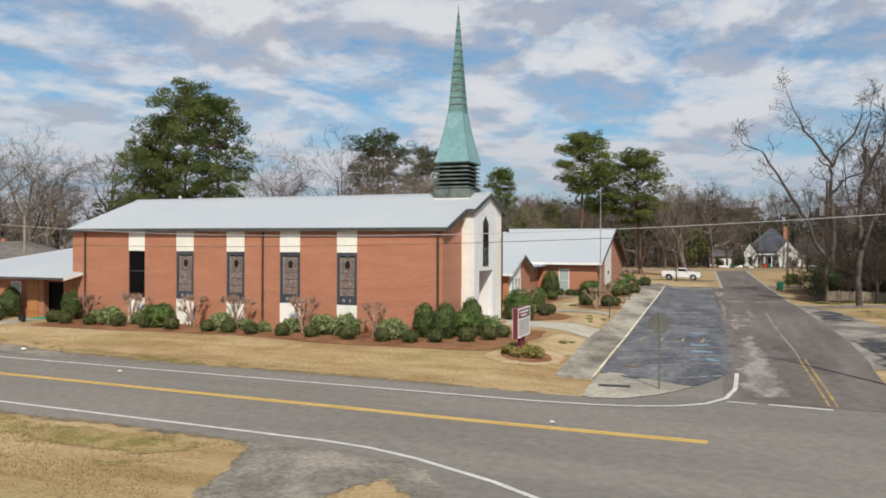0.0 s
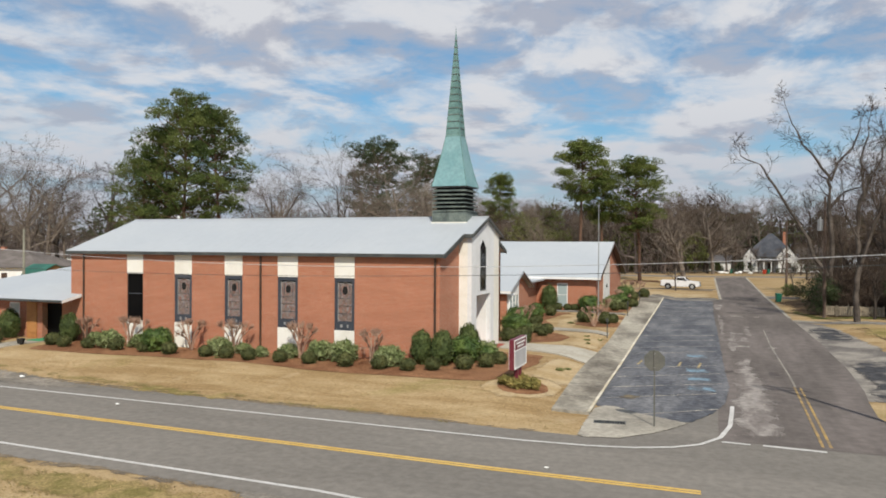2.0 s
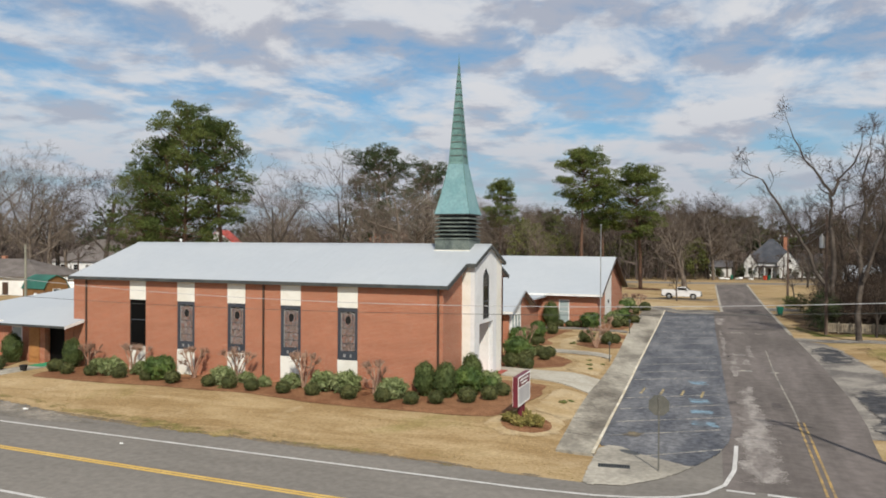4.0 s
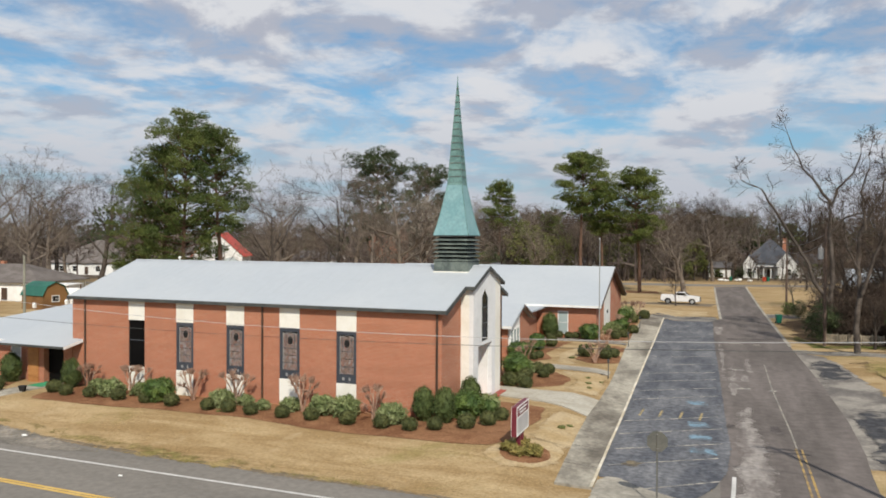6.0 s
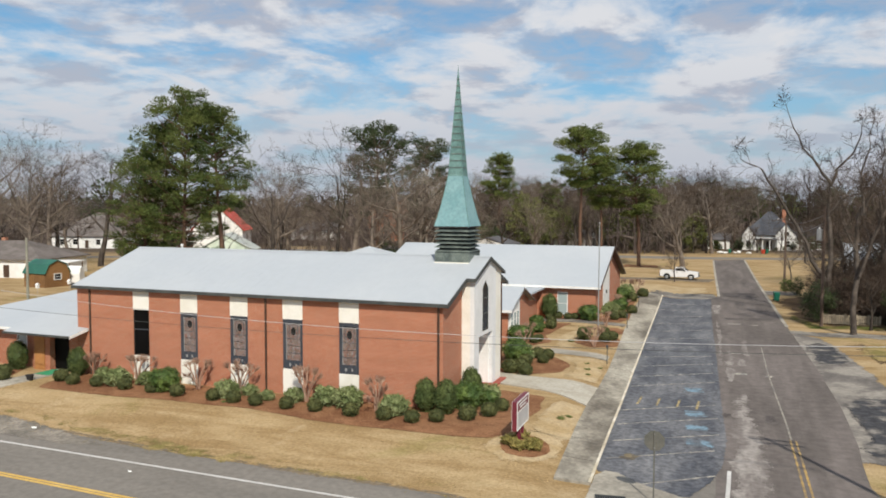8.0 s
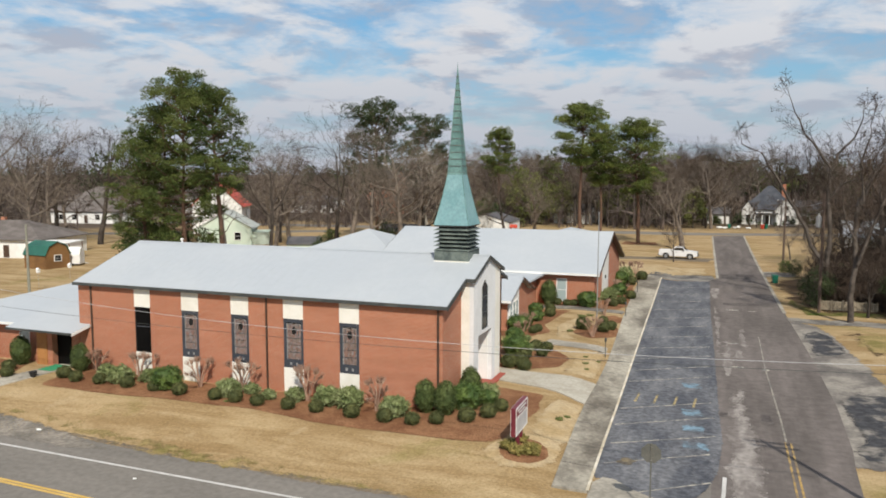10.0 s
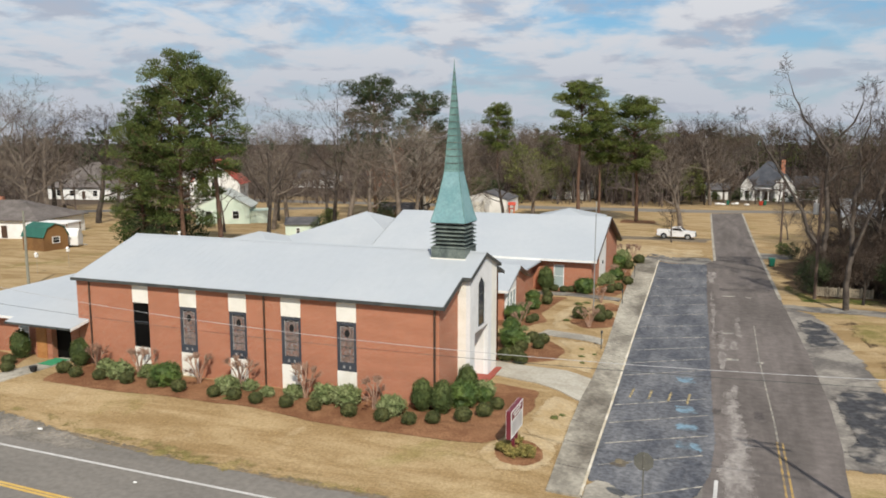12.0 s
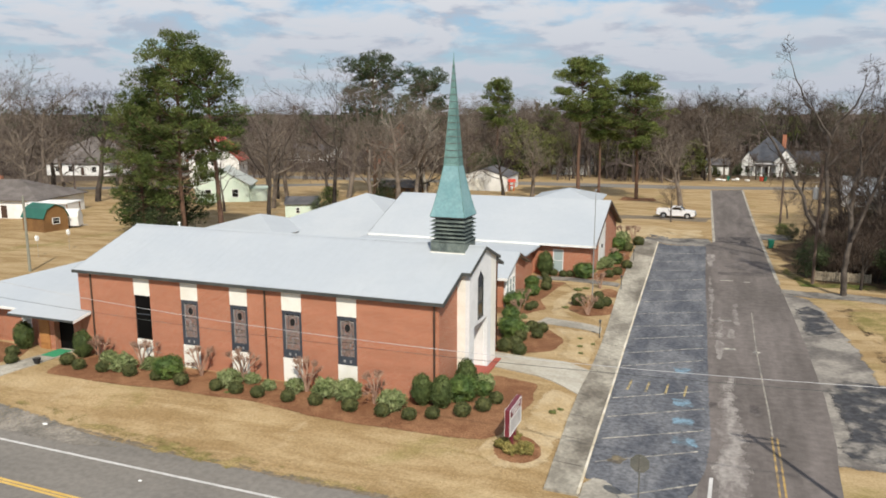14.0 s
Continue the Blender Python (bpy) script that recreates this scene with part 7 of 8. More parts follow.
drain = thing("storm_drain", (10.55, -8.05, height(10.55, -8.05) + 0.032), "dark iron storm drain grate in the concrete", "drain", turn=8)
part("grate_rim", boxes((-0.62, 0.62, -0.24, -0.19, 0, 0.012), (-0.62, 0.62, 0.19, 0.24, 0, 0.012), (-0.62, -0.57, -0.19, 0.19, 0, 0.012), (0.57, 0.62, -0.19, 0.19, 0, 0.012)), TRIM, drain)
# thin black plate under the bars, painted as the shade below the grate
part("well_shade", boxes((-0.57, 0.57, -0.19, 0.19, -0.001, 0.003)), BLACK, drain)
for k in range(11):
    part("bar", boxes((-0.53 + 0.1 * k, -0.49 + 0.1 * k, -0.19, 0.19, 0.004, 0.011)), TRIM, drain)

flag = thing("flagpole", on(4.55, 26.6), "bare slim metal flagpole in an island bed", "flagpole")
bm = bmesh.new()
rod(bm, (0, 0, -0.2), (0, 0, 5), 0.055, 0.045)
rod(bm, (0, 0, 5), (0, 0, 9.75), 0.045, 0.028)
part("pole", bm, STEEL, flag)
bm = bmesh.new()
bmesh.ops.create_icosphere(bm, subdivisions=2, radius=0.075, matrix=Matrix.Translation((0, 0, 9.8)))
part("ball", bm, STEEL, flag)
bm = bmesh.new()
rod(bm, (0, 0, 0), (0, 0, 0.12), 0.16, 0.10, 12)
part("collar", bm, CONCRETE, flag)
part("cleat", boxes((0.04, 0.1, -0.05, 0.05, 1.2, 1.26)), STEEL, flag)

for i, (x, y) in enumerate([(6.8, 16.5), (6.3, 32.3), (5.8, 46.6)]):
    p = thing("path_lamp", on(x, y), "slim dark path lamp beside the sidewalk", "lamp", "path lamps")
    bm = bmesh.new()
    rod(bm, (0, 0, -0.1), (0, 0, 1.15), 0.035, 0.03, 8)
    part("post", bm, TRIM, p)
    part("lantern", boxes((-0.07, 0.07, -0.07, 0.07, 1.15, 1.34), bevel=0.015), TRIM, p)
    bm = bmesh.new()
    rod(bm, (0, 0, 1.34), (0, 0, 1.42), 0.11, 0.02, 8)
    part("cap", bm, TRIM, p)


def utility_pole(at, tall, label, arms=1, drum=False, wood=POLEWOOD):
    p = thing("utility_pole", at, label, "utility pole", "utility poles")
    bm = bmesh.new()
    rod(bm, (0, 0, -0.3), (0, 0, tall), 0.16, 0.11, 10)
    part("pole", bm, wood, p)
    for k in range(arms):
        z = tall - 0.5 - 0.7 * k
        part("crossarm", boxes((-1.1, 1.1, 0.12, 0.23, z - 0.06, z + 0.06), bevel=0.01), wood, p)
        for x in (-1.0, -0.45, 0.45, 1.0):
            bm = bmesh.new()
            rod(bm, (x, 0.175, z + 0.06), (x, 0.175, z + 0.22), 0.045, 0.03, 8)
            part("insulator", bm, WHITE, p)
    if drum:
        bm = bmesh.new()
        rod(bm, (-0.40, 0, tall - 3.3), (-0.40, 0, tall - 2.2), 0.25, 0.25, 16)
        t = part("transformer", bm, STEEL, p, "pale grey transformer drum")
        bm = bmesh.new()
        rod(bm, (-0.40, 0, tall - 2.2), (-0.40, 0, tall - 1.95), 0.05, 0.03, 8)
        part("bushing", bm, WHITE, t)
    return p


utility_pole((23.6, 43.4, 0.2), 11.6, "brown wooden utility pole with a pale transformer drum", 0, True)
utility_pole((22.4, 76.6, 0.2), 10.2, "brown wooden utility pole beside the street", 1)
utility_pole((22.9, -7.3, 0.0), 11.4, "wooden utility pole at the road crossing", 2)
utility_pole((-44, -4.45, 0.3), 8.6, "wooden utility pole beside the road", 0)
utility_pole((-53.2, 19.5, 0.0), 8.4, "weathered grey utility pole in the yard", 0, wood=surface("grey_pole", ((0.20, 0.20, 0.16), (0.27, 0.27, 0.22)), 0.9, fine=0.15))


def cable(points, r, label, material=None):
    """A hanging cable through points, sagging between them."""
    g, pts = Growth(1), []
    for (a, b) in zip(points, points[1:]):
        for k in range(24):
            f = k / 24
            p = Vector(a[:3]).lerp(Vector(b[:3]), f)
            p.z -= 4 * a[3] * f * (1 - f)
            pts.append(p)
    pts.append(Vector(points[-1][:3]))
    g.tube(pts, [r] * len(pts), 6)
    ob = raw("cable", g.verts, g.faces, material or WIRE)
    tagged(ob, label, "cable", "overhead cables")


cable([(-44, -4.3, 6.25, 1.0), (22.9, -7.2, 6.5, 0)], 0.012, "thin dark overhead cable along the road", TRIM)
cable([(-44, -4.6, 8.2, 1.55), (22.9, -7.4, 6.9, 0)], 0.013, "thick pale grey overhead cable along the road", surface("pale_cable", ((0.40, 0.40, 0.41), (0.48, 0.48, 0.48)), 0.5, fine=0.1))
cable([(23.6, 43.5, 11.0, 0.5), (22.4, 76.7, 9.7, 0)], 0.02, "overhead cable between street poles")
cable([(23.6, 43.5, 10.2, 0.6), (22.4, 76.7, 8.7, 0)], 0.02, "overhead cable between street poles")


# ---- pickup, bins, yard things ----
def pickup():
    t = thing("pickup_truck", (7.7, 88.6, height(7.7, 88.6)), "white pickup truck with an open bed parked on a dirt track", "pickup", turn=-3)

    def arch(cx):
        return [(cx + 0.54 * math.cos(a), 0.46 + 0.54 * math.sin(a)) for a in (math.pi * k / 8 for k in range(9))]
    low = [(-2.95, 0.62)] + [(-2.45, 0.46)] + arch(-1.85)[::-1] + arch(1.85)[::-1] + [(2.6, 0.46), (2.98, 0.55)]
    top = [(3.0, 0.95), (2.9, 1.22), (1.55, 1.36), (1.35, 1.38)]
    shell = low + top + [(-0.62, 1.42), (-2.95, 1.42)]
    for y0, y1 in ((-0.98, -0.86), (0.86, 0.98)):
        bm = prism(bmesh.new(), shell, "y", y0, y1)
        p = part("side_panel", bm, CARWHITE, t)
        w = sorted((y0, y1), key=abs)[1]
        s = 1 if w > 0 else -1
        bm = prism(bmesh.new(), [(-0.5, 1.44), (-0.44, 1.82), (0.62, 1.84), (1.12, 1.42)], "y", *sorted((s * 0.80, s * 0.90)))
        part("side_window", bm, DARK_GLASS, p)
        part("door_handle", boxes((-0.35, -0.15, *sorted((s * 0.981, s * 1.01)), 1.15, 1.19)), TRIM, p)
        part("mirror", boxes((0.85, 0.98, *sorted((s * 0.97, s * 1.2)), 1.38, 1.62), bevel=0.02), TRIM, p)
        part("headlight", boxes((2.86, 3.0, *sorted((s * 0.62, s * 0.93)), 0.95, 1.15), bevel=0.015), PALE_GLASS, p)
        part("tail_light", boxes((-2.985, -2.94, *sorted((s * 0.84, s * 0.96)), 1.0, 1.35), bevel=0.01), REDROOF, p)
        for x in (-1.85, 1.85):
            bm = bmesh.new()
            rod(bm, (x, s * 0.68, 0.42), (x, s * 0.95, 0.42), 0.42, 0.42, 22)
            wheel = part("wheel", bm, TYRE, t)
            bm = bmesh.new()
            rod(bm, (x, s * 0.951, 0.42), (x, s * 0.975, 0.42), 0.27, 0.23, 14)
            part("rim", bm, STEEL, wheel)
    part("underbody", boxes((-2.9, 2.8, -0.66, 0.66, 0.42, 0.85)), TRIM, t)
    part("bed_floor", boxes((-2.93, -0.62, -0.86, 0.86, 0.88, 0.95)), TRIM, t, "dark open load bed")
    part("tailgate", boxes((-2.97, -2.88, -0.86, 0.86, 0.66, 1.41), bevel=0.015), CARWHITE, t)
    bonnet = prism(bmesh.new(), [(1.2, 0.9), (2.96, 0.9), (2.93, 1.22), (1.55, 1.37), (1.2, 1.40)], "y", -0.86, 0.86)
    part("bonnet", bonnet, CARWHITE, t)
    bm = bmesh.new()
    lo = [(-0.62, -0.9, 1.40), (1.38, -0.9, 1.37), (1.38, 0.9, 1.37), (-0.62, 0.9, 1.40)]
    hi = [(-0.55, -0.74, 1.93), (0.58, -0.74, 1.95), (0.58, 0.74, 1.95), (-0.55, 0.74, 1.93)]
    a_, b_ = [bm.verts.new(v) for v in lo], [bm.verts.new(v) for v in hi]
    bm.faces.new(a_[::-1])
    bm.faces.new(b_)
    for i in range(4):
        bm.faces.new((a_[i], a_[(i + 1) % 4], b_[(i + 1) % 4], b_[i]))
    bmesh.ops.bevel(bm, geom=bm.edges[:], offset=0.05, segments=2, affect="EDGES")
    cab = part("cab", bm, CARWHITE, t)
    part("cab_floor", boxes((-0.62, 1.3, -0.86, 0.86, 0.6, 1.41)), CARWHITE, cab)
    part("windscreen", prism(bmesh.new(), [(0.68, 1.90), (1.34, 1.41), (1.37, 1.43), (0.71, 1.915)], "y", -0.72, 0.72), DARK_GLASS, cab)
    part("rear_window", boxes((-0.645, -0.585, -0.62, 0.62, 1.52, 1.82)), DARK_GLASS, cab)
    part("bumper", boxes((2.93, 3.1, -0.95, 0.95, 0.5, 0.74), bevel=0.03), TRIM, t)
    part("bumper", boxes((-3.1, -2.95, -0.95, 0.95, 0.5, 0.68), bevel=0.03), TRIM, t)
    part("grille", boxes((2.955, 3.01, -0.6, 0.6, 0.8, 1.12)), TRIM, t)


pickup()


def wheeled_bin(x, y, turn, material=BINGREEN, label="dark green wheeled refuse bin beside the street"):
    b = thing("wheeled_bin", on(x, y), label, "refuse bin", "refuse bins", turn=turn)
    bm = bmesh.new()
    lo = [bm.verts.new(v) for v in ((-0.26, -0.3, 0.08), (0.26, -0.3, 0.08), (0.26, 0.3, 0.08), (-0.26, 0.3, 0.08))]
    hi = [bm.verts.new(v) for v in ((-0.33, -0.4, 1.05), (0.33, -0.4, 1.05), (0.33, 0.4, 1.05), (-0.33, 0.4, 1.05))]
    bm.faces.new(lo[::-1]), bm.faces.new(hi)
    for i in range(4):
        bm.faces.new((lo[i], lo[(i + 1) % 4], hi[(i + 1) % 4], hi[i]))
    bmesh.ops.bevel(bm, geom=bm.edges[:], offset=0.03, segments=1, affect="EDGES")
    part("bin", bm, material, b)
    part("lid", boxes((-0.36, 0.36, -0.44, 0.44, 1.05, 1.13), bevel=0.03), material, b)
    for s in (-1, 1):
        bm = bmesh.new()
        rod(bm, (s * 0.27, 0.34, 0.12), (s * 0.33, 0.34, 0.12), 0.12, 0.12, 12)
        part("wheel", bm, TYRE, b)
    return b


wheeled_bin(20.7, 63.7, 10)
for i, (x, y, m) in enumerate([(15.5, 163, BINGREEN), (24.0, 164.5, BINGREEN), (23.2, 163.8, REDROOF)]):
    wheeled_bin(x, y, 30 * i, m, "coloured plastic bin on the house's lawn")
for i, (x, y, a) in enumerate([(13.2, 162, 0.8), (14.4, 161.5, 0.7), (17.6, 164, 0.9), (16.7, 163.6, 0.6), (20.0, 163.4, 0.6)]):
    s = thing("white_sack", on(x, y), "filled white sack lying on the lawn", "sack", "sacks on the lawn", turn=40 * i)
    bm = bmesh.new()
    bmesh.ops.create_icosphere(bm, subdivisions=2, radius=1)
    for v in bm.verts:
        k = 1 + 0.15 * noise.noise(v.co * 2 + Vector((i, 0, 0)))
        v.co = Vector((v.co.x * a * k, v.co.y * 0.6 * a * k, max(0, 0.35 * a + v.co.z * 0.4 * a * k)))
    part("sack", bm, WHITE, s)
    bm = bmesh.new()
    rod(bm, (a * 0.9, 0, 0.32 * a), (a * 1.15, 0, 0.36 * a), 0.06, 0.12, 6)
    part("tied_neck", bm, WHITE, s)


def low_fence():
    f = thing("low_fence", (0, 0, 0), "low weathered board fence beside the driveway", "fence")
    for k in range(6):
        x = 23.85 + k * 1.0
        part("post", boxes((x - 0.06, x + 0.06, 44.55, 44.67, 0.1, 1.22)), OLDBOARD, f)
    for z in (0.5, 1.0):
        part("rail", boxes((23.8, 28.95, 44.50, 44.55, z, z + 0.09)), OLDBOARD, f)
    for k in range(32):
        x = 23.82 + k * 0.16
        h = 1.12 + 0.05 * math.sin(k * 2.3)
        part("board", boxes((x, x + 0.12, 44.47, 44.499, 0.22, h)), OLDBOARD, f)


OLDBOARD = surface("weathered_boards", ((0.30, 0.25, 0.18), (0.40, 0.34, 0.25)), 0.9, scales=(1, 9), fine=0.2, random_value=0.25)
low_fence()

for i, (x, y) in enumerate([(-60.0, 26.6), (-60.4, 31.5)]):
    h = thing("martin_house", on(x, y), "white bird house on a thin pole in the yard", "bird house", "bird houses")
    bm = bmesh.new()
    rod(bm, (0, 0, -0.1), (0, 0, 2.4), 0.03, 0.03, 6)
    part("pole", bm, STEEL, h)
    h.scale = (0.5, 0.5, 0.8)
    part("nest_box", boxes((-0.3, 0.3, -0.3, 0.3, 2.4, 2.85), bevel=0.02), WHITE, h)
    part("roof", gable_roof(bmesh.new(), -0.36, 0.36, -0.36, 0.36, 2.85, 3.15, "x", 0.04), WHITE, h)
for i, (x, y, s) in enumerate([(-19.3, -9.3, 0.16), (-9.8, -12.6, 0.10), (9.6, -14.9, 0.08)]):
    bm = bmesh.new()
    bmesh.ops.create_icosphere(bm, subdivisions=2, radius=1)
    for v in bm.verts:
        k = 1 + 0.35 * noise.noise(v.co * 2.5 + Vector((i * 3, 0, 0)))
        v.co = Vector((v.co.x * s * k, v.co.y * 0.6 * s * k, max(0, 0.25 * s + v.co.z * 0.35 * s * k)))
    ob = part("litter", bm, WHITE)
    ob.matrix_basis = pose(x, y, height(x, y) + 0.013)
    tagged(ob, "crumpled white paper litter at the roadside", "litter", "roadside litter")


def playset():
    p = thing("play_slide", on(-28.6, 120.6), "orange and red plastic play slide", "slide", turn=20)
    for x, y in ((-0.5, -0.5), (0.5, -0.5), (0.5, 0.5), (-0.5, 0.5)):
        part("leg", boxes((x - 0.08, x + 0.08, y - 0.08, y + 0.08, 0, 2.0), bevel=0.02), ORANGE, p)
    part("deck", boxes((-0.65, 0.65, -0.65, 0.65, 1.1, 1.25), bevel=0.02), REDROOF, p)
    part("roof", gable_roof(bmesh.new(), -0.8, 0.8, -0.8, 0.8, 2.0, 2.6, "x", 0.08), REDROOF, p)
    bm = bmesh.new()
    prism(bm, [(-0.65, 1.2), (-2.6, 0.15), (-3.0, 0.15), (-3.0, 0.3), (-2.6, 0.32), (-0.65, 1.4)], "y", -0.35, 0.35)
    part("chute", bm, ORANGE, p)


playset()


# ---- houses round about ----
def house(name, label, x0, x1, y0, y1, ez, rz_, axis, wall, roof, category="house", turn=0.0, openings=(), hip=False, over=0.5, z=0.0):
    """A house with walls, roof, and openings (side, position, width, z0, z1, kind)."""
    cx, cy = 0.5 * (x0 + x1), 0.5 * (y0 + y1)
    h = thing(name, (cx, cy, z), label, category, turn=turn)
    w, d = 0.5 * (x1 - x0), 0.5 * (y1 - y0)
    bm = bmesh.new()
    if hip:
        box(bm, -w, w, -d, d, -0.2, ez)
    else:
        gable_walls(bm, -w, w, -d, d, -0.2, ez, rz_ - 0.1, axis)
    part("wall", bm, wall, h)
    bm = bmesh.new()
    if hip:
        hip_roof(bm, -w - over, w + over, -d - over, d + over, ez + 0.15, rz_ + 0.15, 0.18)
    else:
        k = (rz_ - ez) / (d if axis == "x" else w)
        ox, oy = (over * 0.6, over) if axis == "x" else (over, over * 0.6)
        gable_roof(bm, -w - ox, w + ox, -d - oy, d + oy, ez - k * over + 0.14, rz_ + 0.14, axis, 0.14)
    part("roof", bm, roof, h)
    for side, u, ww, z0, z1, kind in openings:
        ax, at_, out = {"s": ("y", -d, -1), "e": ("x", w, 1), "w": ("x", -w, -1)}[side]
        if kind == "window":
            window_at(h, ax, at_, out, u - ww / 2, u + ww / 2, z0, z1)
        else:
            lo, hi = sorted((at_ + out * 0.004, at_ + out * 0.05))
            bm = boxes((u - ww / 2, u + ww / 2, lo, hi, z0, z1) if ax == "y" else (lo, hi, u - ww / 2, u + ww / 2, z0, z1))
            part("door", bm, SPOUT if kind == "door" else CREAM, h)
    return h


PALEROOF = surface("pale_grey_roof", ((0.42, 0.46, 0.44), (0.50, 0.53, 0.50)), 0.7, fine=0.08)
h = house("cottage", "single-storey white cottage with a grey-brown shingle roof", -110, -89.5, 49, 62, 2.9, 5.6, "x", WHITE, BROWNROOF, turn=14, hip=True,
          openings=(("s", -4, 1.2, 1.0, 2.2, "window"), ("s", 1, 1.2, 1.0, 2.2, "window"), ("s", 4.5, 1.0, 0.1, 2.1, "door"), ("e", -2, 1.2, 1.0, 2.2, "window")))
part("chimney", boxes((-1.5, -0.8, 0.6, 1.3, 4.6, 6.2)), BRICK, h)


def shed():
    s = thing("garden_shed", (-77.6, 43.6, 0), "brown wooden garden shed with a green gambrel roof", "shed", turn=-6)
    s.scale = (1.1, 1.15, 1.1)
    prof = [(-1.7, 0), (1.7, 0), (1.7, 1.9), (1.15, 2.95), (0, 3.45), (-1.15, 2.95), (-1.7, 1.9)]
    part("wall", prism(bmesh.new(), prof, "x", -2.1, 2.1), SHEDWOOD, s)
    for a, b in (((1.85, 1.8), (1.22, 3.0)), ((1.22, 3.0), (0, 3.56)), ((-1.85, 1.8), (-1.22, 3.0)), ((-1.22, 3.0), (0, 3.56))):
        part("roof_panel", prism(bmesh.new(), [a, b, (b[0], b[1] - 0.09), (a[0] * 0.97, a[1] - 0.07)], "x", -2.25, 2.25), TARP, s)
    window_at(s, "x", 2.1, 1, -0.45, 0.45, 1.0, 1.7)
    for k in range(12):
        part("batten", boxes((-2.0 + k * 0.35, -1.95 + k * 0.35, -1.73, -1.701, 0.05, 1.85)), SHEDWOOD, s)


shed()
c = thing("carport", (-85.5, 52.5, 0), "open carport with a flat white metal roof", "carport", turn=20)
part("roof", boxes((-3.4, 3.4, -2.4, 2.4, 2.7, 2.85)), WHITE, c)
for x in (-3.1, 3.1):
    for y in (-2.1, 2.1):
        part("post", boxes((x - 0.06, x + 0.06, y - 0.06, y + 0.06, 0, 2.7)), SHEDWOOD, c)
t = thing("covered_trailer", (-76.0, 46.9, 0), "rounded white tarpaulin-covered trailer beside the shed", "trailer", turn=24)
bm = bmesh.new()
prism(bm, [(-0.9, 0.25), (0.9, 0.25), (0.95, 1.7), (0.6, 2.5), (0, 2.8), (-0.6, 2.5), (-0.95, 1.7)], "x", -0.9, 1.2)
bmesh.ops.bevel(bm, geom=bm.edges[:], offset=0.08, segments=2, affect="EDGES")
part("cover", bm, WHITE, t)
for y in (-0.8, 0.8):
    bm = bmesh.new()
    rod(bm, (0, y - 0.08, 0.3), (0, y + 0.08, 0.3), 0.3, 0.3, 14)
    part("wheel", bm, TYRE, t)
bm = bmesh.new()
rod(bm, (1.5, 0, 0.35), (2.2, 0, 0.3), 0.05, 0.05, 6)
part("hitch", bm, STEEL, t)

house("white_house", "long white house with a low dark hip roof", -160, -141, 119, 130, 3.2, 6.4, "x", WHITE, BROWNROOF, hip=True, turn=10,
      openings=(("s", -6, 1.3, 1, 2.4, "window"), ("s", -2, 1.3, 1, 2.4, "window"), ("s", 1.5, 1.0, 0.1, 2.2, "door"), ("s", 5, 1.3, 1, 2.4, "window")))
house("white_house", "white house with a pale roof behind trees", -186, -168, 168, 180, 3.4, 6.0, "x", WHITE, BROWNROOF, turn=15, openings=(("s", -3, 1.3, 1, 2.4, "window"), ("s", 3, 1.3, 1, 2.4, "window")))
house("white_house", "two-storey white house far behind trees", -150, -136, 160, 172, 5.8, 8.6, "x", WHITE, BROWNROOF, turn=20, openings=(("s", -3, 1.3, 1, 2.4, "window"), ("s", 3, 1.3, 1, 2.4, "window"), ("s", -3, 1.3, 3.8, 5.2, "window"), ("s", 3, 1.3, 3.8, 5.2, "window")))
house("white_house", "low pale house far behind trees", -128, -112, 190, 202, 3.2, 5.6, "x", WHITE, GREYROOF, turn=5, openings=(("s", -3, 1.3, 1, 2.4, "window"), ("s", 3, 1.3, 1, 2.4, "window")))
house("white_house", "two-storey white house with a broad brown hip roof", -176, -160, 139, 152, 5.2, 9.2, "x", WHITE, BROWNROOF, hip=True, turn=18,
      openings=(("s", -5, 1.3, 1, 2.4, "window"), ("s", 0, 1.2, 0.1, 2.3, "door"), ("s", 5, 1.3, 1, 2.4, "window"), ("s", -5, 1.3, 3.4, 4.7, "window"), ("s", 0, 1.3, 3.4, 4.7, "window"), ("s", 5, 1.3, 3.4, 4.7, "window")))
house("pale_house", "long pale house with a grey roof between bare trees", -214, -196, 186, 198, 3.6, 6.4, "x", WHITE, GREYROOF, turn=12, openings=(("s", -4, 1.3, 1, 2.4, "window"), ("s", 4, 1.3, 1, 2.4, "window")))
h = house("mint_house", "mint green boarded house with a pale grey roof", -82, -72, 80.5, 91, 3.3, 6.2, "y", MINT, PALEROOF, turn=28,
          openings=(("s", -2.6, 1.1, 1, 2.4, "window"), ("s", 2.4, 1.1, 1, 2.4, "window"), ("e", 0, 1.1, 1, 2.4, "window")))
part("lean_to", boxes((5.0, 8.2, -4.4, 2.0, -0.1, 2.4)), MINT, h)
house("red_roofed_house", "white boarded house with a bright red roof", -101, -90, 103, 114, 6.4, 11.4, "y", WHITE, REDROOF, turn=25,
      openings=(("s", -2.5, 1.1, 1, 2.4, "window"), ("s", 2.5, 1.1, 1, 2.4, "window"), ("s", 0, 1.1, 5.0, 6.6, "window"), ("e", 0, 1.1, 3.8, 5.2, "window")))
house("garden_shed", "small mint green garden shed with a grey roof", -51.5, -46.5, 65.5, 69.8, 2.5, 3.4, "x", MINT, GREYROOF, "shed", turn=24, openings=(("s", -0.5, 0.5, 1.1, 1.9, "window"),), over=0.25)
house("shed", "dark timber shed at the wood's edge", -49, -40, 96.5, 101, 2.6, 3.6, "x", SHEDWOOD, GREYROOF, "shed", turn=15, openings=(("s", 1, 1.0, 0.1, 2.1, "door"),))
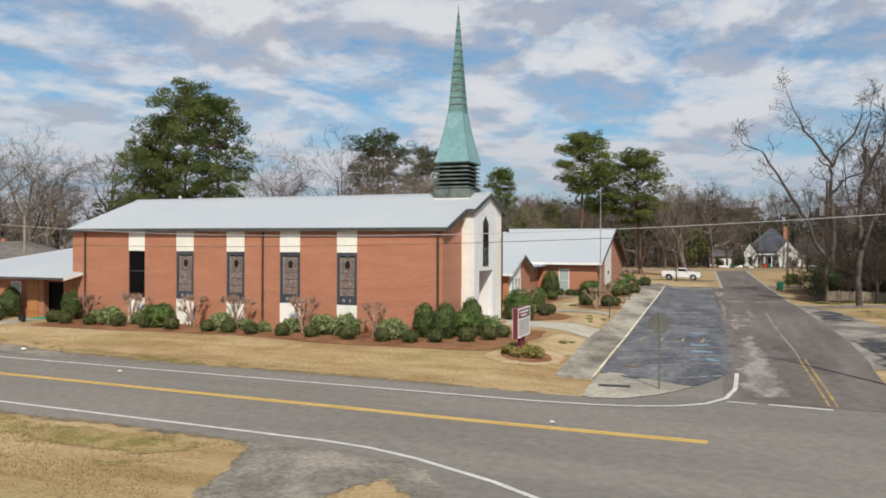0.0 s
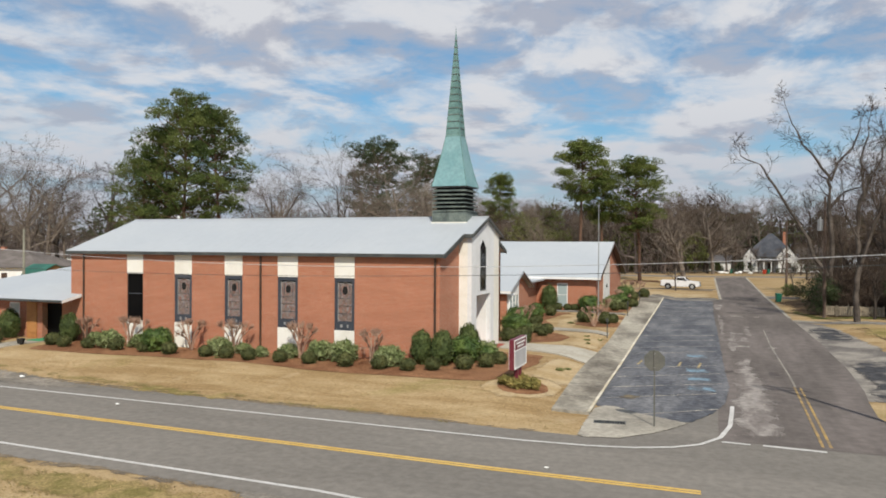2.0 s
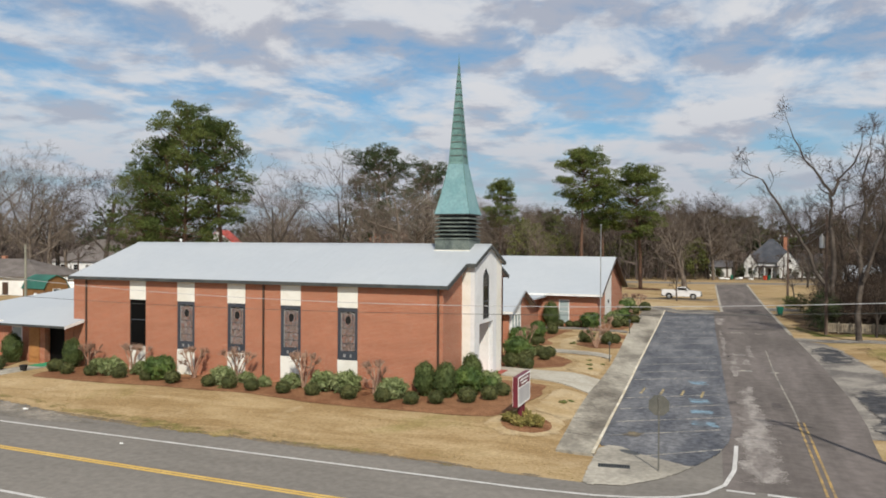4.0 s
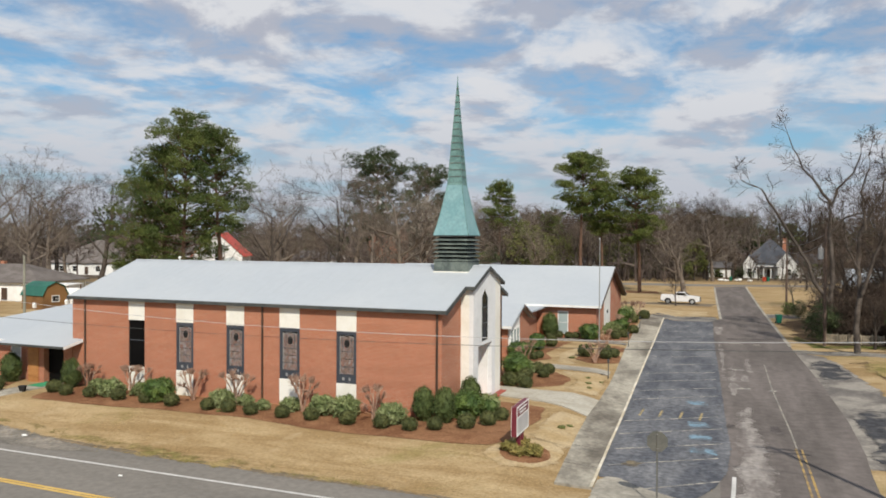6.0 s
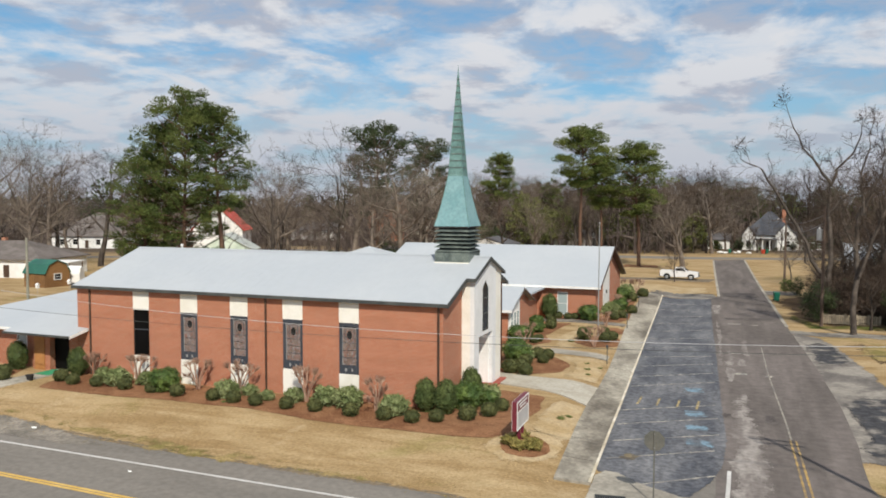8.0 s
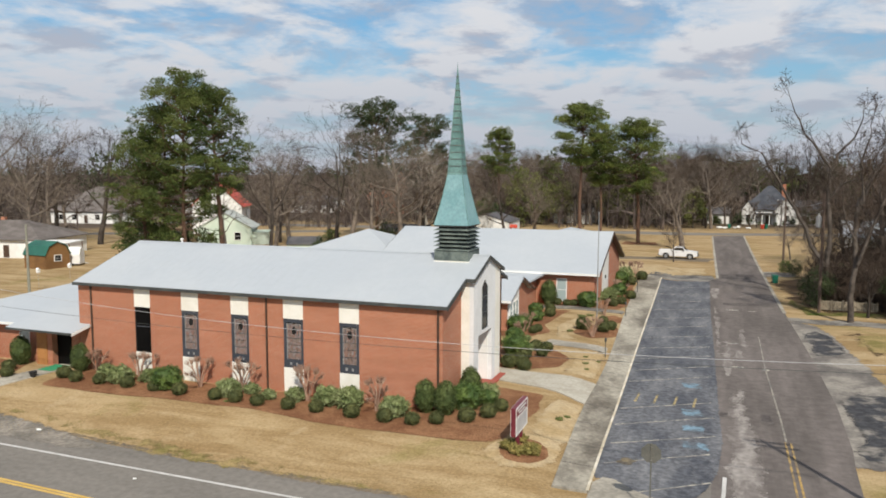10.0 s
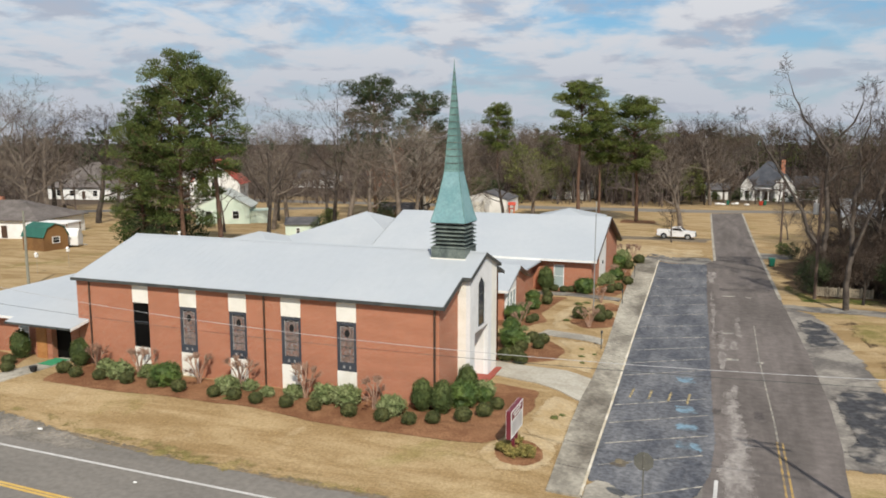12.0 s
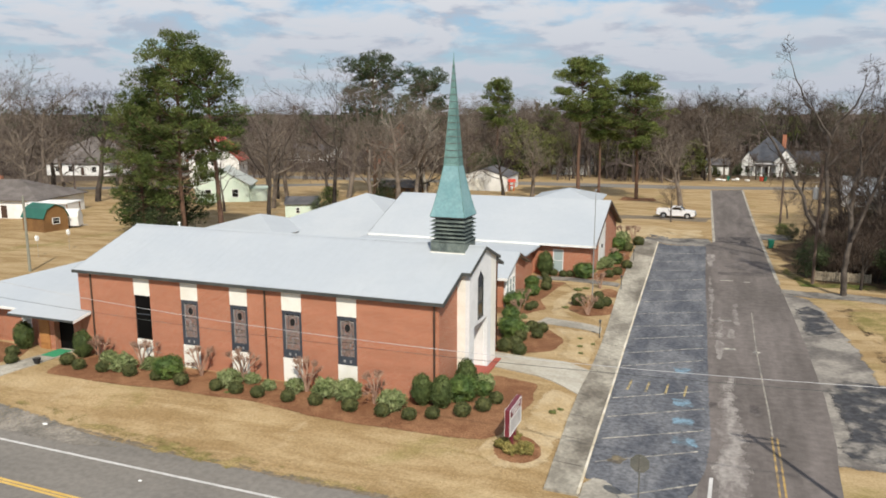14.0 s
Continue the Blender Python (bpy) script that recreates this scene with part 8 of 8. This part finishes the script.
g_ = house("garage", "white metal garage with a roller door and grey roof", -40.2, -29.6, 118.6, 131, 3.1, 4.7, "y", WHITE, GREYROOF, "garage", turn=4, openings=(("s", -1.4, 3.2, 0.05, 2.6, "roller"),), over=0.2)
for k in range(8):
    part("door_slat", boxes((-2.95, 0.15, -6.27, -6.255, 0.1 + k * 0.31, 0.39 + k * 0.31)), CREAM, g_)
SLATE = surface("dark_slate_roof", ((0.045, 0.05, 0.062), (0.075, 0.08, 0.092)), 0.9, scales=(0.5, 6), fine=0.2)
h = house("end_house", "white gabled house with a dark hip roof and red chimney", 19.5, 32.0, 182.0, 193.4, 4.0, 10.2, "x", WHITE, SLATE, hip=True, turn=-4,
          openings=(("s", -5.2, 1.0, 1.0, 2.6, "window"), ("s", 0, 1.4, 0.1, 2.4, "door"), ("e", 0, 1.2, 1.0, 2.4, "window")))
part("front_gable", gable_walls(bmesh.new(), 1.6, 6.6, -7.2, -4.5, -0.2, 4.0, 7.0, "y"), WHITE, h)
part("gable_roof", gable_roof(bmesh.new(), 1.2, 7.0, -7.4, -1.5, 3.75, 7.2, "y", 0.15), SLATE, h)
part("front_gable", gable_walls(bmesh.new(), -6.6, -3.6, -6.6, -4.5, -0.2, 4.0, 6.15, "y"), WHITE, h)
part("gable_roof", gable_roof(bmesh.new(), -7.0, -3.2, -6.8, -2.5, 3.9, 6.4, "y", 0.15), SLATE, h)
window_at(h, "y", -7.2, -1, 3.9, 5.1, 1.0, 2.6)
window_at(h, "y", -7.2, -1, 4.1, 4.9, 4.0, 4.9)
window_at(h, "y", -6.6, -1, -5.6, -4.6, 1.0, 2.6)
part("porch_roof", boxes((-3.6, 2.4, -7.9, -5.5, 2.9, 3.15)), GREYROOF, h)
for x in (-3.3, -1.5, 0.3, 2.1):
    part("porch_post", boxes((x - 0.11, x + 0.11, -7.7, -7.48, -0.1, 2.9)), WHITE, h)
part("chimney", boxes((3.0, 4.0, -0.4, 0.6, 6.0, 10.8)), BRICK, h)
part("side_wing", boxes((6.5, 12.6, -1.0, 5.0, -0.2, 3.5)), WHITE, h)
part("wing_roof", gable_roof(bmesh.new(), 6.5, 13.0, -1.5, 5.5, 3.4, 6.4, "x", 0.15), SLATE, h)
house("outbuilding", "small white outbuilding beside the house", 8.5, 15.5, 182, 188, 2.8, 4.2, "x", WHITE, GREYROOF, "outbuilding", openings=(("s", 0, 1.0, 0.1, 2.1, "door"),))
house("workshop", "white metal workshop with a pale roof", 35, 60, 112, 125, 2.4, 4.9, "x", WHITE, ROOF, "workshop", turn=-8, openings=(("s", -6, 2.6, 0.05, 2.6, "roller"), ("s", 2, 1.2, 1, 2.2, "window")))
house("workshop", "white metal workshop with a pale roof", 60, 80, 118, 130, 3.2, 5.0, "x", WHITE, ROOF, "workshop", turn=-6, openings=(("s", -6, 2.6, 0.05, 2.6, "roller"),))
house("bungalow", "small pale bungalow far behind the trees", -30, -20, 168, 176, 3.0, 5.0, "x", WHITE, BROWNROOF, openings=(("s", -2, 1.2, 1, 2.2, "window"), ("s", 2, 1.0, 0.1, 2.1, "door")))
house("brick_hall", "tall red brick hall far behind the trees", -98, -88, 190, 200, 12, 14.5, "x", BRICK, GREYROOF, "hall", openings=(("s", 0, 1.2, 8, 10.5, "window"),))

pav = thing("pavilion", (-7.4, 76, 0), "open picnic pavilion with a pale metal roof", "pavilion", turn=3)
part("roof", hip_roof(bmesh.new(), -5.2, 5.2, -6.0, 6.0, 4.1, 5.5), ROOF, pav)
for x in (-4.6, 0, 4.6):
    for y in (-5.4, 5.4):
        part("post", boxes((x - 0.1, x + 0.1, y - 0.1, y + 0.1, -0.1, 4.05)), WHITE, pav)

tower = thing("water_tower", (-265, 545, 0), "pale water tower on the far skyline", "water tower")
bm = bmesh.new()
rod(bm, (0, 0, 0), (0, 0, 36), 1.6, 1.3, 12)
part("shaft", bm, WHITE, tower)
bm = bmesh.new()
rod(bm, (0, 0, 35), (0, 0, 38), 1.3, 3.0, 16)
rod(bm, (0, 0, 38), (0, 0, 45), 3.0, 3.0, 16)
rod(bm, (0, 0, 45), (0, 0, 47), 3.0, 0.6, 16)
part("tank", bm, WHITE, tower)

for x, y, z in ((-22.6, 6.5, RIDGE_Z - 0.25), (-14.3, 46.4, 7.05)):
    v = thing("roof_vent", (x, y, z), "small white roof vent pipe near the ridge", "vent", "roof vents")
    bm = bmesh.new()
    rod(bm, (0, 0, -0.1), (0, 0, 0.42), 0.06, 0.06, 10)
    part("pipe", bm, WHITE, v)
    bm = bmesh.new()
    rod(bm, (0, 0, 0.42), (0, 0, 0.52), 0.14, 0.05, 10)
    part("cowl", bm, WHITE, v)


# ---- grass ----
def grass(name, count, seed, area, keep, material, label, length=0.11, width=0.02):
    rnd = random.Random(seed)
    verts, faces = [], []
    x0, x1, y0, y1 = area
    tries = 0
    while len(faces) < count and tries < count * 6:
        tries += 1
        x, y = rnd.uniform(x0, x1), rnd.uniform(y0, y1)
        if not keep(x, y):
            continue
        z = height(x, y) - 0.02
        a, l = rnd.uniform(0, 6.28), length * rnd.uniform(0.5, 1.3)
        dx, dy = math.cos(a) * width, math.sin(a) * width
        lx, ly = rnd.gauss(0, 0.5) * l, rnd.gauss(0, 0.5) * l
        n = len(verts)
        verts += [(x - dx, y - dy, z), (x + dx, y + dy, z), (x + lx, y + ly, z + l)]
        faces.append((n, n + 1, n + 2))
    ob = raw(name, verts, faces, material)
    tagged(ob, label, "grass", kind="stuff")


def tuft(x, y, s, lo):
    return noise.noise((x * s, y * s, 3.3)) > lo


near = lambda x, y: y < -20.6 - 0.02 * abs(x) and (x < 2.0 or (y < -23.5 and x < 3))
grass("dry_grass", 16000, 1, (-16, 3, -34, -20.3), lambda x, y: near(x, y) and tuft(x, y, 0.9, -0.25), GRASS_BLADE, "dry straw-coloured grass at the roadside", 0.065, 0.014)
grass("green_grass", 14000, 2, (-16, 3, -30, -20.3), lambda x, y: near(x, y) and tuft(x, y, 0.35, -0.15 + 0.06 * (-21 - y)), GREEN_BLADE, "thin green grass at the roadside", 0.06, 0.014)
lawn = lambda x, y: y > -9.75 and y < -4.3 and x < 8.0 and not (x > 4 and y > -5.8)
grass("dry_grass", 16000, 3, (-34, 8, -9.8, -4.2), lambda x, y: lawn(x, y) and tuft(x, y, 0.5, -0.1), GRASS_BLADE, "dormant lawn before the church", 0.06, 0.013)
grass("green_grass", 3500, 4, (-34, 9.5, -10.2, -8.2), lambda x, y: y < -8.8 + 0.5 * noise.noise((x * 0.4, 0, 0)) and tuft(x, y, 0.8, 0.0), GREEN_BLADE, "green grass along the road's edge", 0.05, 0.014)
